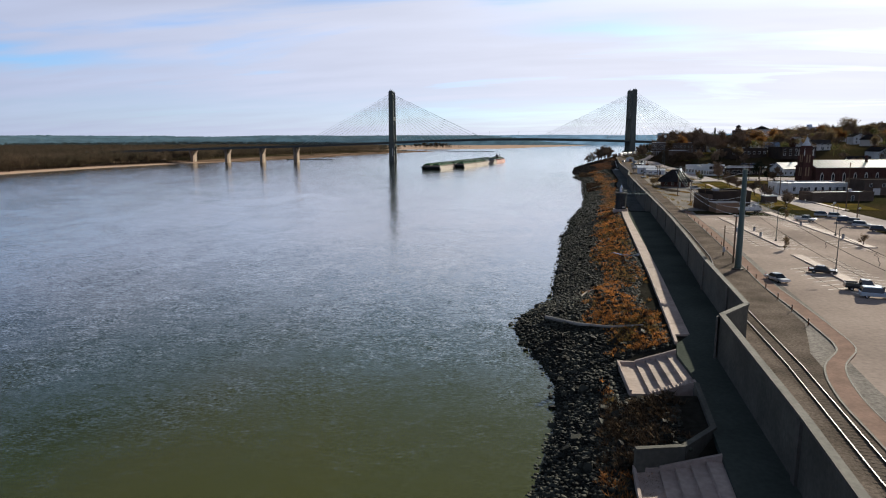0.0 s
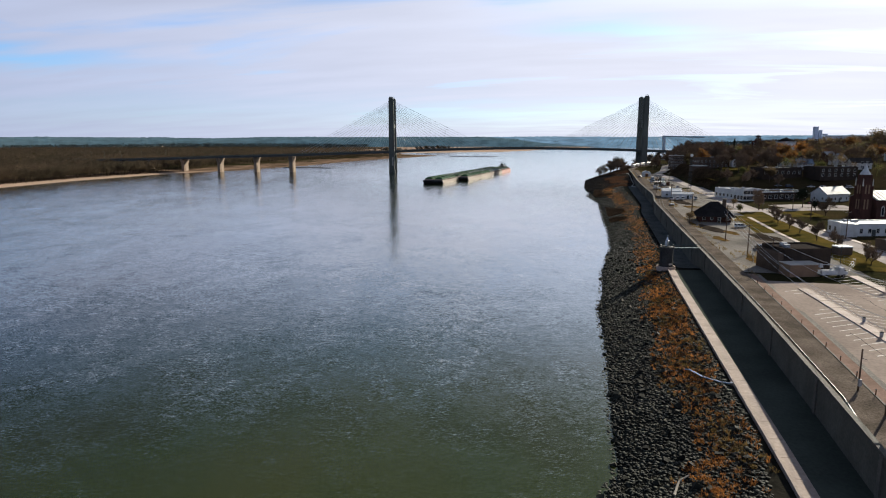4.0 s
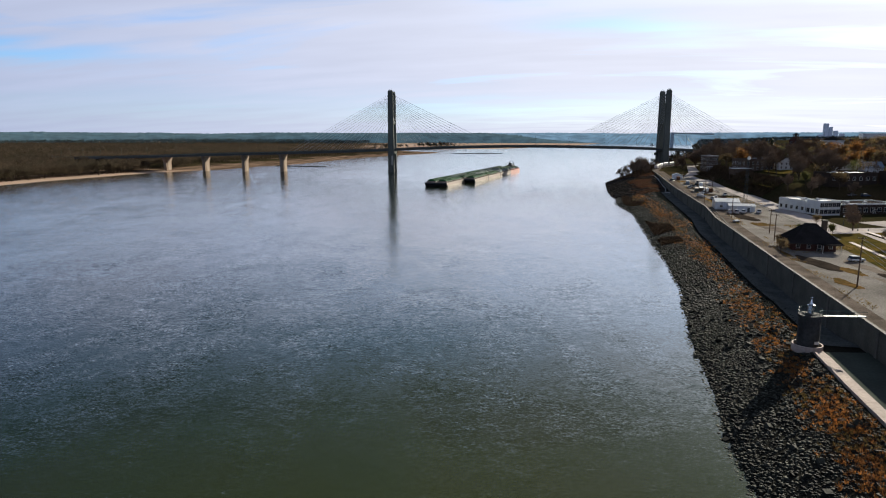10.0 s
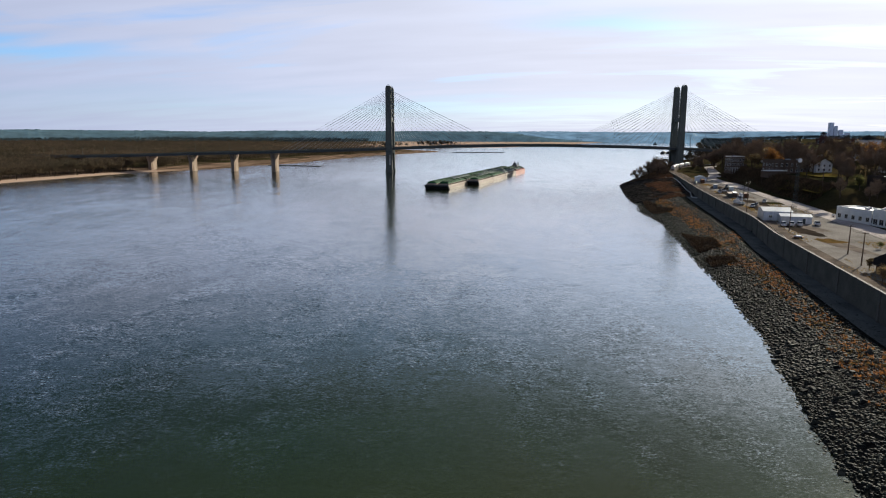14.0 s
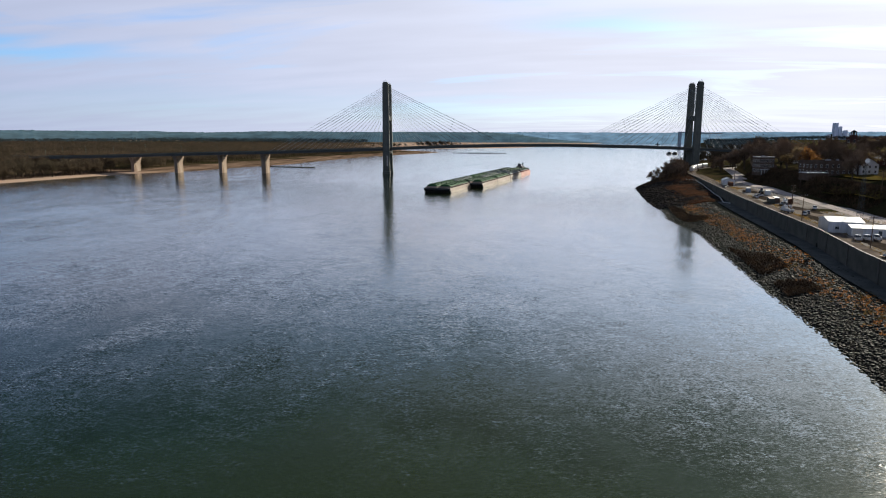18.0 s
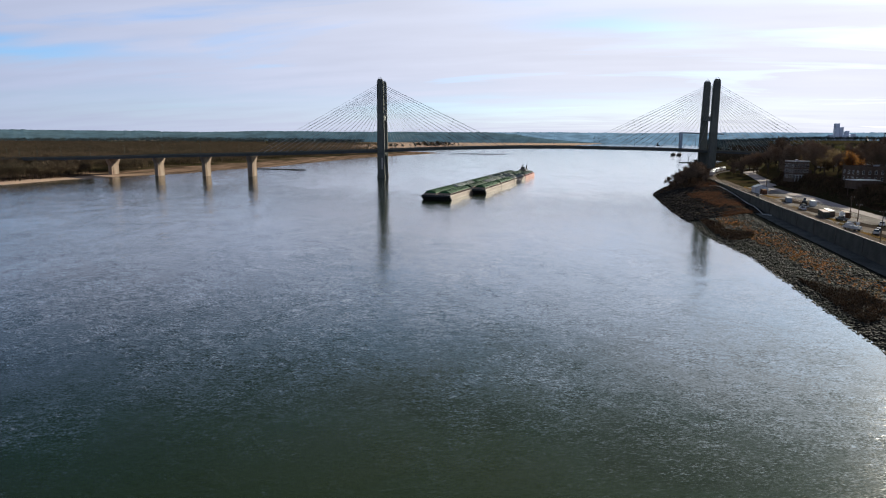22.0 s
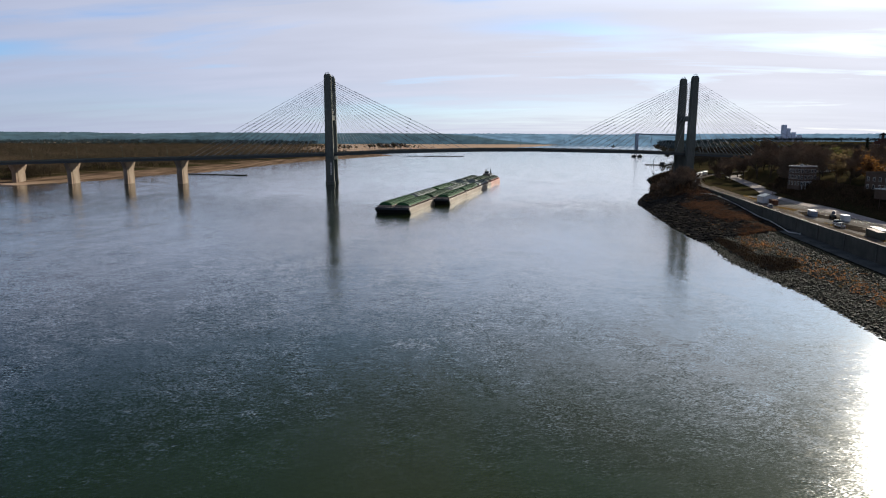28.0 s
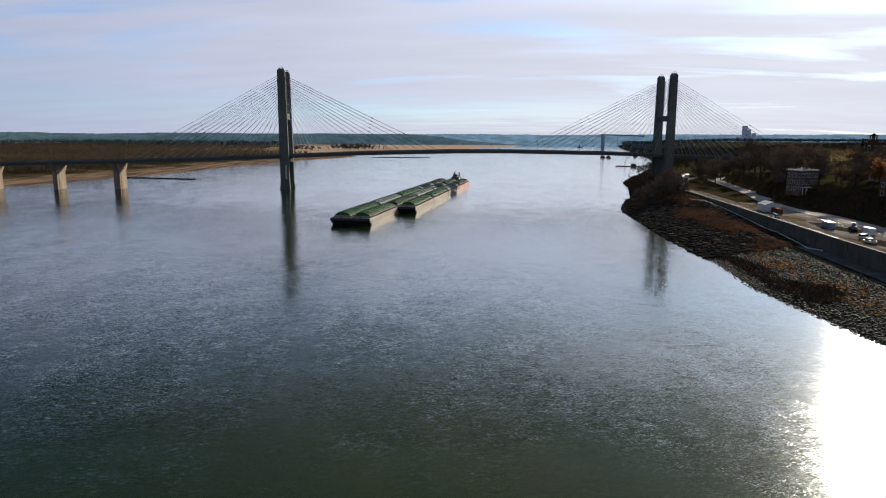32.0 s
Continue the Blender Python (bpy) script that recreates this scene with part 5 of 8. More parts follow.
def bare_crown(rng, blades, thin, wide=0.30):
    """Unit tree: a stem, and fine rays fanning up and out from the limbs into a rounded crown."""
    V = [(-0.014, 0, 0), (0.014, 0, 0), (0, 0, 0.72), (0, -0.014, 0), (0, 0.014, 0), (0, 0, 0.72)]
    lumps = [(rng.normal() * wide * 0.55, rng.normal() * wide * 0.55, 0.45 + 0.32 * rng.random()) for _ in range(5)]
    for k in range(blades):
        cx, cy, cz = lumps[k % 5]
        d = rng.normal(size=3) * np.array([1, 1, 0.8]) + np.array([cx, cy, 0.5])
        d /= np.linalg.norm(d)
        o = np.array([cx * 0.7, cy * 0.7, cz - 0.06]) + rng.normal(size=3) * 0.055
        e = o + d * (0.12 + 0.16 * rng.random())
        w = np.cross(d, rng.normal(size=3))
        w *= thin * (0.5 + rng.random()) / (np.linalg.norm(w) + 1e-6)
        V += [o - w, o + w, e]
    V = np.array(V)
    V[:, 2] = np.clip(V[:, 2], 0, None) / max(0.8, V[:, 2].max())
    return V


def far_forest(name, spots, material, label, blades=26, seed=1, thin=0.055):
    """Many far trees joined into one mesh, with an uneven outline."""
    rng = np.random.default_rng(seed)
    packs = np.array([bare_crown(rng, blades, thin) for _ in range(10)])
    P = np.array([s[:4] for s in spots])
    n = len(P)
    k, a = rng.integers(0, 10, n), rng.random(n) * math.tau
    S = packs[k]
    c, s = np.cos(a)[:, None], np.sin(a)[:, None]
    w = (P[:, 3] * (0.9 + 0.4 * rng.random(n)))[:, None]
    V = np.stack([(S[:, :, 0] * c - S[:, :, 1] * s) * w + P[:, 0:1], (S[:, :, 0] * s + S[:, :, 1] * c) * w + P[:, 1:2], S[:, :, 2] * P[:, 3:4] + P[:, 2:3]], -1).reshape(-1, 3)
    return tagged(raw(name, V, np.arange(len(V)).reshape(-1, 3), material), label, "woods", kind="stuff")


M_FAR = mat("far_brown_woods", (0.085, 0.066, 0.046), (0.055, 0.05, 0.034), rough=1.0, scale=0.004, fine=0.05, var=0.35, bump=0, rand=0.3)
# haze is put into this paler blue-green copy of the woods colour
M_FAR_HAZE = mat("far_haze_woods", (0.090, 0.112, 0.108), (0.062, 0.082, 0.082), rough=1.0, scale=0.003, fine=0.04, var=0.35, bump=0, rand=0.3)


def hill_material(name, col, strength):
    """Wooded hills: haze is painted in as blue emission over a dark mottled cover."""
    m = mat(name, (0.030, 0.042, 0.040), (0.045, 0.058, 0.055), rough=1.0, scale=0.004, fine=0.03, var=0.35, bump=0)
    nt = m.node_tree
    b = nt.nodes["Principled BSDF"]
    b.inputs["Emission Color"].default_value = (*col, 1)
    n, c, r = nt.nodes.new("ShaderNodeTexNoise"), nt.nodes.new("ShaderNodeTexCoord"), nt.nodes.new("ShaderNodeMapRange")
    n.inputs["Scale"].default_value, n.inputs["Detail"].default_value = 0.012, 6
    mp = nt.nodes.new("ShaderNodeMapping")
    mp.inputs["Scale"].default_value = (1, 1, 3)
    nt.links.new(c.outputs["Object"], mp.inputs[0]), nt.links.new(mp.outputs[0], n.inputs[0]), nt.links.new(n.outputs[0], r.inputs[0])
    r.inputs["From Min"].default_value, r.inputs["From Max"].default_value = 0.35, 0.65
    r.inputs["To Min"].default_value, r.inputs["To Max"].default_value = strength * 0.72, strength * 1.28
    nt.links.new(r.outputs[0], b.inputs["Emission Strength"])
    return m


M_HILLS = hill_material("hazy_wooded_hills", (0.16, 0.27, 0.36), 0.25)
M_HILLS_B = hill_material("blue_haze_far_hills", (0.25, 0.40, 0.58), 0.44)


def ridge(R, a0, a1, low, swell, seed, material, label):
    bm = bmesh.new()
    last = None
    n = int((a1 - a0) * 18)
    for k in range(n + 1):
        a = radians(a0 + (a1 - a0) * k / n)
        q = math.degrees(a)
        h = low + swell * (noise.noise(Vector((q * 0.10, seed, 0))) + 0.4 * noise.noise(Vector((q * 0.45, seed, 3)))) + 2.6 * noise.noise(Vector((q * 3.0, seed, 5))) + 1.6 * noise.noise(Vector((q * 9.0, seed, 8)))
        h = -2 + (h + 2) * (1 - smooth01(a1 - 13, a1, q))
        p = (R * math.sin(a) + 100, R * math.cos(a) - 600)
        row = [bm.verts.new((p[0], p[1], -2)), bm.verts.new((p[0] + 60 * math.sin(a), p[1] + 60 * math.cos(a), h * 0.6)), bm.verts.new((p[0] + 200 * math.sin(a), p[1] + 200 * math.cos(a), h))]
        if last:
            bm.faces.new((last[0], row[0], row[1], last[1])), bm.faces.new((last[1], row[1], row[2], last[2]))
        last = row
    tagged(part("backdrop", bm, material, smooth=True), label, "hills", kind="structure")


def make_woods():
    r = random.Random(4)
    near, mid, far = [], [], []
    for _ in range(5600):
        y = r.uniform(-760, 900)
        e = along(EAST, y)
        d = r.uniform(28, 60) if y < 120 and r.random() < 0.5 else r.uniform(35, 330)
        if y > -60:
            d += 70 * smooth01(-60, 160, y) * (1 - 0.6 * smooth01(300, 800, y))
        x = e - d
        if abs(y - 13 - deck_y(x)) < 24 and x > -335:
            continue
        near.append((x, y, land_z(x, y) - 0.3, r.uniform(10, 19)))
    far_forest("woods_east", near, M_WOODS, "bare brown flood plain woods along the far bank", 90, 11, 0.009)
    for _ in range(12500):
        y = r.uniform(-900, 2150)
        e = along(EAST, y)
        x = e - r.uniform(150, 2000) if y < 1000 else -250 - r.uniform(0, 1900) + 120 * noise.noise(Vector((y * 0.004, 3, 1)))
        if y > 1000 and x > -320 and r.random() < 0.5:
            continue
        mid.append((x, y, land_z(x, y) - 0.5, r.uniform(11, 19)))
    far_forest("woods_plain", mid, M_WOODS, "wide brown woods of the flood plain", 34, 2, 0.022)
    for _ in range(11000):
        y = r.uniform(2100, 4200)
        x = r.uniform(-3600, 3000)
        bare = smooth01(-2000, -2300, x) if y > 2900 else 0
        if r.random() < 0.97 * bare or (x > -420 - 0.12 * (y - 2100) and x < along(SHORE, y) + 30 and y < 4450):
            continue
        far.append((x, y, land_z(x, y) - 0.5, r.uniform(14, 26)))
    far_forest("woods_distance", far, M_FAR_HAZE, "woods in the distance beyond the river bend, paled for haze", 34, 3, 0.032)
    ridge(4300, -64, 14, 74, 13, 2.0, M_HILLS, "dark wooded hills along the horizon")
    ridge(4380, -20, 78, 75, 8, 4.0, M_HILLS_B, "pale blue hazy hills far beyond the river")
    isle = [(r.gauss(-30, 42), r.uniform(1720, 1800), 1.0, r.uniform(15, 29)) for _ in range(70)]
    isle += [(r.gauss(-205, 26), r.uniform(1600, 1720), 1.0, r.uniform(12, 20)) for _ in range(40)] + [(r.gauss(70, 40), r.uniform(1750, 1850), 1.0, r.uniform(6, 12)) for _ in range(14)]
    far_forest("woods_island", isle, M_FAR, "clump of dark trees on the sand bar", 60, 4, 0.022)


make_woods()
bm = bmesh.new()
prism(bm, [(50, 945), (90, 930), (150, 925), (190, 940), (150, 955), (80, 962)], 2, -1, 0.9)
tagged(part("mud_bar", bm, M_SOIL), "low dark mud bar in midstream", "mud bar", kind="structure")


def wing_dam():
    rng = np.random.default_rng(12)
    shapes, F = rock_shapes(8, rng)
    P = np.array([(-205 + 85 * t + rng.normal() * 0.8, 172 - 32 * t + rng.normal() * 1.4, 0.1 + 0.2 * rng.random()) for t in rng.random(500)])
    tagged(scatter("wing_dam", P, 0.6 + 0.7 * rng.random(500), shapes, F, rng, M_ROCK), "low line of rocks running into the river", "wing dam", kind="stuff")


wing_dam()

# ---------------- town: buildings ----------------
def windows(parent, side, w, d, n, rows, z0, gap, size, off=0.0, trim=True, arch=False):
    """Rows of windows on one side (0 front -y, 1 right +x, 2 back +y, 3 left -x), each with pane, sill and frame."""
    span = w if side in (0, 2) else d
    for r in range(rows):
        for k in range(n):
            u = -span / 2 + span * (k + 0.5) / n + off
            z = z0 + r * gap
            ww, hh = size
            e = new("window")
            e.parent = parent
            rot = (0, 90, 180, 270)[side]
            depth = d / 2 if side in (0, 2) else w / 2
            e.matrix_local = pose(0, 0, 0, 0, 0, rot) @ Matrix.Translation((u, -depth, z))
            part("pane", boxm(-ww / 2, -0.03, 0, ww / 2, 0.02, hh), M_GLASS, e)
            if trim:
                bm = bmesh.new()
                box(bm, -ww / 2 - 0.12, -0.09, -0.12, ww / 2 + 0.12, 0.02, 0)
                box(bm, -ww / 2 - 0.12, -0.07, hh, ww / 2 + 0.12, 0.02, hh + 0.14)
                box(bm, -ww / 2 - 0.1, -0.07, 0, -ww / 2, 0.02, hh), box(bm, ww / 2, -0.07, 0, ww / 2 + 0.1, 0.02, hh)
                box(bm, -0.03, -0.05, 0, 0.03, 0.01, hh)
                if arch:
                    prism(bm, [(-ww / 2 - 0.1, hh + 0.1), (ww / 2 + 0.1, hh + 0.1), (ww * 0.3, hh + ww * 0.45), (0, hh + ww * 0.62), (-ww * 0.3, hh + ww * 0.45)], 1, -0.07, 0.02)
                part("frame", bm, M_TRIM, e)


def door(parent, side, w, d, u, size=(1.1, 2.1), material=None, name="door"):
    e = new(name)
    e.parent = parent
    depth = d / 2 if side in (0, 2) else w / 2
    e.matrix_local = pose(0, 0, 0, 0, 0, (0, 90, 180, 270)[side]) @ Matrix.Translation((u, -depth, 0))
    part("leaf", boxm(-size[0] / 2, -0.06, 0, size[0] / 2, 0.02, size[1]), material or M_STEEL, e)
    bm = bmesh.new()
    box(bm, -size[0] / 2 - 0.12, -0.08, 0, -size[0] / 2, 0.02, size[1] + 0.12), box(bm, size[0] / 2, -0.08, 0, size[0] / 2 + 0.12, 0.02, size[1] + 0.12)
    box(bm, -size[0] / 2, -0.08, size[1], size[0] / 2, 0.02, size[1] + 0.12)
    part("frame", bm, M_TRIM, e)


def flat_building(name, x, y, rot, w, d, h, wall, roof, label, wins=(), doors=(), cat="building", parapet=0.5, units=0, z=None, rim=None):
    t = thing(name, pose(x, y, (town(x, y) if z is None else z), 0, 0, rot), label, cat)
    part("wall", boxm(-w / 2, -d / 2, -1.5, w / 2, d / 2, h), wall, t)
    part("roof", boxm(-w / 2 + 0.3, -d / 2 + 0.3, h, w / 2 - 0.3, d / 2 - 0.3, h + 0.08), roof, t)
    bm = bmesh.new()
    for a in ((-w / 2 - 0.06, -d / 2 - 0.06, w / 2 + 0.06, -d / 2 + 0.28), (-w / 2 - 0.06, d / 2 - 0.28, w / 2 + 0.06, d / 2 + 0.06), (-w / 2 - 0.06, -d / 2 + 0.28, -w / 2 + 0.28, d / 2 - 0.28), (w / 2 - 0.28, -d / 2 + 0.28, w / 2 + 0.06, d / 2 - 0.28)):
        box(bm, a[0], a[1], h - 0.25, a[2], a[3], h + parapet)
    part("parapet", bm, rim or wall, t)
    r = random.Random(int(w * 100 + d))
    for _ in range(units):
        ux, uy = r.uniform(-w / 2 + 2, w / 2 - 2), r.uniform(-d / 2 + 1.5, d / 2 - 1.5)
        part("roof_unit", boxm(ux - 0.8, uy - 0.6, h + 0.08, ux + 0.8, uy + 0.6, h + 1.1, bevel=0.06), M_ROOF_G, t)
    for spec in wins:
        windows(t, spec[0], w, d, *spec[1:])
    for spec in doors:
        door(t, spec[0], w, d, *spec[1:])
    return t


def gable_house(name, x, y, rot, w, d, h, rise, wall, roof, label, wins=(), doors=(), chimney=True, z=None, over=0.5, cat="house"):
    """Ridge along x."""
    t = thing(name, pose(x, y, (town(x, y) if z is None else z), 0, 0, rot), label, cat)
    bm = bmesh.new()
    prism(bm, [(-d / 2, -1.5), (d / 2, -1.5), (d / 2, h), (0, h + rise), (-d / 2, h)], 0, -w / 2, w / 2)
    part("wall", bm, wall, t)
    for s in (-1, 1):
        sl = rise / (d / 2)
        bm = bmesh.new()
        e = d / 2 + over
        pts = [(0, h + rise + 0.02), (s * e, h - over * sl + 0.02), (s * e, h - over * sl + 0.2), (0, h + rise + 0.24)]
        prism(bm, pts, 0, -w / 2 - over, w / 2 + over)
        part("roof", bm, roof, t)
    if chimney:
        part("chimney", boxm(w * 0.22, 0.2, h + rise * 0.5, w * 0.22 + 0.8, 0.9, h + rise + 1.0), M_BRICK, t)
    for spec in wins:
        windows(t, spec[0], w, d, *spec[1:])
    for spec in doors:
        door(t, spec[0], w, d, *spec[1:])
    return t


# substation block by the parking lot
sub = flat_building("substation", 202.0, -708, 6, 13.5, 11, 6.3, M_BRICK_D, M_ROOF_D, "dark brick substation with a lower tan wing", units=2, doors=((1, 2.0),))
part("tan_wing", boxm(-8.0, -10.6, -1, 0.6, -5.5, 3.2), M_BRICK_T, sub, "tan rendered front wing")
part("wing_coping", boxm(-8.2, -10.8, 3.2, 0.8, -5.5, 3.4), M_TRIM, sub)
part("side_wall", boxm(-8.3, -5.3, -1, -6.75, 5.4, 5.6), M_BRICK_B, sub, "brown block side wall")
# former depot: a black hipped roof among bushes
dep = thing("depot_house", pose(219, -602, town(219, -602), 0, 0, -12), "low brick depot under a tall black hipped roof", "house")
part("wall", boxm(-6.5, -6, -1, 6.5, 6, 3.2), M_BRICK, dep)
part("roof", boxm(-8.2, -7.7, 2.7, 8.2, 7.7, 8.6, top=(6.6, 7.2)), M_ROOF_B, dep, "steep black shingled hipped roof")
part("eaves", boxm(-8.4, -7.9, 2.5, 8.4, 7.9, 2.72), M_ROOF_D, dep)
part("chimney", boxm(3.4, -1.0, 4.5, 4.8, 0.6, 9.6), M_BRICK_B, dep)
part("chimney_cap", boxm(3.25, -1.15, 9.6, 4.95, 0.75, 9.85), M_CONC, dep)
windows(dep, 0, 13, 12, 4, 1, 1.0, 1, (1.0, 1.4))
windows(dep, 1, 13, 12, 2, 1, 1.0, 1, (1.0, 1.4))
door(dep, 0, 13, 12, 1.5)
part("porch_roof", boxm(1, -10.5, 2.7, 7, -6.5, 2.9), M_ROOF_B, dep)
for px in (1.3, 6.6):
    part("porch_post", boxm(px, -10.3, -0.3, px + 0.2, -10.1, 2.7), M_TRIM, dep)
# white street-corner building with a dark wing
flat_building("corner_building", 270.5, -494, 12, 10, 19, 5.6, M_WHITE, M_ROOF_G, "white two-part commercial building on the street corner", wins=((0, 5, 1, 1.0, 1, (1.8, 1.9)), (3, 5, 1, 1.2, 1, (1.6, 1.7))), doors=((0, 0.0, (1.6, 2.3), M_GLASS),), units=2)
flat_building("street_corner_block", 273.5, -509, 12, 11, 9, 6.6, M_WHITE, M_ROOF_G, "white taller corner block with a glass ground floor", wins=((0, 5, 2, 0.8, 3.2, (2.0, 2.0)), (3, 3, 1, 0.8, 1, (2.0, 2.2))), units=1)
flat_building("brick_wing", 294, -501, 10, 29, 16, 4.6, M_BRICK_D, M_ROOF_D, "long dark brick shop wing with a white roof edge", wins=((0, 8, 1, 0.9, 1, (2.0, 1.9)),), doors=((0, 3.0),), units=3, rim=M_WHITE, z=8.6)
# white metal workshop behind the wall
shop = gable_house("workshop", 236, -487, -14, 11.5, 13, 4.0, 1.2, M_METALW, M_METALW, "white sheet-metal workshop with a low gabled roof", chimney=False, over=0.25, wins=((0, 2, 1, 1.4, 1, (1.2, 0.9)),), cat="workshop")
gable_house("workshop_annex", 239.5, -497.5, -14, 12, 7, 2.8, 0.8, M_METALW, M_METALW, "lower white metal annex of the workshop", chimney=False, over=0.3, doors=((0, -4.0, (3.0, 2.5), M_TRIM, "garage_door"), (0, 3.0)), wins=((1, 2, 1, 1.0, 1, (1.0, 0.9)),), cat="workshop")


def church():
    c = thing("church", pose(287, -597, 7.5, 0, 0, 6), "dark red brick church with a square bell tower and white spire", "church")
    tw = new("bell_tower")
    tw.parent = c
    tw.matrix_local = Matrix.Diagonal((0.68, 0.68, 1, 1))
    part("tower_shaft", boxm(-3.4, -3.4, -1, 3.4, 3.4, 17.5), M_BRICK, tw)
    for x in (-3.4, 3.4):
        for y in (-3.4, 3.4):
            part("buttress", boxm(x - 0.5, y - 0.5, -1, x + 0.5, y + 0.5, 15.5, top=(0.12, 0.12)), M_BRICK, tw)
            bm = bmesh.new()
            lathe(bm, [(15.5, 0.5), (17.6, 0.35), (19.2, 0.03)], 6, (x, y))
            part("pinnacle", bm, M_TRIM, tw, "pale pinnacle")
    part("belfry", boxm(-2.9, -2.9, 17.5, 2.9, 2.9, 20.5), M_BRICK, tw)
    bm = bmesh.new()
    lathe(bm, [(20.5, 3.3), (20.8, 3.3), (22.4, 1.7), (24.6, 0.5), (25.3, 0.12)], 8)
    part("spire", bm, M_WHITE, tw, "white metal spire")
    bm = bmesh.new()
    rod(bm, (0, 0, 25.2), (0, 0, 26.6), 0.08), rod(bm, (-0.45, 0, 26.1), (0.45, 0, 26.1), 0.07)
    part("cross", bm, M_WHITE, tw)
    for s in range(4):
        for u in (-1.1, 1.1):
            for z0, hh in ((5, 4.5), (12, 4.0)):
                ob = part("louvre", boxm(-0.5, -0.03, 0, 0.5, 0.05, hh), M_BRICK_T, tw, "tan louvred opening")
                ob.matrix_local = pose(0, 0, 0, 0, 0, 90 * s) @ Matrix.Translation((u, -3.42, z0))
    n = new("nave")
    n.parent = c
    n.matrix_local = Matrix.Translation((31, 4.5, 0))
    bm = bmesh.new()
    prism(bm, [(-8.5, -1.5), (8.5, -1.5), (8.5, 9.4), (0, 12.7), (-8.5, 9.4)], 0, -27.5, 27.5)
    part("wall", bm, M_BRICK, n)
    for s in (-1, 1):
        bm = bmesh.new()
        prism(bm, [(0, 12.75), (s * 9.2, 9.15), (s * 9.2, 9.4), (0, 13.05)], 0, -27.9, 27.9)
        part("roof", bm, M_ROOF_S, n, "silver-grey standing seam roof")
        for k in range(26):
            x = -27 + k * 2.15
            bm = bmesh.new()
            prism(bm, [(0, 13.05), (s * 9.2, 9.4), (s * 9.2, 9.55), (0, 13.2)], 0, x, x + 0.1)
            part("roof_seam", bm, M_ROOF_S, n)
    for k in range(9):
        x = -24 + k * 6
        part("buttress", boxm(x - 3.4, -9.2, -1, x - 2.6, -8.5, 7.2, top=(0, 0.2)), M_BRICK, n)
        bm = bmesh.new()
        prism(bm, [(x - 0.8, 2.0), (x + 0.8, 2.0), (x + 0.8, 5.6), (x + 0.4, 6.5), (x, 6.9), (x - 0.4, 6.5), (x - 0.8, 5.6)], 1, -8.62, -8.4)
        part("arched_window", bm, M_TRIM, n, "pale arched window surround")
        bm = bmesh.new()
        prism(bm, [(x - 0.5, 2.4), (x + 0.5, 2.4), (x + 0.5, 5.5), (x, 6.4), (x - 0.5, 5.5)], 1, -8.66, -8.5)
        part("window_glass", bm, M_GLASS, n)
    part("chimney", boxm(3, -3.4, 10, 4.0, -2.4, 15.4), M_BRICK, n)
    for s, o in ((1, 22.5),):
        bm = bmesh.new()
        prism(bm, [(o - 5, 8.6), (o + 5, 8.6), (o, 13.2)], 1, -11.0, 0)
        part("transept_gable", bm, M_ROOF_BL, n, "blue-grey cross gable")
        part("transept", boxm(o - 5, -10.8, -1, o + 5, -8.4, 8.6), M_BRICK, n)


church()
wb = flat_building("white_office", 266.5, -640, 6, 30, 12, 4.3, M_WHITE, M_WHITE, "low white stucco building with tall dark windows", wins=((0, 9, 1, 1.1, 1, (1.1, 1.7)), (3, 4, 1, 1.1, 1, (1.0, 1.7))), doors=((0, -5.0, (1.6, 2.4)),), units=3)
bm = bmesh.new()
lathe(bm, [(-1, 3.0), (4.6, 3.0), (4.6, 3.2), (4.9, 3.2), (5.1, 2.6)], 8, (-14.5, -5.2))
part("corner_bay", bm, M_WHITE, wb, "octagonal white corner bay")
part("awning", boxm(8.5, -7.6, 2.7, 11.5, -6.0, 2.9), M_ROOF_BL, wb)
flat_building("garden_wall_building", 258.5, -677, 8, 26, 8, 3.2, M_BRICK_B, M_ROOF_G, "low long brown masonry building", units=1, doors=((0, 4.0),))
flat_building("garage_block", 291, -648, 5, 17, 12, 6.2, M_BRICK_B, M_ROOF_D, "brown brick garage block with a pale door", doors=((0, -3.0, (3.0, 2.8), M_TRIM, "garage_door"),), wins=((0, 3, 1, 3.6, 1, (1.2, 1.2)),))
kiosk = flat_building("kiosk", 228.5, -685, 5, 4.6, 3.4, 2.7, M_BRICK_B, M_WHITE, "small brown kiosk with a white flat roof", rim=M_WHITE, parapet=0.15)
# hill: long college block with cupola, octagonal roof, white hall
big = flat_building("college_block", 489, -157, -34, 112, 18, 19, M_BRICK, M_ROOF_D, "long dark brick college block on the hill", wins=((0, 26, 4, 2.2, 4.2, (1.5, 2.4)), (3, 5, 4, 2.2, 4.2, (1.5, 2.4))), units=6, z=23.5)
part("cupola_base", boxm(-54, -3, 19, -48, 3, 21.5), M_BRICK, big)
bm = bmesh.new()
for cx in (-53, -49):
    for cy in (-2, 2):
        box(bm, cx - 0.25, cy - 0.25, 21.5, cx + 0.25, cy + 0.25, 24)
box(bm, -52, -1, 21.5, -50, 1, 24)
part("cupola", bm, M_BRICK_B, big)
part("cupola_roof", boxm(-54.2, -3.2, 24, -47.8, 3.2, 26, top=(3.0, 3.0)), M_ROOF_B, big)
oct_ = thing("drum_hall", pose(430, -228, 24), "white round drum hall with a dark pointed roof", "hall")
bm = bmesh.new()
lathe(bm, [(-2, 9), (17.5, 9), (17.5, 9.6), (18.2, 9.6)], 12)
part("drum", bm, M_WHITE, oct_)
bm = bmesh.new()
lathe(bm, [(18.2, 10), (22, 0.6), (22.6, 0.1)], 12)
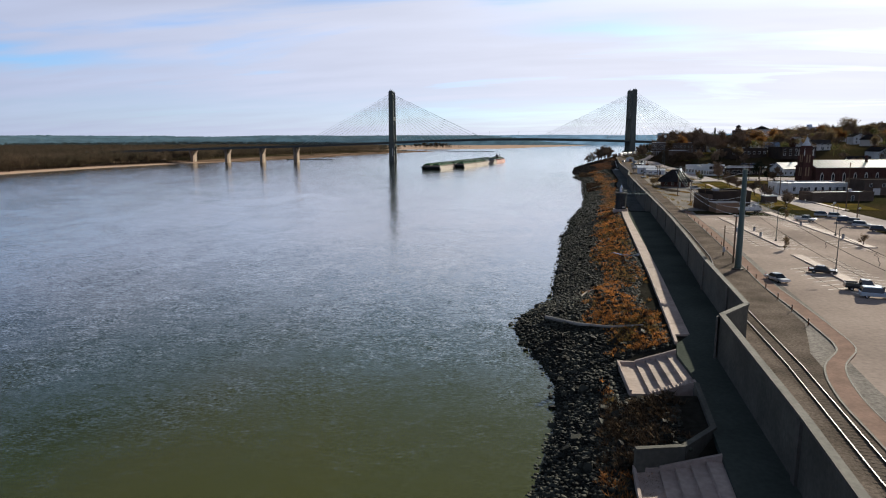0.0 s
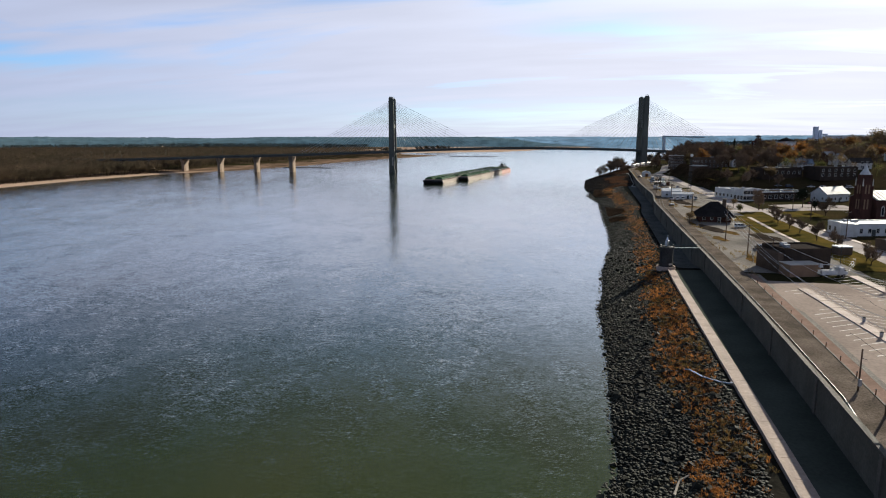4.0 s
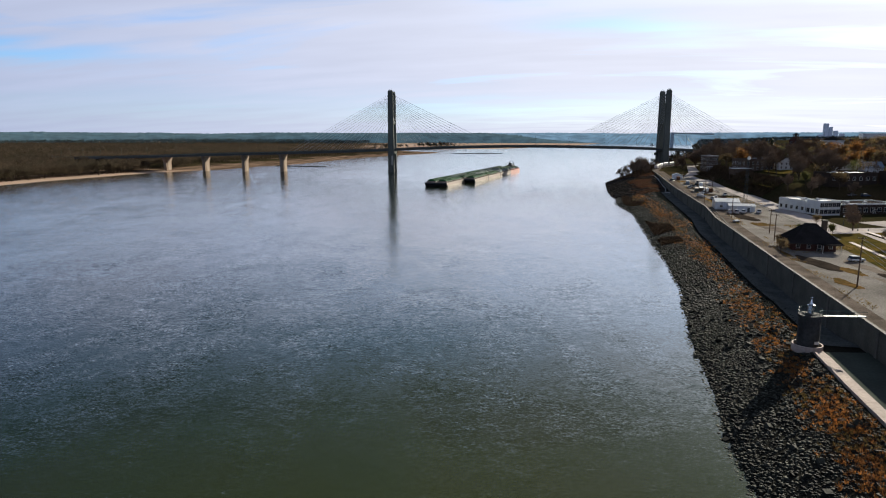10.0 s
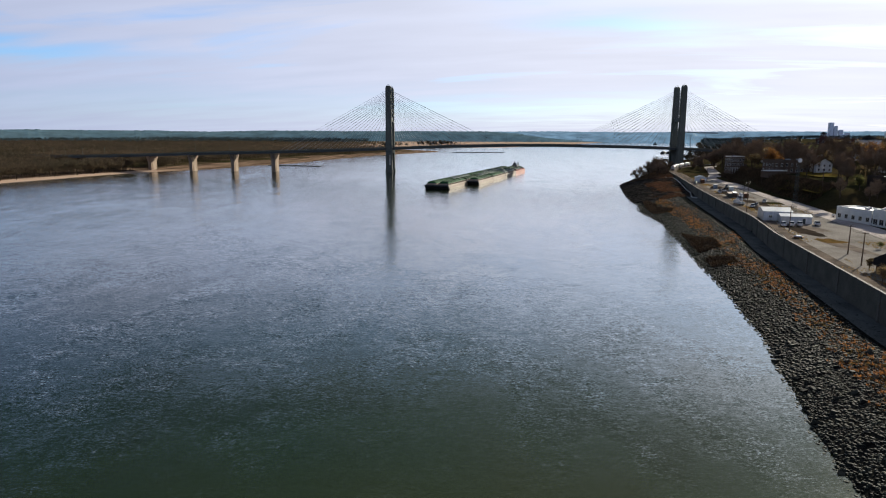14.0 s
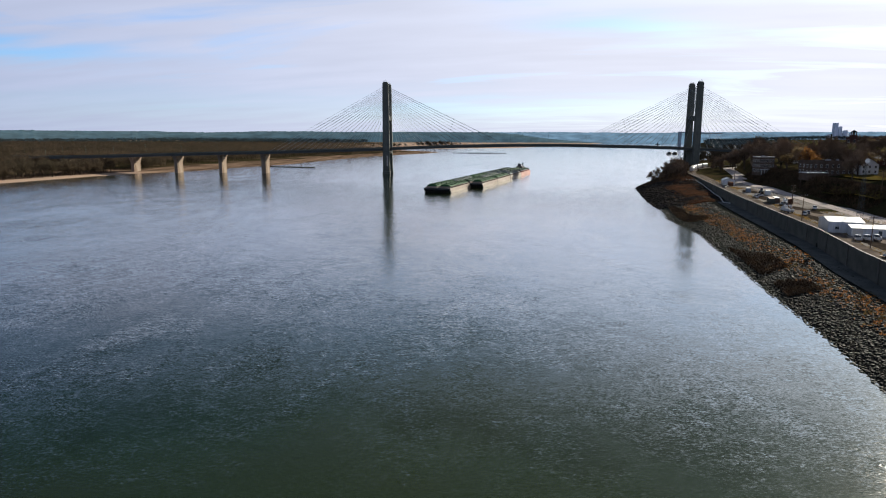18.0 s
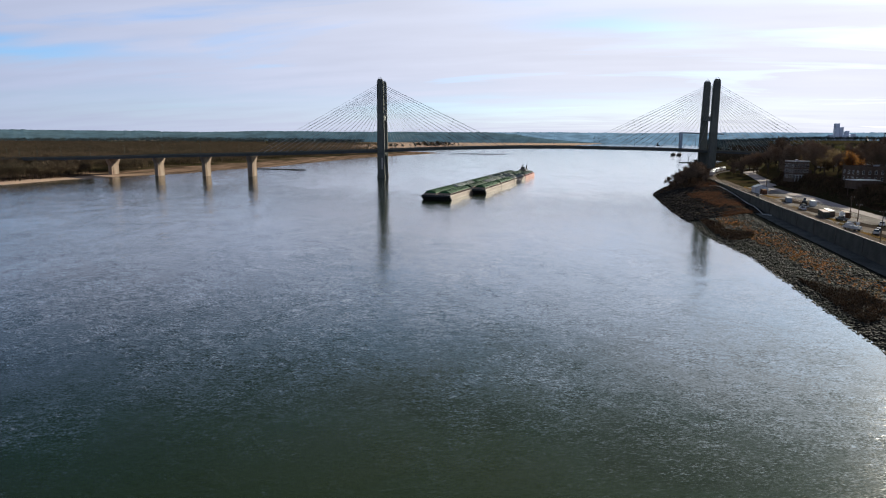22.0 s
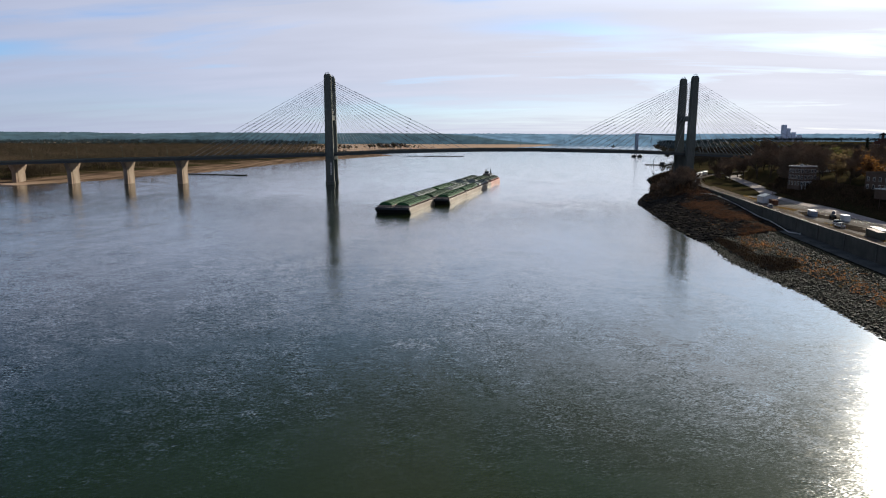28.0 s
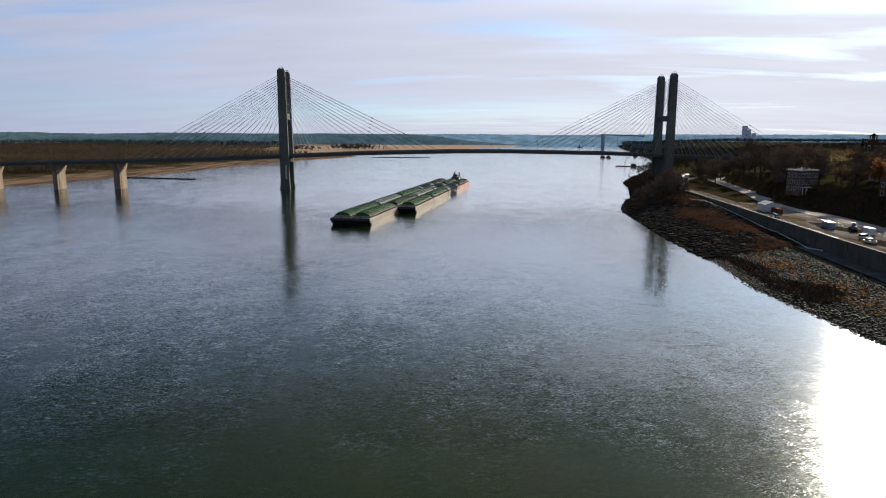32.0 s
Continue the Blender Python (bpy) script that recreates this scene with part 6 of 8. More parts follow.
part("roof", bm, M_ROOF_B, oct_)
flat_building("white_hall", 628, 14, -20, 52, 24, 21, M_METALW, M_ROOF_G, "large plain pale metal hall on the skyline", parapet=0.6, wins=((0, 10, 1, 3, 1, (2.0, 1.6)),), z=28)
# bluff houses
man = flat_building("mansion", 317, -241, 8, 11, 10, 12.2, M_BRICK_B, M_ROOF_D, "three-storey dark mansion with pale trimmed roofline", wins=((0, 5, 3, 1.2, 3.6, (1.1, 2.1)), (3, 4, 3, 1.2, 3.6, (1.1, 2.1)), (1, 4, 3, 1.2, 3.6, (1.1, 2.1))), rim=M_TRIM, parapet=0.35, units=1)
part("side_wing", boxm(5.5, -3, -1, 9, 4, 6.2), M_BRICK_B, man)
part("porch", boxm(-5.5, -7.1, 3.0, 4, -5, 3.25), M_WHITE, man, "white porch roof")
for k in range(5):
    part("porch_post", boxm(-5.4 + 2.3 * k, -7.0, -1, -5.2 + 2.3 * k, -6.8, 3.0), M_WHITE, man)
flat_building("bluff_hall", 326, -308, 5, 26, 15, 9.2, M_BRICK_B, M_ROOF_B, "long dark flat-roofed brick hall on the bluff", wins=((0, 7, 2, 1.4, 3.8, (1.2, 1.9)), (3, 4, 2, 1.4, 3.8, (1.2, 1.9))), units=4)
flat_building("bluff_garage", 309, -327, 5, 13, 9, 3.2, M_BRICK_B, M_WHITE, "low dark garage with a pale flat roof", rim=M_WHITE, parapet=0.15)
gable_house("white_house", 346, -316, 80, 15, 10, 6.2, 3.4, M_WHITE, M_ROOF_D, "white gabled house on the bluff", wins=((0, 4, 2, 1.1, 2.9, (1.0, 1.5)), (3, 3, 2, 1.1, 2.9, (1.0, 1.5))), doors=((0, 0.5),))
flat_building("brick_store", 322, -440, 6, 28, 16, 6.0, M_BRICK_D, M_ROOF_G, "plain dark brick store below the hill", wins=((0, 7, 1, 2.2, 1, (1.6, 1.8)),), units=2, parapet=0.6)
flat_building("brick_store", 352, -452, 6, 26, 18, 7.0, M_BRICK_D, M_ROOF_D, "dark brick warehouse with a flat roof", wins=((0, 6, 2, 1.4, 3, (1.4, 1.6)),), units=3)
gable_house("blue_roof_house", 320, -512, 20, 17, 11, 4.6, 3.6, M_WHITE, M_ROOF_BL, "house with a blue-grey metal roof", wins=((0, 4, 1, 1.1, 1, (1.1, 1.4)), (3, 2, 1, 1.1, 1, (1.1, 1.4))), doors=((0, 1.0),))
hs = random.Random(9)
WALLS = ((M_WHITE, "white"), (M_BRICK, "dark brick"), (M_BRICK_B, "brown"), (M_METALW, "pale grey"), (M_TRIM, "cream"))
ROOFS = ((M_ROOF_D, "dark shingle"), (M_ROOF_B, "black"), (M_ROOF_BL, "blue-grey"), (M_ROOF_G, "grey metal"))
for hx, hy in ((362, -398), (384, -430), (402, -372), (372, -352), (420, -330), (395, -318), (446, -372), (430, -418), (468, -440), (404, -470), (372, -500), (394, -540), (436, -505), (468, -560), (420, -590), (374, -590),
               (360, -640), (396, -640), (440, -650), (500, -520), (520, -420), (372, -232), (392, -262), (420, -185), (382, -160), (500, -340), (540, -560), (480, -300), (340, -680), (380, -700)):
    wm, wn = hs.choice(WALLS)
    rm, rn = hs.choice(ROOFS)
    gable_house("house", hx, hy, hs.choice((6, 96, -10, 80)), hs.uniform(10, 15), hs.uniform(8, 10.5), hs.uniform(4.5, 6.5), hs.uniform(2.4, 3.8), wm, rm, f"{wn} house with a {rn} roof among trees",
                wins=((0, 3, 2, 1.0, 2.7, (0.9, 1.3)), (1, 2, 2, 1.0, 2.7, (0.9, 1.3)), (3, 2, 2, 1.0, 2.7, (0.9, 1.3))), doors=((0, 0.9),))

# ---------------- town: street things ----------------
CAR_PAINT = {}


def paint(word, col):
    if word not in CAR_PAINT:
        CAR_PAINT[word] = plain("car_paint_" + word, col, 0.25)
    return CAR_PAINT[word]


PAINTS = {"white": (0.55, 0.55, 0.55), "silver": (0.42, 0.43, 0.44), "black": (0.018, 0.018, 0.02), "dark_blue": (0.03, 0.05, 0.09), "pale_blue": (0.30, 0.38, 0.46), "red": (0.28, 0.03, 0.025), "grey": (0.14, 0.145, 0.15), "tan": (0.30, 0.25, 0.19)}


def vehicle(x, y, rot, word, kind="sedan", z=None, group="", dz=0.1):
    L, W, H = {"sedan": (4.7, 1.8, 1.45), "suv": (4.8, 1.95, 1.8), "pickup": (5.6, 2.0, 1.9), "van": (5.4, 2.0, 2.2)}[kind]
    label = f"{word.replace('_', ' ')} {kind} parked on the ground with dark windows"
    v = thing({"sedan": "car", "suv": "suv", "pickup": "pickup_truck", "van": "van"}[kind], pose(x, y, (town(x, y) if z is None else z) + dz, 0, 0, rot), label, "car" if kind != "pickup" else "truck", group)
    P = paint(word, PAINTS[word])
    h, bh = L / 2, H * 0.52
    prof = {"sedan": [(-h, 0.3), (h, 0.3), (h, 0.62), (h - 0.15, bh), (-h + 0.1, bh + 0.06), (-h, 0.6)],
            "suv": [(-h, 0.35), (h, 0.35), (h, 0.8), (h - 0.15, bh), (-h, bh + 0.05)], "van": [(-h, 0.35), (h, 0.35), (h, 0.8), (h - 0.2, bh), (-h, bh + 0.05)],
            "pickup": [(-h, 0.45), (h, 0.45), (h, 0.85), (h - 0.1, bh), (-h, bh)]}[kind]
    bm = bmesh.new()
    prism(bm, prof, 1, -W / 2, W / 2)
    bmesh.ops.bevel(bm, geom=list(bm.edges), offset=0.07, segments=1, affect="EDGES")
    part("body", bm, P, v)
    cab = {"sedan": (-1.55, 1.15, -0.95, 0.35), "suv": (-2.3, 1.2, -2.0, 0.5), "van": (-2.6, 1.9, -2.5, 1.2), "pickup": (-0.6, 1.5, -0.45, 0.85)}[kind]
    bm = bmesh.new()
    a, b, c, d = cab
    w0, w1 = W / 2 - 0.06, W / 2 - 0.22
    lo = [bm.verts.new(q) for q in ((a, -w0, bh), (b, -w0, bh), (b, w0, bh), (a, w0, bh))]
    hi = [bm.verts.new(q) for q in ((c, -w1, H - 0.08), (d, -w1, H - 0.08), (d, w1, H - 0.08), (c, w1, H - 0.08))]
    bm.faces.new(hi), bm.faces.new(lo[::-1])
    for k in range(4):
        bm.faces.new((lo[k], lo[(k + 1) % 4], hi[(k + 1) % 4], hi[k]))
    part("glasshouse", bm, M_GLASS, v, "dark car windows")
    part("roof", boxm(c - 0.03, -w1 - 0.02, H - 0.08, d + 0.03, w1 + 0.02, H, top=(0.08, 0.08)), P, v)
    if kind == "pickup":
        bm = bmesh.new()
        box(bm, -h + 0.1, -W / 2 + 0.1, bh, -0.75, -W / 2 + 0.2, bh + 0.35), box(bm, -h + 0.1, W / 2 - 0.2, bh, -0.75, W / 2 - 0.1, bh + 0.35), box(bm, -h + 0.02, -W / 2 + 0.1, bh, -h + 0.12, W / 2 - 0.1, bh + 0.35)
        part("bed_side", bm, P, v)
    for wx in (-h + 0.95, h - 0.95):
        for wy in (-W / 2 + 0.12, W / 2 - 0.12):
            wh = new("wheel")
            wh.parent = v
            wh.location = (wx, wy, 0.33)
            part("tyre", rodm((0, -0.12, 0), (0, 0.12, 0), 0.34, 0.34, 12), M_RUBBER, wh)
            part("rim", rodm((0, -0.14, 0), (0, 0.14, 0), 0.2, 0.2, 8), M_CHROME, wh)
    for s in (-1, 1):
        part("headlight", boxm(h - 0.12, s * (W / 2 - 0.35) - 0.18, 0.62, h + 0.01, s * (W / 2 - 0.35) + 0.18, 0.78), M_LAMPGL, v)
        part("tail_light", boxm(-h - 0.01, s * (W / 2 - 0.25) - 0.12, 0.7, -h + 0.1, s * (W / 2 - 0.25) + 0.12, 0.9), M_REDLAMP, v)
    for s in (-1, 1):
        part("mirror", boxm(b - 0.5, s * (W / 2 + 0.08) - 0.09, bh + 0.05, b - 0.35, s * (W / 2 + 0.08) + 0.09, bh + 0.2), P, v)
    return v


G_LOT = "cars in the parking lot"
for x, y, rot, word, kind in ((166.3, -822.5, -80, "white", "sedan"), (178, -815.5, -27, "black", "sedan"), (177, -829.5, -20, "black", "pickup"), (176, -834.5, -20, "pale_blue", "suv"), (224.5, -730, -30, "silver", "suv"), (226.8, -733.4, -30, "white", "suv"),
                              (223.6, -744, -30, "dark_blue", "suv"), (224.6, -747.6, -30, "grey", "suv"), (222.5, -753.5, -30, "silver", "suv"), (221.6, -763, -30, "black", "suv"), (213.3, -741, -55, "white", "pickup"), (181.5, -846, -20, "silver", "sedan"), (187, -842, -20, "red", "suv")):
    vehicle(x, y, rot, word, kind, group=G_LOT)
for x, y, rot, word, kind in ((221.5, -625, 10, "white", "suv"), (206, -677, 80, "black", "suv"), (229.5, -509, 70, "white", "pickup"), (233, -508.5, 70, "white", "pickup"), (236.5, -508, 70, "white", "pickup"), (244.5, -506.5, 70, "silver", "pickup"),
                              (269, -478, 20, "white", "pickup"), (255, -404, 95, "grey", "pickup"), (258, -366, 80, "silver", "pickup"), (264, -356, 20, "white", "suv"), (262, -420, 60, "white", "pickup"), (250, -437, 60, "grey", "suv"), (246, -442, 60, "silver", "pickup"),
                              (331, -470, 10, "white", "sedan"), (338, -472, 10, "silver", "suv"), (345, -474, 10, "grey", "sedan"), (352, -476, 10, "white", "suv"), (318, -468, 10, "dark_blue", "suv"), (312, -466, 10, "grey", "sedan"),
                              (400, -250, 30, "white", "sedan"), (408, -246, 30, "silver", "suv"), (301, -530, 0, "red", "sedan"), (270, -292, 40, "white", "sedan"), (266, -300, 60, "grey", "pickup")):
    vehicle(x, y, rot, word, kind, dz=0.06)


def utility_truck(x, y, rot, label):
    t = thing("utility_truck", pose(x, y, town(x, y) + 0.08, 0, 0, rot), label, "truck")
    P = paint("white", PAINTS["white"])
    part("chassis", boxm(-3.6, -0.5, 0.5, 3.6, 0.5, 0.8), M_STEEL, t)
    bm = bmesh.new()
    prism(bm, [(1.2, 0.8), (3.7, 0.8), (3.7, 1.6), (3.0, 1.75), (2.5, 2.7), (1.2, 2.7)], 1, -1.1, 1.1)
    part("cab", bm, P, t)
    bm = bmesh.new()
    prism(bm, [(2.56, 1.85), (2.94, 1.85), (2.66, 2.55)], 1, -1.12, 1.12)
    part("cab_window", bm, M_GLASS, t)
    for s in (-1, 1):
        part("tool_box", boxm(-3.6, s * 0.85 - 0.28, 0.8, 1.0, s * 0.85 + 0.28, 1.9), P, t)
    bm = bmesh.new()
    rod(bm, (-0.5, 0, 0.8), (-0.5, 0, 2.4), 0.25, 0.25, 8), rod(bm, (-0.5, 0, 2.4), (2.8, 0, 3.1), 0.16, 0.12, 6), rod(bm, (2.8, 0, 3.1), (-2.8, 0.3, 3.4), 0.12, 0.1, 6)
    part("boom", bm, P, t)
    part("bucket", boxm(-3.5, 0, 2.6, -2.7, 0.8, 3.6), P, t)
    for wx in (-2.4, 2.5):
        for wy in (-0.95, 0.95):
            w = new("wheel")
            w.parent = t
            w.location = (wx, wy, 0.45)
            part("tyre", rodm((0, -0.18, 0), (0, 0.18, 0), 0.46, 0.46, 12), M_RUBBER, w)
            part("rim", rodm((0, -0.2, 0), (0, 0.2, 0), 0.25, 0.25, 8), M_CHROME, w)


utility_truck(206.5, -719, 5, "white utility bucket truck beside the substation")
utility_truck(258, -399, 60, "white service truck in the works yard")
utility_truck(243, -432, 100, "white crane truck near the workshop")


def wood_pole(x, y, h, arms=1, material=None, r=0.17, label="weathered wooden utility pole with crossarm", z=None, extra=False):
    t = thing("utility_pole", pose(x, y, (town(x, y) if z is None else z), 0, 0, tree_rng.uniform(-15, 15)), label, "utility pole")
    part("shaft", rodm((0, 0, -0.6), (0, 0, h), r * 1.15, r * 0.75, 8), material or M_WOODP, t)
    for k in range(arms):
        z1 = h - 0.5 - 1.1 * k
        arm = part("crossarm", boxm(-1.25, -0.07, z1, 1.25, 0.07, z1 + 0.13), M_WOODP, t)
        for u in (-1.1, -0.5, 0.5, 1.1):
            bm = bmesh.new()
            lathe(bm, [(z1 + 0.13, 0.04), (z1 + 0.2, 0.07), (z1 + 0.32, 0.05)], 6, (u, 0))
            part("insulator", bm, M_LAMPGL, arm)
    if extra:
        part("transformer", rodm((0.35, 0, h * 0.62), (0.35, 0, h * 0.62 + 1.0), 0.25, 0.25, 10), M_ROOF_G, t, "grey pole transformer can")
    return t


steel = thing("steel_pole", pose(163.6, -812.5, town(163.6, -812.5)), "tall thick grey-green steel power pole", "power pole")
part("shaft", rodm((0, 0, -0.6), (0, 0, 19.4), 0.62, 0.40, 12), M_POLEG, steel)
bm = bmesh.new()
lathe(bm, [(-0.1, 1.0), (0.35, 1.0), (0.4, 0.7)], 12)
part("base_plate", bm, M_CONC, steel)
part("crossarm", boxm(-1.5, -0.1, 10.4, 1.5, 0.1, 10.6), M_POLEG, steel)
part("cable_conduit", rodm((0.62, 0.1, 0), (0.5, 0.1, 16), 0.06, 0.06), M_CHROME, steel)
wood_pole(165.2, -806.4, 10.4, 0, extra=True, label="brown wooden pole beside the steel pole")
post = thing("meter_post", pose(166.6, -797.8, town(166.6, -797.8)), "wooden meter post with grey cabinet", "post")
part("post", rodm((0, 0, -0.4), (0, 0, 6.6), 0.14, 0.11, 8), M_WOODP, post)
part("cabinet", boxm(-0.25, -0.4, 0.9, 0.25, -0.1, 2.0, bevel=0.04), M_ROOF_G, post)
part("arm", rodm((0, 0, 5.2), (0.9, 0, 4.9), 0.04), M_CHROME, post)
for x, y, h, a in ((202.3, -658, 13, 1), (198, -686.5, 10, 1), (195, -709, 9, 0), (241, -714, 16.5, 1), (214, -588, 10, 1), (220.5, -570, 9.5, 1), (224, -525, 10.5, 1), (233.5, -464, 11.5, 1), (246, -430, 10, 1), (262, -398, 10, 1),
                   (292, -420, 11, 1), (300, -330, 12, 1), (228, -742, 9, 0), (262, -602, 10, 1), (247, -655, 10.5, 1), (275, -560, 10, 1), (330, -205, 11, 1), (288, -262, 10, 0)):
    wood_pole(x, y, h, a)


def wire(name, a, b, sag, label, n=10, r=0.035):
    a, b = Vector(a), Vector(b)
    t = thing(name, Matrix.Translation(a), label, "cable")
    bm = bmesh.new()
    pts = []
    for k in range(n + 1):
        u = k / n
        p = a + (b - a) * u - a
        p.z -= sag * 4 * u * (1 - u)
        pts.append(p)
    sweep(bm, pts, r, 4)
    part("strand", bm, M_WIRE if r > 0.03 else M_RUBBER, t)


tops = {"s": (163.6, -812.5, town(163.6, -812.5)), "a": (202.3, -658, town(202.3, -658)), "b": (198, -686.5, town(198, -686.5)), "c": (195, -709, town(195, -709)), "d": (241, -714, town(241, -714))}
for k, (hz, off, sag) in enumerate(((18.8, 0, 3.0), (16.5, 0.6, 4.2), (14.2, -0.6, 5.0), (12.0, 0.5, 4.0), (10.6, -1.3, 3.5))):
    s, a = tops["s"], tops["a"]
    wire("overhead_wire", (s[0] + off * 0.4, s[1], s[2] + hz), (a[0] + off, a[1], a[2] + 12.4 - 0.9 * (k // 2)), sag, "bright overhead wire sagging over the parking lot")
for k, (hz, sag) in enumerate(((18.4, 2.5), (16.0, 3.0), (13.0, 3.4))):
    s, d = tops["s"], tops["d"]
    wire("overhead_wire", (s[0], s[1], s[2] + hz), (d[0] + k - 1, d[1], d[2] + 10.5), sag, "thin overhead wire crossing the parking lot", 10, 0.012)
    wire("overhead_wire", (s[0], s[1], s[2] + hz), (136 + k, -915, 23 - k), 2.0, "thin overhead wire leading away along the railway", 10, 0.022)
for k, (p, q) in enumerate((((214, -588, 10), (220.5, -570, 9.5)), ((220.5, -570, 9.5), (224, -525, 10.5)), ((224, -525, 10.5), (233.5, -464, 11.5)), ((233.5, -464, 11.5), (246, -430, 10)), ((202.3, -658, 13), (214, -588, 10)), ((246, -430, 10), (262, -398, 10)))):
    for o in (-1.0, 1.0):
        wire("overhead_wire", (p[0] + o, p[1], town(p[0], p[1]) + p[2]), (q[0] + o, q[1], town(q[0], q[1]) + q[2]), 1.0, "utility wire between wooden poles", 7, 0.025)


def lamp_post(x, y, h, rot, globe=False):
    t = thing("street_lamp", pose(x, y, town(x, y), 0, 0, rot), "black street lamp with two globes" if globe else "slim dark parking lot lamp with a curved arm", "street lamp")
    part("pole", rodm((0, 0, -0.3), (0, 0, h), 0.09, 0.06, 8), M_STEEL, t)
    bm = bmesh.new()
    lathe(bm, [(-0.1, 0.28), (0.5, 0.26), (0.7, 0.12)], 8)
    part("base", bm, M_CONC if not globe else M_STEEL, t)
    if globe:
        part("arm", rodm((-0.5, 0, h - 0.2), (0.5, 0, h - 0.2), 0.04), M_STEEL, t)
        for u in (-0.5, 0.5):
            bm = bmesh.new()
            lathe(bm, [(h - 0.2, 0.08), (h, 0.2), (h + 0.2, 0.2), (h + 0.36, 0.06)], 8, (u, 0))
            part("globe", bm, M_LAMPGL, t)
    else:
        bm = bmesh.new()
        sweep(bm, [(0, 0, h - 0.1), (0.5, 0, h + 0.25), (1.2, 0, h + 0.35), (1.9, 0, h + 0.2)], 0.05)
        part("arm", bm, M_STEEL, t)
        part("lamp_head", boxm(1.7, -0.16, h + 0.08, 2.5, 0.16, h + 0.22), M_STEEL, t)


for x, y, h, rot in ((186.7, -779, 8, 20), (181.6, -813.4, 8.2, 20), (206, -770, 8, 200), (216, -706, 8, 200)):
    lamp_post(x, y, h, rot)
for x, y in ((232.4, -722), (231, -738), (228.6, -756), (227.5, -770), (259, -562), (263, -545)):
    lamp_post(x, y, 3.6, 40, True)


def median(x0, y0, x1, y1, w, label):
    d = Vector((x1 - x0, y1 - y0))
    L = d.length
    m = pose(x0, y0, town(x0, y0) + 0.06, 0, 0, math.degrees(math.atan2(d.y, d.x)))
    t = thing("traffic_island", m, label, "island", kind="structure")
    dz = town(x1, y1) - town(x0, y0)
    n = max(2, int(L / 6))
    for k in range(n):
        a, b = L * k / n + 0.02, L * (k + 1) / n - 0.02
        part("slab", boxm(a, -w / 2 + 0.18, -0.3 + dz * k / n, b, w / 2 - 0.18, 0.16 + dz * k / n), M_CONC_L, t)
        for s in (-1, 1):
            part("kerb", boxm(a, s * w / 2 - 0.09 - 0.09 * s, -0.3 + dz * k / n, b, s * w / 2 + 0.09 - 0.09 * s, 0.19 + dz * k / n), M_CONC_L, t)


median(191.7, -733, 185, -787, 2.4, "long narrow concrete parking island")
median(212.6, -718, 204, -788, 2.6, "long narrow concrete parking island with planters")
median(182.6, -797, 178, -830, 2.4, "long narrow concrete parking island")
median(219, -780, 213, -786, 5.0, "rounded concrete island with a flag pole")


def bay_lines():
    """Painted bays on both sides of the islands."""
    lot = thing("bay_markings", pose(0, 0, 0), "worn white painted parking bay lines", "road marking", kind="structure")
    for x0, y0, x1, y1, sides in ((191.7, -733, 185, -787, (-1, 1)), (212.6, -718, 204, -788, (-1, 1)), (182.6, -797, 178, -830, (-1, 1))):
        d = Vector((x1 - x0, y1 - y0))
        L = d.length
        d.normalize()
        n = Vector((-d.y, d.x))
        for s in sides:
            for k in range(int(L / 2.9)):
                p = Vector((x0, y0)) + d * (1.5 + 2.9 * k) + n * s * 1.5
                q = p + n * s * 5.0 + d * 2.6
                w = d * 0.13
                bm = bmesh.new()
                vs = [bm.verts.new((c.x, c.y, town(c.x, c.y) + 0.072)) for c in (p - w, p + w, q + w, q - w)]
                bm.faces.new(vs)
                part("line", bm, M_LINE, lot)
        for s in (1,):
            for k in range(7):
                p = Vector((x1, y1)) + d * (0.8 + 0.0 * k) + n * (k - 3) * 1.1
                bm = bmesh.new()
                q = p + d * 2.2 + n * 0.9
                vs = [bm.verts.new((c.x, c.y, town(c.x, c.y) + 0.072)) for c in (p - n * 0.12, p + n * 0.12, q + n * 0.12, q - n * 0.12)]
                bm.faces.new(vs)
                part("hatch", bm, M_LINE, lot)


bay_lines()
for y in np.arange(-850, -714, 7.2):
    y = float(y)
    x = wall_x(y) + 10.1
    b = thing("bollard", pose(x, y, town(x, y)), "short brown bollard edging the brick path", "bollard", "path bollards")
    part("post", rodm((0, 0, -0.2), (0, 0, 0.95), 0.09, 0.08, 8), M_RUST, b)
    bm = bmesh.new()
    lathe(bm, [(0.95, 0.11), (1.05, 0.11), (1.1, 0.03)], 8)
    part("cap", bm, M_STEEL, b)
for x, y in ((189, -762), (206.5, -752), (205, -775), (186.2, -772)):
    b = thing("litter_bin", pose(x, y, town(x, y) + 0.2), "grey round litter bin on the island", "bin")
    bm = bmesh.new()
    lathe(bm, [(0, 0.3), (0.9, 0.33)], 10)
    part("body", bm, M_ROOF_G, b)
    bm = bmesh.new()
    lathe(bm, [(0.9, 0.36), (1.05, 0.3), (1.15, 0.1)], 10)
    part("lid", bm, M_STEEL, b)
for x, y in ((204.5, -784), (210.5, -735), (183.5, -790)):
    plant("small", x, y, 0.55, label="small bare shrub in a parking island")

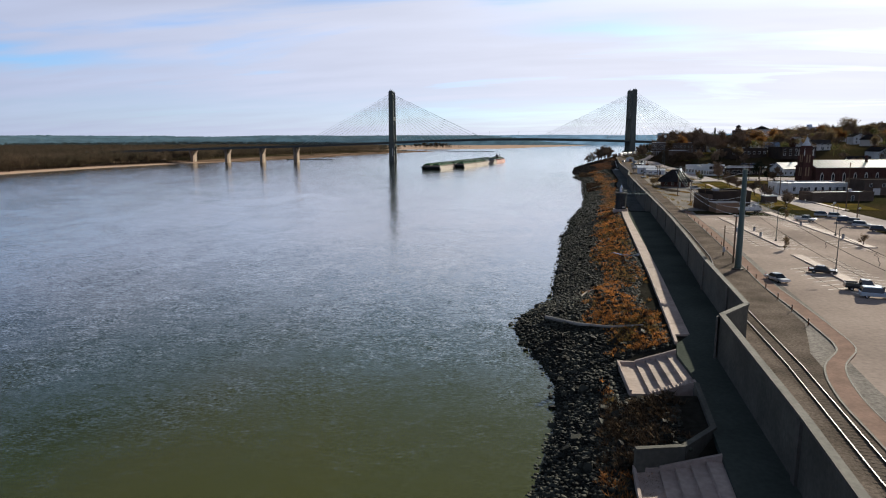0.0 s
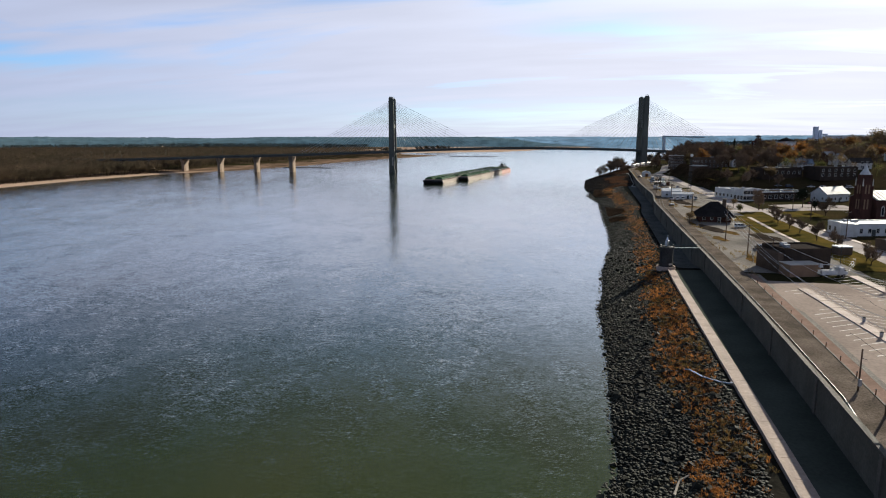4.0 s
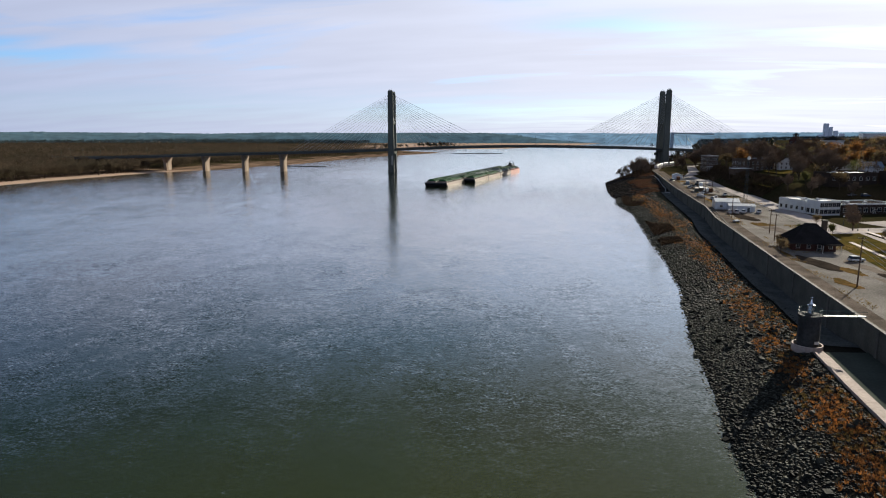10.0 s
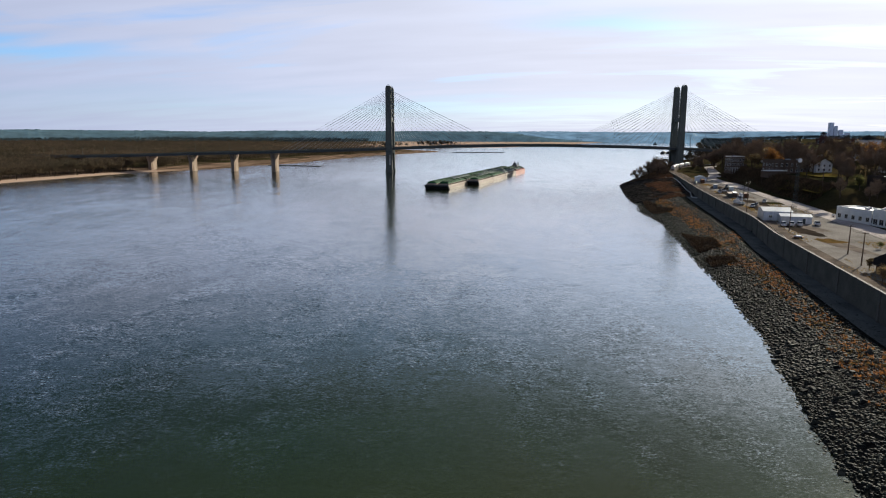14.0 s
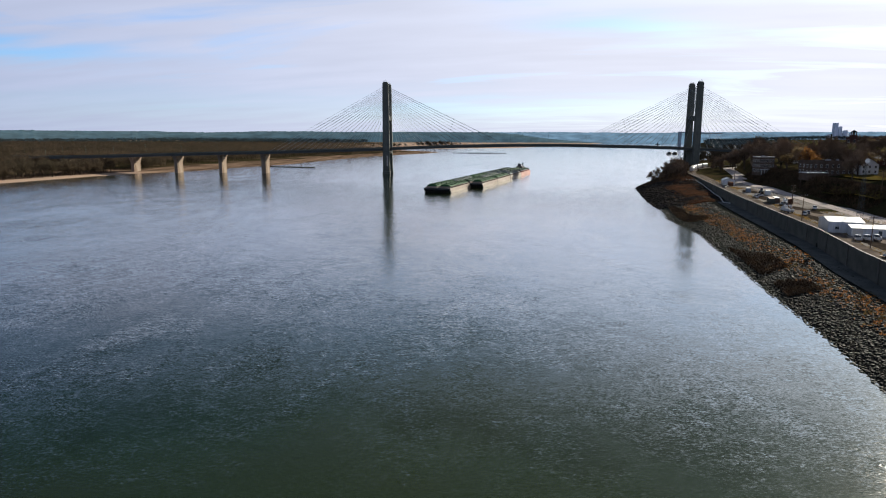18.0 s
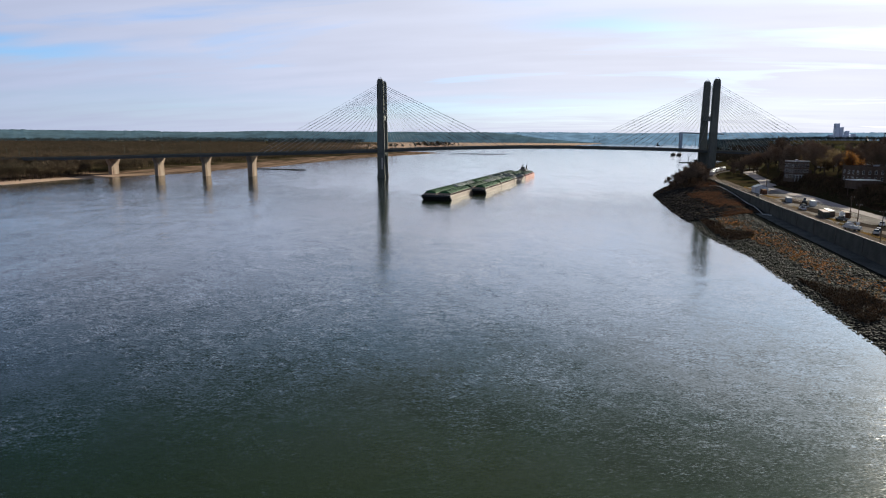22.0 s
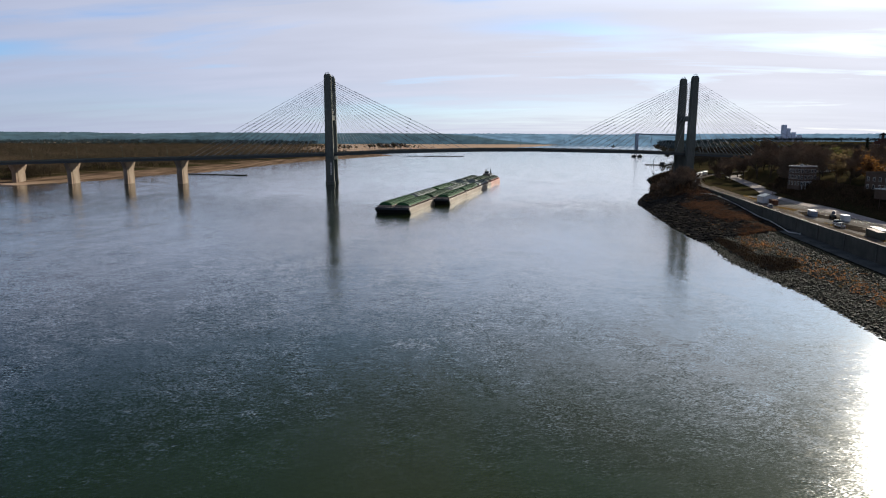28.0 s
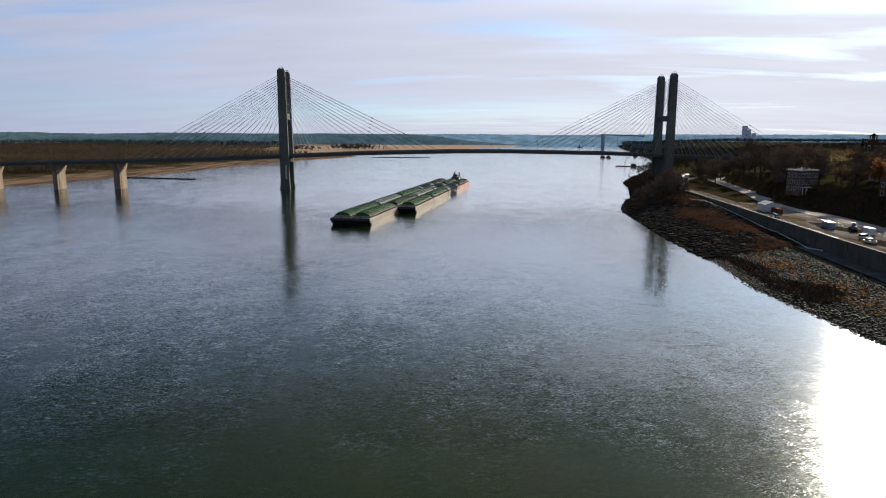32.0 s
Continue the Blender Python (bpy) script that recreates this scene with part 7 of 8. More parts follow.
# ---------------- railway ----------------
def railway():
    t = thing("railway_track", pose(0, 0, 0), "single railway track on brown ballast behind the wall", "railway track", kind="structure")
    pts = [(112, -1030), (133, -935), (142.5, -889), (147.5, -866), (152, -841), (155.5, -822)] + [(wall_x(y) + 4.4, y) for y in range(-800, -200, 8)] + [(285.5, -196), (296, -150), (309, -112), (326, -78), (348, -46), (376, -14), (412, 20), (460, 52)]

    def off(i, w):
        a, b = Vector(pts[max(i - 1, 0)]), Vector(pts[min(i + 1, len(pts) - 1)])
        d = (b - a).normalized()
        return pts[i][0] + d.y * w, pts[i][1] - d.x * w
    for s in (-0.75, 0.75):
        bm = bmesh.new()
        rows = []
        for i in range(len(pts)):
            z = town(*pts[i]) + 0.13
            q, p = off(i, s - 0.045), off(i, s + 0.045)
            rows.append([bm.verts.new((*q, z)), bm.verts.new((*p, z)), bm.verts.new((*p, z + 0.17)), bm.verts.new((*q, z + 0.17))])
        for a, b in zip(rows, rows[1:]):
            for k in range(4):
                bm.faces.new((a[k], a[(k + 1) % 4], b[(k + 1) % 4], b[k]))
        part("rail", bm, M_RAIL, t, "polished steel rail")
    me = boxm(-1.3, -0.12, -0.15, 1.3, 0.12, 0.012)
    first = part("sleeper", me, M_BALLAST, t, "creosoted wooden sleeper")
    y, k = -935.0, 0
    while k < 280:
        x = along(pts, y)
        ob = first if k == 0 else new("sleeper", first.data)
        ob.parent = t
        ob.matrix_local = Matrix.Translation((x, y, town(x, y) + 0.13)) @ pose(0, 0, 0, 0, 0, -11)
        y, k = y + 0.62, k + 1


railway()
strip("ballast_curve", [(285.5, -206), (296, -150), (309, -112), (326, -78), (348, -46), (376, -14), (412, 20), (460, 52)], 3.6, 0.14, M_BALLAST, "ballast of the railway curve")


def hopper_car(x, y, rot, label):
    t = thing("hopper_railcar", pose(x, y, town(x, y) + 0.45, 0, 0, rot), label, "railcar", "parked railcars")
    bm = bmesh.new()
    prism(bm, [(-1.5, 1.1), (1.5, 1.1), (1.55, 3.9), (1.1, 4.4), (-1.1, 4.4), (-1.55, 3.9)], 0, -7.6, 7.6)
    part("body", bm, mat("pale_railcar_paint", (0.55, 0.52, 0.49), (0.42, 0.38, 0.35), rough=0.6, fine=3, var=0.2) if "pale_railcar_paint" not in bpy.data.materials else bpy.data.materials["pale_railcar_paint"], t)
    for k in range(12):
        for s in (-1.6, 1.54):
            part("side_rib", boxm(-7.4 + 1.3 * k, s, 1.1, -7.3 + 1.3 * k, s + 0.06, 3.9), M_ROOF_G, t)
    for k in (-5, -1.7, 1.7, 5):
        bm = bmesh.new()
        prism(bm, [(k - 1.4, 1.1), (k + 1.4, 1.1), (k + 0.4, 0.4), (k - 0.4, 0.4)], 1, -1.2, 1.2)
        part("chute", bm, M_RUST, t)
    part("roof_walk", boxm(-7.5, -0.3, 4.4, 7.5, 0.3, 4.5), M_ROOF_G, t)
    for wx in (-6.4, -4.9, 4.9, 6.4):
        for wy in (-0.75, 0.75):
            part("wheel", rodm((wx, wy - 0.06, 0.45), (wx, wy + 0.06, 0.45), 0.46, 0.46, 12), M_RUST, t)


for x, y, rot in ((304, -127, 66), (315.3, -99, 62), (328, -75, 58), (340.5, -56, 54)):
    hopper_car(x, y, rot, "pale grey covered hopper railcar parked on the curve")


# ---------------- works yard ----------------
def container(x, y, rot, L, word, material, label, roof=None):
    t = thing("shipping_container", pose(x, y, town(x, y) + 0.05, 0, 0, rot), label, "container")
    part("box", boxm(-L / 2, -1.2, 0.1, L / 2, 1.2, 2.6), material, t)
    part("roof", boxm(-L / 2, -1.22, 2.6, L / 2, 1.22, 2.68), roof or material, t)
    n = int(L / 0.6)
    for s in (-1.26, 1.2):
        bm = bmesh.new()
        for k in range(n):
            box(bm, -L / 2 + 0.6 * k + 0.1, s, 0.2, -L / 2 + 0.6 * k + 0.4, s + 0.06, 2.5)
        part("corrugation", bm, material, t)
    for s in (-0.6, 0.6):
        part("door_leaf", boxm(-L / 2 - 0.05, s - 0.58, 0.2, -L / 2, s + 0.58, 2.5), material, t)


M_GREENBOX = mat("dull_green_steel", (0.05, 0.06, 0.045), rough=0.6, fine=3, var=0.3)
for x, y, rot, L, m, lab, roof in ((254.5, -391, 72, 12, M_GREENBOX, "dull green storage container with a pale roof", M_CONC_L), (259, -387, 72, 12, M_BRICK_B, "brown storage container with a white roof", M_WHITE), (263, -393, 72, 9, M_RUST, "rusty open-topped steel container in the yard", None),
                                   (277, -283, 75, 9, M_RUST, "rust-red container with a tan roof beside the shed", M_BRICK_T), (269, -330, 70, 8, M_ROOF_BL, "blue-grey site cabin with grey roof", M_ROOF_G), (273, -347, 75, 5, M_WHITE, "small white box trailer", None)):
    container(x, y, rot, L, "", m, lab, roof)
gable_house("blue_shed", 279, -273, 78, 10, 7.5, 3.4, 1.4, M_METALW, M_ROOF_BL, "pale metal shed with a blue roof", chimney=False, over=0.2, doors=((3, 0.0, (2.6, 2.8), M_TRIM, "garage_door"),), cat="shed")


def loader(x, y, rot):
    t = thing("wheel_loader", pose(x, y, town(x, y) + 0.06, 0, 0, rot), "dark wheel loader standing in the yard", "loader")
    part("body", boxm(-2.2, -0.9, 0.8, 0.6, 0.9, 1.9, bevel=0.1), M_STEEL, t)
    part("cab", boxm(-0.8, -0.7, 1.9, 0.6, 0.7, 3.2, top=(0.1, 0.1)), M_GLASS, t)
    part("cab_roof", boxm(-0.85, -0.75, 3.2, 0.6, 0.75, 3.32), M_STEEL, t)
    for s in (-0.7, 0.7):
        part("lift_arm", rodm((0.4, s, 1.7), (2.8, s, 0.8), 0.14, 0.12), M_STEEL, t)
    bm = bmesh.new()
    prism(bm, [(2.6, 0.2), (3.6, 0.2), (3.4, 0.4), (2.8, 0.5), (2.7, 1.3), (2.5, 1.3)], 1, -1.3, 1.3)
    part("bucket", bm, M_RUST, t)
    for wx in (-1.5, 1.3):
        for wy in (-0.95, 0.95):
            part("wheel", rodm((wx, wy - 0.25, 0.7), (wx, wy + 0.25, 0.7), 0.72, 0.72, 14), M_RUBBER, t)


loader(273.5, -338, 60)
trailer = thing("boat_trailer", pose(220, -540, town(220, -540) + 0.05, 0, 0, 20), "flat rusty trailer loaded with a white tarpaulin", "trailer")
part("bed", boxm(-2.6, -1, 0.55, 2.6, 1, 0.7), M_RUST, trailer)
part("tarpaulin", boxm(-1.6, -0.8, 0.7, 1.2, 0.8, 1.2, top=(0.3, 0.3), bevel=0.1), M_WHITE, trailer)
part("tongue", rodm((2.6, 0, 0.6), (4.0, 0, 0.5), 0.06), M_RUST, trailer)
for wx in (-0.6, 0.3):
    for wy in (-1.05, 1.05):
        part("wheel", rodm((wx, wy - 0.1, 0.33), (wx, wy + 0.1, 0.33), 0.34, 0.34, 10), M_RUBBER, trailer)


def lattice_tower(x, y, h):
    t = thing("lattice_tower", pose(x, y, town(x, y)), "thin grey lattice mast with a white dish", "mast")
    w = 0.9
    for sx in (-1, 1):
        for sy in (-1, 1):
            part("leg", rodm((sx * w, sy * w, -0.3), (sx * w * 0.35, sy * w * 0.35, h), 0.05, 0.04, 4), M_STEEL, t)
    n = 12
    for k in range(n):
        a, b = k / n, (k + 1) / n
        ra, rb = w * (1 - 0.65 * a), w * (1 - 0.65 * b)
        bm = bmesh.new()
        c = [(-1, -1), (1, -1), (1, 1), (-1, 1)]
        for i in range(4):
            p, q = c[i], c[(i + 1) % 4]
            rod(bm, (p[0] * ra, p[1] * ra, h * a), (q[0] * rb, q[1] * rb, h * b), 0.025, n=3)
            rod(bm, (q[0] * ra, q[1] * ra, h * a), (p[0] * rb, p[1] * rb, h * b), 0.025, n=3)
        part("brace", bm, M_STEEL, t)
    bm = bmesh.new()
    rod(bm, (0, -0.6, h - 0.6), (0, -0.9, h - 0.6), 0.2, 1.0, 14)
    part("dish", bm, M_WHITE, t)


lattice_tower(253, -470, 26)


def fence(pts, h, label):
    t = thing("chain_fence", pose(0, 0, 0), label, "fence")
    for (xa, ya), (xb, yb) in zip(pts, pts[1:]):
        n = max(1, int(math.hypot(xb - xa, yb - ya) / 3))
        for k in range(n + 1):
            x, y = xa + (xb - xa) * k / n, ya + (yb - ya) * k / n
            part("post", rodm((x, y, town(x, y) - 0.2), (x, y, town(x, y) + h), 0.045, 0.045, 5), M_ROOF_G, t)
        for f in (0.1, 0.5, 0.98):
            part("rail", rodm((xa, ya, town(xa, ya) + h * f), (xb, yb, town(xb, yb) + h * f), 0.03, 0.03, 4), M_ROOF_G, t)


fence([(194, -700), (203, -678), (212, -676)], 2.0, "grey wire fence on posts by the substation")
fence([(215, -712), (222, -703), (220, -695)], 2.0, "grey wire fence round the transformer yard")
fence([(276, -330), (283, -300), (288, -275)], 1.6, "grey wire fence along the works yard")
fence([(266, -400), (276, -345)], 1.6, "grey wire fence along the street side")

# flag pole and signs
fl = thing("flag_pole", pose(216, -783, town(216, -783) + 0.2), "white flag pole on the traffic island", "flag pole")
part("pole", rodm((0, 0, -0.3), (0, 0, 9), 0.06, 0.04, 8), M_WHITE, fl)
bm = bmesh.new()
for k in range(6):
    box(bm, 0.05, 0.02 * math.sin(k), 7.6 + 0.2 * k, 1.7 - 0.05 * k, 0.05 + 0.02 * math.sin(k), 7.8 + 0.2 * k)
part("flag", bm, M_LEAF_R, fl, "small furled red flag")
for x, y in ((234.5, -700), (229, -779), (255, -575), (246, -612)):
    s = thing("road_sign", pose(x, y, town(x, y), 0, 0, tree_rng.uniform(0, 90)), "plain metal road sign on a thin post", "road sign")
    part("post", rodm((0, 0, -0.2), (0, 0, 2.4), 0.035, 0.035, 6), M_ROOF_G, s)
    part("plate", boxm(-0.35, -0.05, 1.9, 0.35, -0.03, 2.6), M_TRIM, s)

# tar-filled cracks and seams of the parking lot
seam_rng = random.Random(12)
for k in range(16):
    y0 = seam_rng.uniform(-880, -730)
    x0 = wall_x(y0) + seam_rng.uniform(15, 48)
    a = math.radians(seam_rng.choice((80, 78, -12, -10, 82, 60)))
    line = [(x0 + math.cos(a) * 3.5 * j + seam_rng.uniform(-0.35, 0.35), y0 + math.sin(a) * 3.5 * j + seam_rng.uniform(-0.35, 0.35)) for j in range(6)]
    if all(14 < x - wall_x(y) < 54 and -898 < y < -724 for x, y in line):
        strip("tar_seam", line, 0.06, 0.078, M_ROOF_B, "thin black tar seam across the parking lot")
# ---------------- lawns, trees, scrub ----------------
M_DRYGRASS = mat("dry_weedy_ground", (0.15, 0.088, 0.034), (0.075, 0.055, 0.022), rough=0.95, scale=0.3, fine=2.5, var=0.45, bump=0.5, dist=0.1)
M_DIRT = mat("damp_dark_dirt", (0.05, 0.040, 0.032), (0.028, 0.023, 0.019), rough=0.95, scale=0.2, fine=2, var=0.4, bump=0.3)
M_PALEDIRT = mat("pale_dusty_ground", (0.20, 0.168, 0.14), (0.12, 0.10, 0.085), rough=0.95, scale=0.2, fine=2, var=0.3, bump=0.3)


def ground_patch(name, x, y, rx, ry, material, label, dz=0.09, seed=0):
    """A thin uneven-edged patch laid on the ground."""
    bm = bmesh.new()
    mid = bm.verts.new((x, y, town(x, y) + dz + 0.02))
    ring = []
    for k in range(28):
        a = k * math.tau / 28
        r = 0.75 + 0.5 * noise.noise(Vector((math.cos(a) * 1.3 + seed * 3.1, math.sin(a) * 1.3, seed)))
        r += 0.22 * noise.noise(Vector((math.cos(a) * 5 + seed, math.sin(a) * 5, 7)))
        px, py = x + rx * r * math.cos(a), y + ry * r * math.sin(a)
        ring.append(bm.verts.new((px, py, town(px, py) + dz)))
    for k in range(28):
        bm.faces.new((mid, ring[k], ring[(k + 1) % 28]))
    tagged(part(name, bm, material), label, "ground", kind="structure")


for k, (x, y, rx, ry) in enumerate(((202, -655, 3, 7), (197, -697, 4, 9), (207, -676, 3, 6), (212, -640, 3, 8), (224, -588, 7, 8), (205, -612, 3, 8), (229, -545, 5, 8), (237, -470, 4, 12), (243, -440, 3, 10), (253, -405, 3, 12), (200, -708, 7, 4), (222, -522, 3, 12), (274, -300, 4, 14), (284, -250, 4, 16))):
    ground_patch("weed_patch", x, y, rx, ry, M_DRYGRASS, "patch of dry orange-brown weeds on the gravel", 0.10, k)
for k, (x, y, rx, ry) in enumerate(((212, -680, 5, 16), (220, -650, 6, 14), (208, -628, 5, 14), (232, -520, 6, 18), (246, -455, 7, 22), (256, -420, 6, 20), (262, -370, 6, 22), (272, -330, 6, 20), (184, -745, 7, 12), (178, -800, 8, 14), (204, -770, 9, 12), (196, -840, 10, 12))):
    ground_patch("dirt_patch", x, y, rx, ry, M_DIRT if k < 8 else M_ASPH, "dark damp dirt on the yard" if k < 8 else "darker resurfaced patch of the parking lot", 0.085, k + 30)
for k, (x, y, rx, ry) in enumerate(((214, -662, 3, 18), (219, -632, 3, 12), (228, -560, 5, 16), (238, -515, 5, 14), (252, -440, 4, 24), (266, -385, 4, 20), (279, -310, 3.5, 30))):
    ground_patch("dust_patch", x, y, rx, ry, M_PALEDIRT, "pale dusty wheel-worn ground", 0.095, k + 60)
strip("lawn_slope", [(296, -366), (293.5, -385), (292, -405), (288, -430)], 3.5, 0.25, M_GRASS, "green grass slope above the street")
strip("lawn_upper", [(331, -362), (334, -330), (346, -308), (362, -294)], 9.0, 0.2, M_GRASS, "sunny yellow lawn on the hill")
strip("lawn_strip", [(224, -712), (229.5, -680), (236, -640), (243, -600), (250, -566)], 6.2, 0.13, M_GRASS, "tired yellow-green lawn beside the street")
strip("lawn_depot", [(226, -640), (232, -615), (238, -585)], 4.5, 0.11, M_GRASS, "tired lawn with bushes near the depot")
strip("lawn_east", [(247, -712), (252, -690)], 7.0, 0.13, M_GRASS, "sunny lawn across the street")
strip("lawn_hill", [(268, -590), (272, -560)], 9.0, 0.12, M_GRASS, "grassy corner by the church")
strip("pavement_street", [(242.5, -712), (248, -660), (257, -590), (262, -560)], 0.9, 0.19, M_CONC_L, "pale concrete pavement along the street", thick=0.15)
strip("pavement_lawn", [(222, -690), (230, -640), (240, -590)], 0.8, 0.2, M_CONC_L, "pale concrete footpath across the lawn", thick=0.15)
strip("church_yard", [(275, -545), (292, -540), (312, -545)], 8, 0.13, M_ROAD, "pale concrete church yard")
for key, x, y, s in (("magnolia", 286, -548, 1.15), ("magnolia", 281, -570, 0.62), ("bare", 257, -562, 0.85), ("green", 243, -573, 0.45), ("brown", 250, -548, 0.42),
                     ("bare", 231, -676, 0.57), ("bare", 235, -658, 0.60), ("bare", 229, -697, 0.55), ("bare", 238, -640, 0.55), ("bare", 240, -628, 0.55), ("bare", 243, -612, 0.50), ("bare", 226, -704, 0.50), ("bare", 247, -600, 0.55),
                     ("bare", 278, -585, 0.8), ("bare", 322, -575, 0.9), ("brown", 212, -595, 0.35), ("brown", 205, -612, 0.4), ("orange", 227, -600, 0.25), ("green", 237, -560, 0.25), ("bare", 300, -455, 0.9), ("bare", 310, -470, 0.8),
                     ("bare", 292, -462, 0.8), ("bare", 286, -448, 0.8), ("green", 300, -440, 0.8), ("brown", 311, -455, 0.8), ("conifer", 399.3, -178.5, 1.5), ("orange", 330, -283, 1.55), ("brown", 324, -262, 1.1), ("bare", 335, -258, 1.2),
                     ("red", 430, -300, 1.2), ("orange", 380, -330, 1.3), ("orange", 392, -345, 1.3), ("orange", 366, -372, 1.2), ("orange", 408, -300, 1.3), ("orange", 350, -385, 1.0), ("orange", 418, -395, 1.2), ("brown", 372, -392, 1.1), ("red", 440, -480, 1.1)):
    plant(key, x, y, s)
for x, y, s in ((355, -119, 2.0), (349, -149, 1.9), (343, -176, 1.8), (362, -182, 1.9), (376, -35, 1.7), (357, -94, 1.8), (372, -105, 1.9), (388, -120, 1.8), (372, -150, 1.8), (366, -66, 1.6), (385, -70, 1.9), (338, -196, 1.6),
                (352, -206, 1.7), (330, -200, 1.3), (340, -100, 0.75), (336, -92, 0.6), (331, -106, 0.6), (345, -88, 0.8), (400, -90, 1.9), (338, -225, 1.7), (334, -330, 1.7), (322, -345, 1.5), (340, -352, 1.8), (329, -372, 1.6), (318, -388, 1.4),
                (335, -395, 1.7), (312, -408, 1.3), (328, -415, 1.5), (336, -300, 1.6), (345, -285, 1.8), (340, -268, 1.7), (352, -250, 1.8)):
    plant("bare", x, y, s, label="tall bare tree on the bluff above the street" if s > 1 else "")
tr = random.Random(31)
CLEAR = ((326, -308), (317, -241), (346, -316), (322, -440), (352, -452), (303, -503), (320, -512), (430, -228), (318, -593), (300, -593), (335, -590), (287, -597), (309, -327), (273, -497), (290, -648), (266, -640), (258, -677))
for _ in range(120):
    y = tr.uniform(-700, -120)
    d = tr.uniform(34, 330) if y > -450 else tr.uniform(85, 330)
    x = along(MAIN, y) + d
    if any(abs(x - hx) < 13 and abs(y - hy) < 13 for hx, hy in CLEAR):
        continue
    plant(tr.choice(("bare", "bare", "bare", "bare", "bare", "brown", "brown", "brown", "orange", "green", "green")), x, y, tr.uniform(1.1, 1.65) if y > -330 else tr.uniform(0.85, 1.2) if y > -430 else tr.uniform(0.65, 0.95))
for _ in range(60):
    y = tr.uniform(-190, 130)
    x = wall_x(y) + tr.uniform(18, 240)
    if abs(x - along(MAIN, y)) < 8 or (y > -120 and abs(y - 13) < 20 and x < 520):
        continue
    plant(tr.choice(("bare", "bare", "bare", "brown")), x, y, tr.uniform(1.0, 1.5))
for x, y, s in ((266, -176, 1.3), (272, -168, 1.5), (278, -160, 1.4), (260, -172, 1.0), (270, -160, 1.3), (274, -178, 1.2), (280, -170, 1.3), (256, -166, 0.9), (284, -152, 1.1), (276, -188, 0.9), (287, -140, 0.5), (300, -110, 0.45), (310, -75, 0.5), (325, -50, 0.5), (318, -30, 0.55), (335, -20, 0.6), (296, -125, 0.4), (340, 20, 0.5), (352, 45, 0.6), (368, 80, 0.6)):
    plant("bare", x, y, s, z=land_z(x, y), label="bare grey-brown shrub by the river bank")
far_trees = []
for _ in range(4000):
    y = tr.uniform(-600, 900)
    x = along(MAIN, min(y, 150)) + tr.uniform(240, 900) if y < 150 else along(SHORE, y) + tr.uniform(25, 700)
    far_trees.append((x, y, town(x, y) - 0.3, tr.uniform(8, 13) if y < 0 else tr.uniform(11, 18)))
far_forest("woods_town", far_trees, M_FAR, "bare brown trees covering the town hill", 60, 21, 0.012)
bankside = []
for _ in range(420):
    y = tr.uniform(60, 900)
    x = along(SHORE, y) + tr.uniform(8, 75)
    bankside.append((x, y, land_z(x, y) - 0.3, tr.uniform(7, 15)))
far_forest("woods_bankside", bankside, M_FAR, "bare brown trees along the bank beyond the bridge", 90, 22, 0.009)
west = [(along(SHORE, y) + 30 + 1500 * tr.random() ** 1.5, y, 5, tr.uniform(13, 22)) for y in [tr.uniform(700, 3800) for _ in range(5000)]]
far_forest("woods_west", west, M_FAR_HAZE, "woods along the far west bank, paled for haze", 18, 6)
hill = ([], [], [])
for _ in range(1700):
    y = tr.uniform(-690, -40)
    x = along(MAIN, y) + (tr.uniform(45, 420) if y > -430 else tr.uniform(100, 420))
    if any(abs(x - hx) < 14 and abs(y - hy) < 14 for hx, hy in CLEAR):
        continue
    hill[tr.choice((0, 0, 0, 0, 1, 1, 2))].append((x, y, town(x, y) - 0.2, tr.uniform(11, 17) if y > -300 else tr.uniform(9, 14) if y > -430 else tr.uniform(7.5, 12)))
for spots, m, word in zip(hill, (M_TWIG, M_LEAF_B, M_LEAF_G), ("bare brown", "dull brown", "olive green")):
    far_forest("woods_hill", spots, m, word + " trees between the houses of the town hill", 130, 30 + len(spots), 0.008)
srng = np.random.default_rng(77)
scrub, scrub2 = [], []
for _ in range(3800):
    y = srng.uniform(-430, -170)
    x = along(MAIN, y) + srng.uniform(6.5, 24)
    scrub.append((x, y, town(x, y)))
for _ in range(2600):
    y = srng.uniform(-190, 140)
    x = along(SHORE, y) + srng.uniform(3, 46)
    if abs(x - along([(285.5, -206), (296, -150), (309, -112), (326, -78), (348, -46), (376, -14), (412, 20)], y)) < 5:
        continue
    scrub2.append((x, y, land_z(x, y)))
weeds = []
for _ in range(2600):
    y = srng.uniform(-720, -200)
    x = wall_x(y) + (srng.uniform(9.2, 12.5) if srng.random() < 0.6 else srng.uniform(0.8, 2.2))
    if noise.noise(Vector((x * 0.15, y * 0.06, 4))) > 0.0:
        weeds.append((x, y, town(x, y) + 0.05))
for x0, y0, x1, y1 in ((196, -705, 203, -680), (206, -612, 222, -590), (226, -606, 236, -596), (236, -560, 246, -548), (258, -470, 266, -430)):
    weeds += [(x, y, town(x, y) + 0.05) for x, y in [(srng.uniform(x0, x1), srng.uniform(y0, y1)) for _ in range(160)]]
tufts("weeds", weeds, 0.55, srng, M_BRUSH_Y, 9, 0.9, "dry straw-coloured weeds along the railway and wall")
tufts("scrub_bluff", scrub, 1.7, srng, M_BRUSH_D, 12, 0.6, "dark scrub on the steep bluff above the street")
tufts("scrub_bank", scrub2, 1.8, srng, M_BRUSH_D, 12, 0.6, "dark scrub on the bank under the bridge")
for made in TREE_KINDS.values():
    for t in made:
        if not t.get("used"):
            for o in (*t.children_recursive, t):
                bpy.data.objects.remove(o)
        else:
            del t["used"]

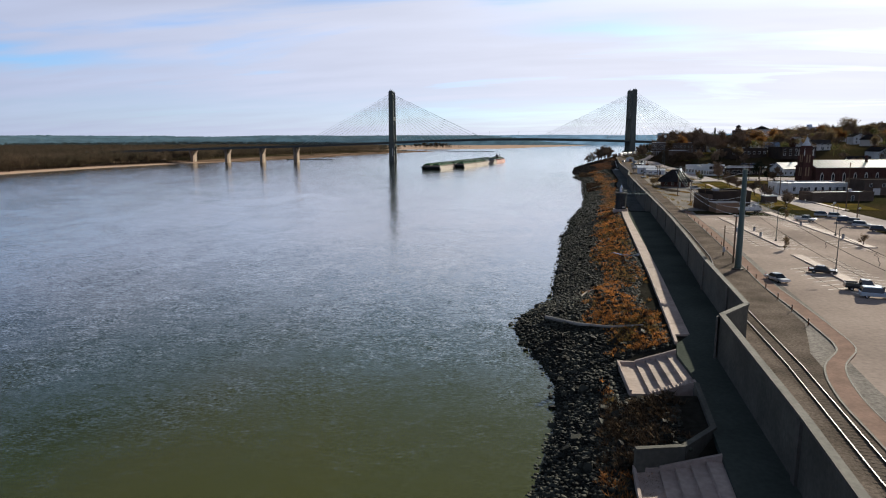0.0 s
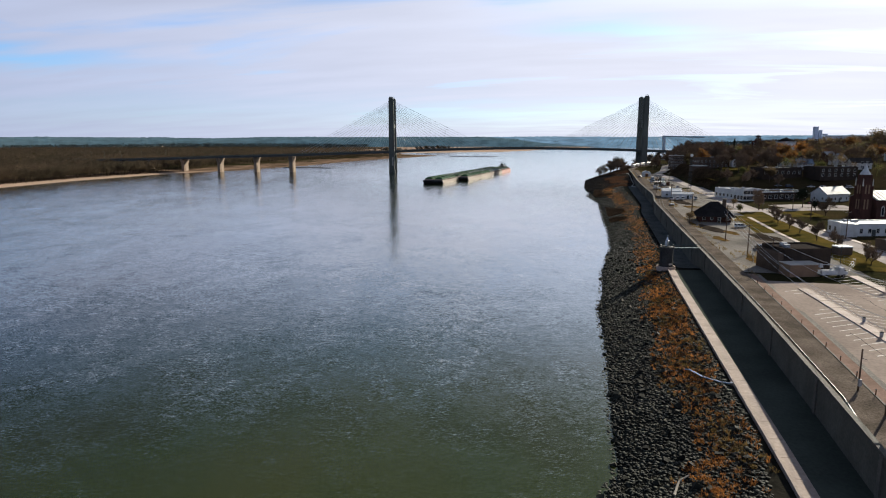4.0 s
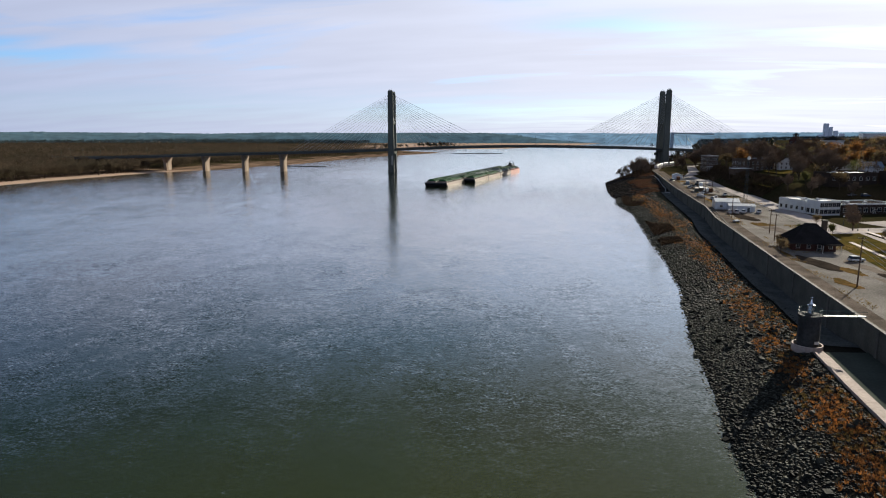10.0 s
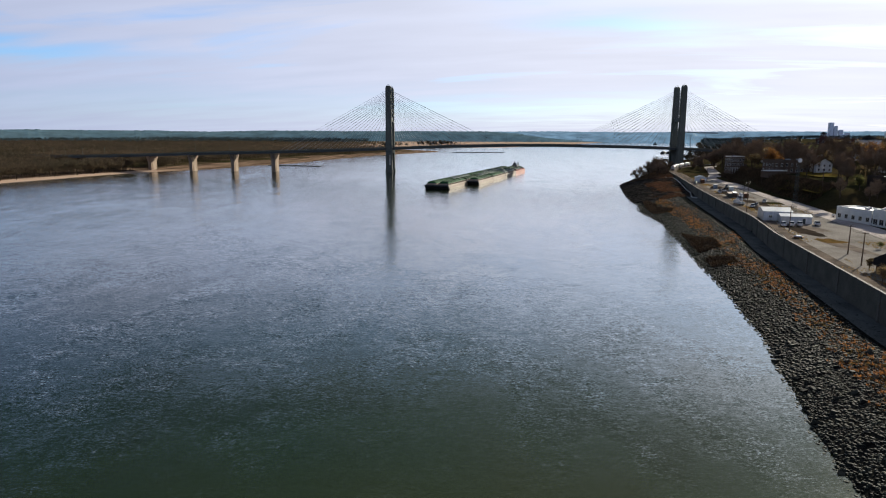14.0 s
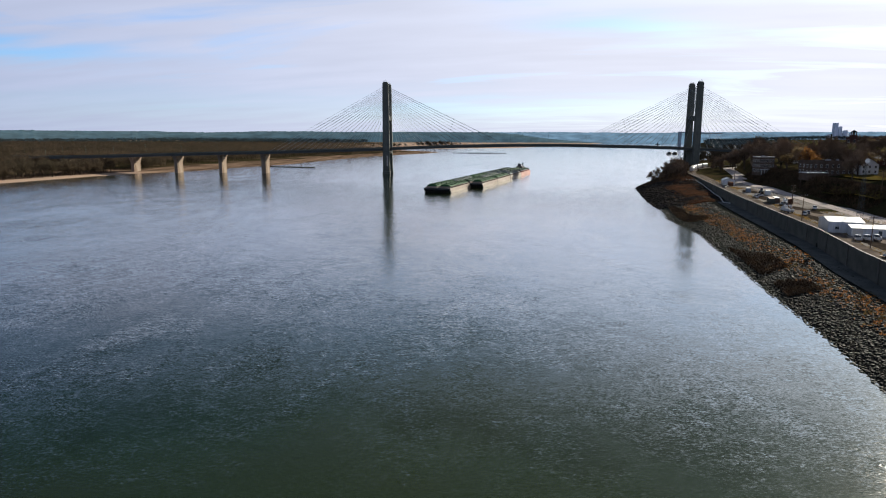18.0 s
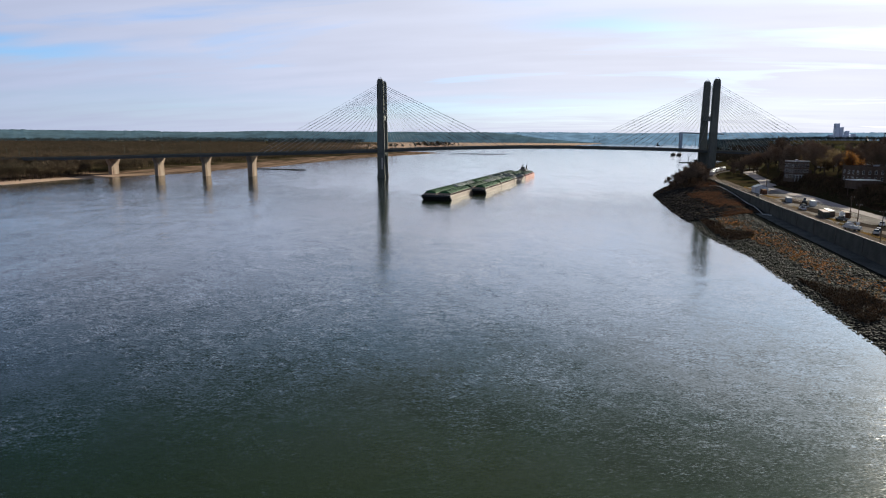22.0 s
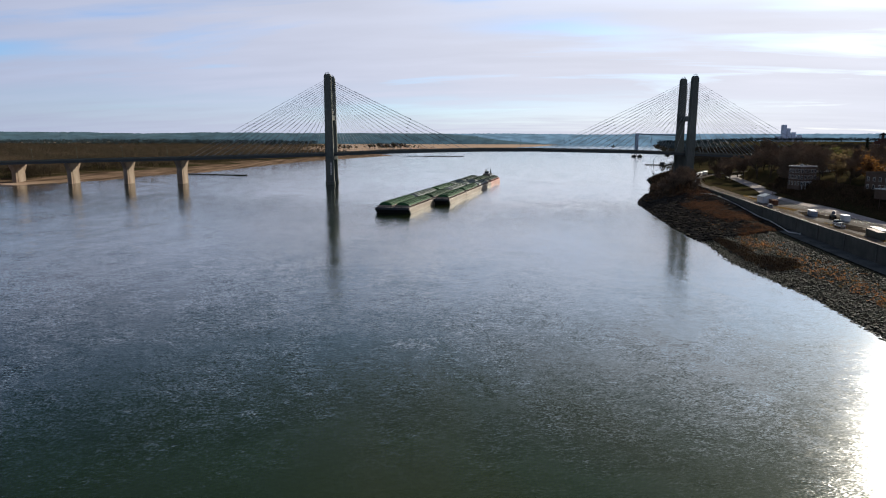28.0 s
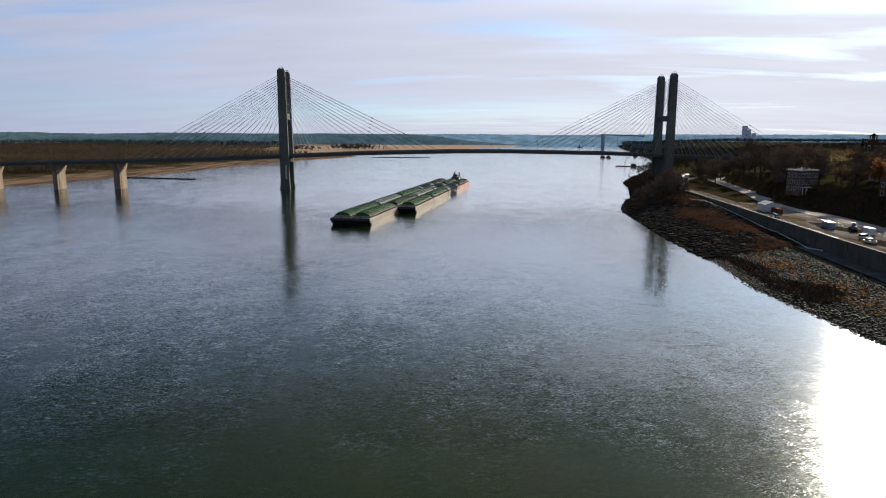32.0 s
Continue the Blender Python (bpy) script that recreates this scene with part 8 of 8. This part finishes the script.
# ---------------- far river things ----------------
def moored_barge(x, y, rot, label):
    t = thing("moored_barge", pose(x, y, 0, 0, 0, rot), label, "barge", "moored barges")
    bm = bmesh.new()
    prism(bm, [(0, 2.6), (0.4, 3.4), (58, 3.4), (58, -1), (6, -1)], 0, 0, 10.7)
    part("hull", bm, M_HULL_D, t)
    part("cargo_cover", boxm(1.2, 5, 3.4, 9.5, 56, 5.4, top=(2.2, 0.6)), M_COV_B, t)
    part("coaming", boxm(1.0, 4.6, 3.4, 9.7, 56.4, 4.0), M_HULL_D, t)


moored_barge(592, 900, -20, "dark moored barge near the far bank")
moored_barge(605, 896, -20, "dark moored barge near the far bank")
moored_barge(712, 1000, -24, "dark moored barge far downstream")
dock = thing("work_dock", pose(486, 446, 0, 0, 0, -30), "dark floating work dock with a small crane", "dock")
part("pontoon", boxm(-20, -5, -0.6, 20, 5, 1.2), M_HULL_D, dock)
part("cabin", boxm(4, -3, 1.2, 12, 3, 5.0), M_HULL_D, dock)
part("crane_mast", rodm((-6, 0, 1.2), (-6, 0, 9), 0.5, 0.4, 8), M_STEEL, dock)
part("crane_jib", rodm((-6, 0, 9), (3, 0, 20), 0.3, 0.15, 6), M_STEEL, dock)
part("gangway", boxm(20, -1, 0.8, 38, 1, 1.1), M_STEEL, dock)
buoy = thing("channel_boat", pose(1085, 2680, 0), "small dark work boat far downstream", "boat")
part("hull", boxm(-6, -14, -0.5, 6, 14, 3.5, top=(-0.8, -1.0)), M_HULL_D, buoy)
part("wheelhouse", boxm(-3, -4, 3.5, 3, 4, 11, top=(0.6, 0.6)), M_STEEL, buoy)
part("mast", rodm((0, 0, 11), (0, 0, 18), 0.5, 0.3), M_STEEL, buoy)
plant_ = thing("cement_plant", pose(2205, 3037, 20), "pale blue-grey cement plant silos in the distance", "plant")
# silo colour lightened and blued to carry the haze
M_PLANT = mat("hazy_plant_concrete", (0.62, 0.68, 0.78), rough=0.9, scale=0.02, fine=0.1, var=0.15, bump=0)
for x0, y0, w, h in ((-20, 0, 22, 104), (6, 2, 20, 84), (32, 0, 26, 62), (-48, 4, 24, 40), (66, 0, 30, 46)):
    part("silo", boxm(x0, y0, -20, x0 + w, y0 + 24, h, bevel=1.2), M_PLANT, plant_)
# haze painted into the dock steel's base colour as well
M_PLANT_D = mat("hazy_dock_steel", (0.34, 0.40, 0.46), rough=0.9, scale=0.02, fine=0.1, var=0.15, bump=0)
conv = thing("dock_conveyor", pose(1010, 2100, 0), "far dock tower with a long conveyor", "conveyor")
part("tower", boxm(-6, -6, -2, 6, 6, 66), M_PLANT_D, conv)
part("gallery", rodm((0, 0, 63), (190, 20, 58), 3.0, 3.0, 6), M_PLANT_D, conv)
for u in (0.35, 0.7):
    part("trestle", rodm((190 * u, 20 * u, -2), (190 * u, 20 * u, 62 - 5 * u), 0.9, 0.8, 6), M_PLANT_D, conv)
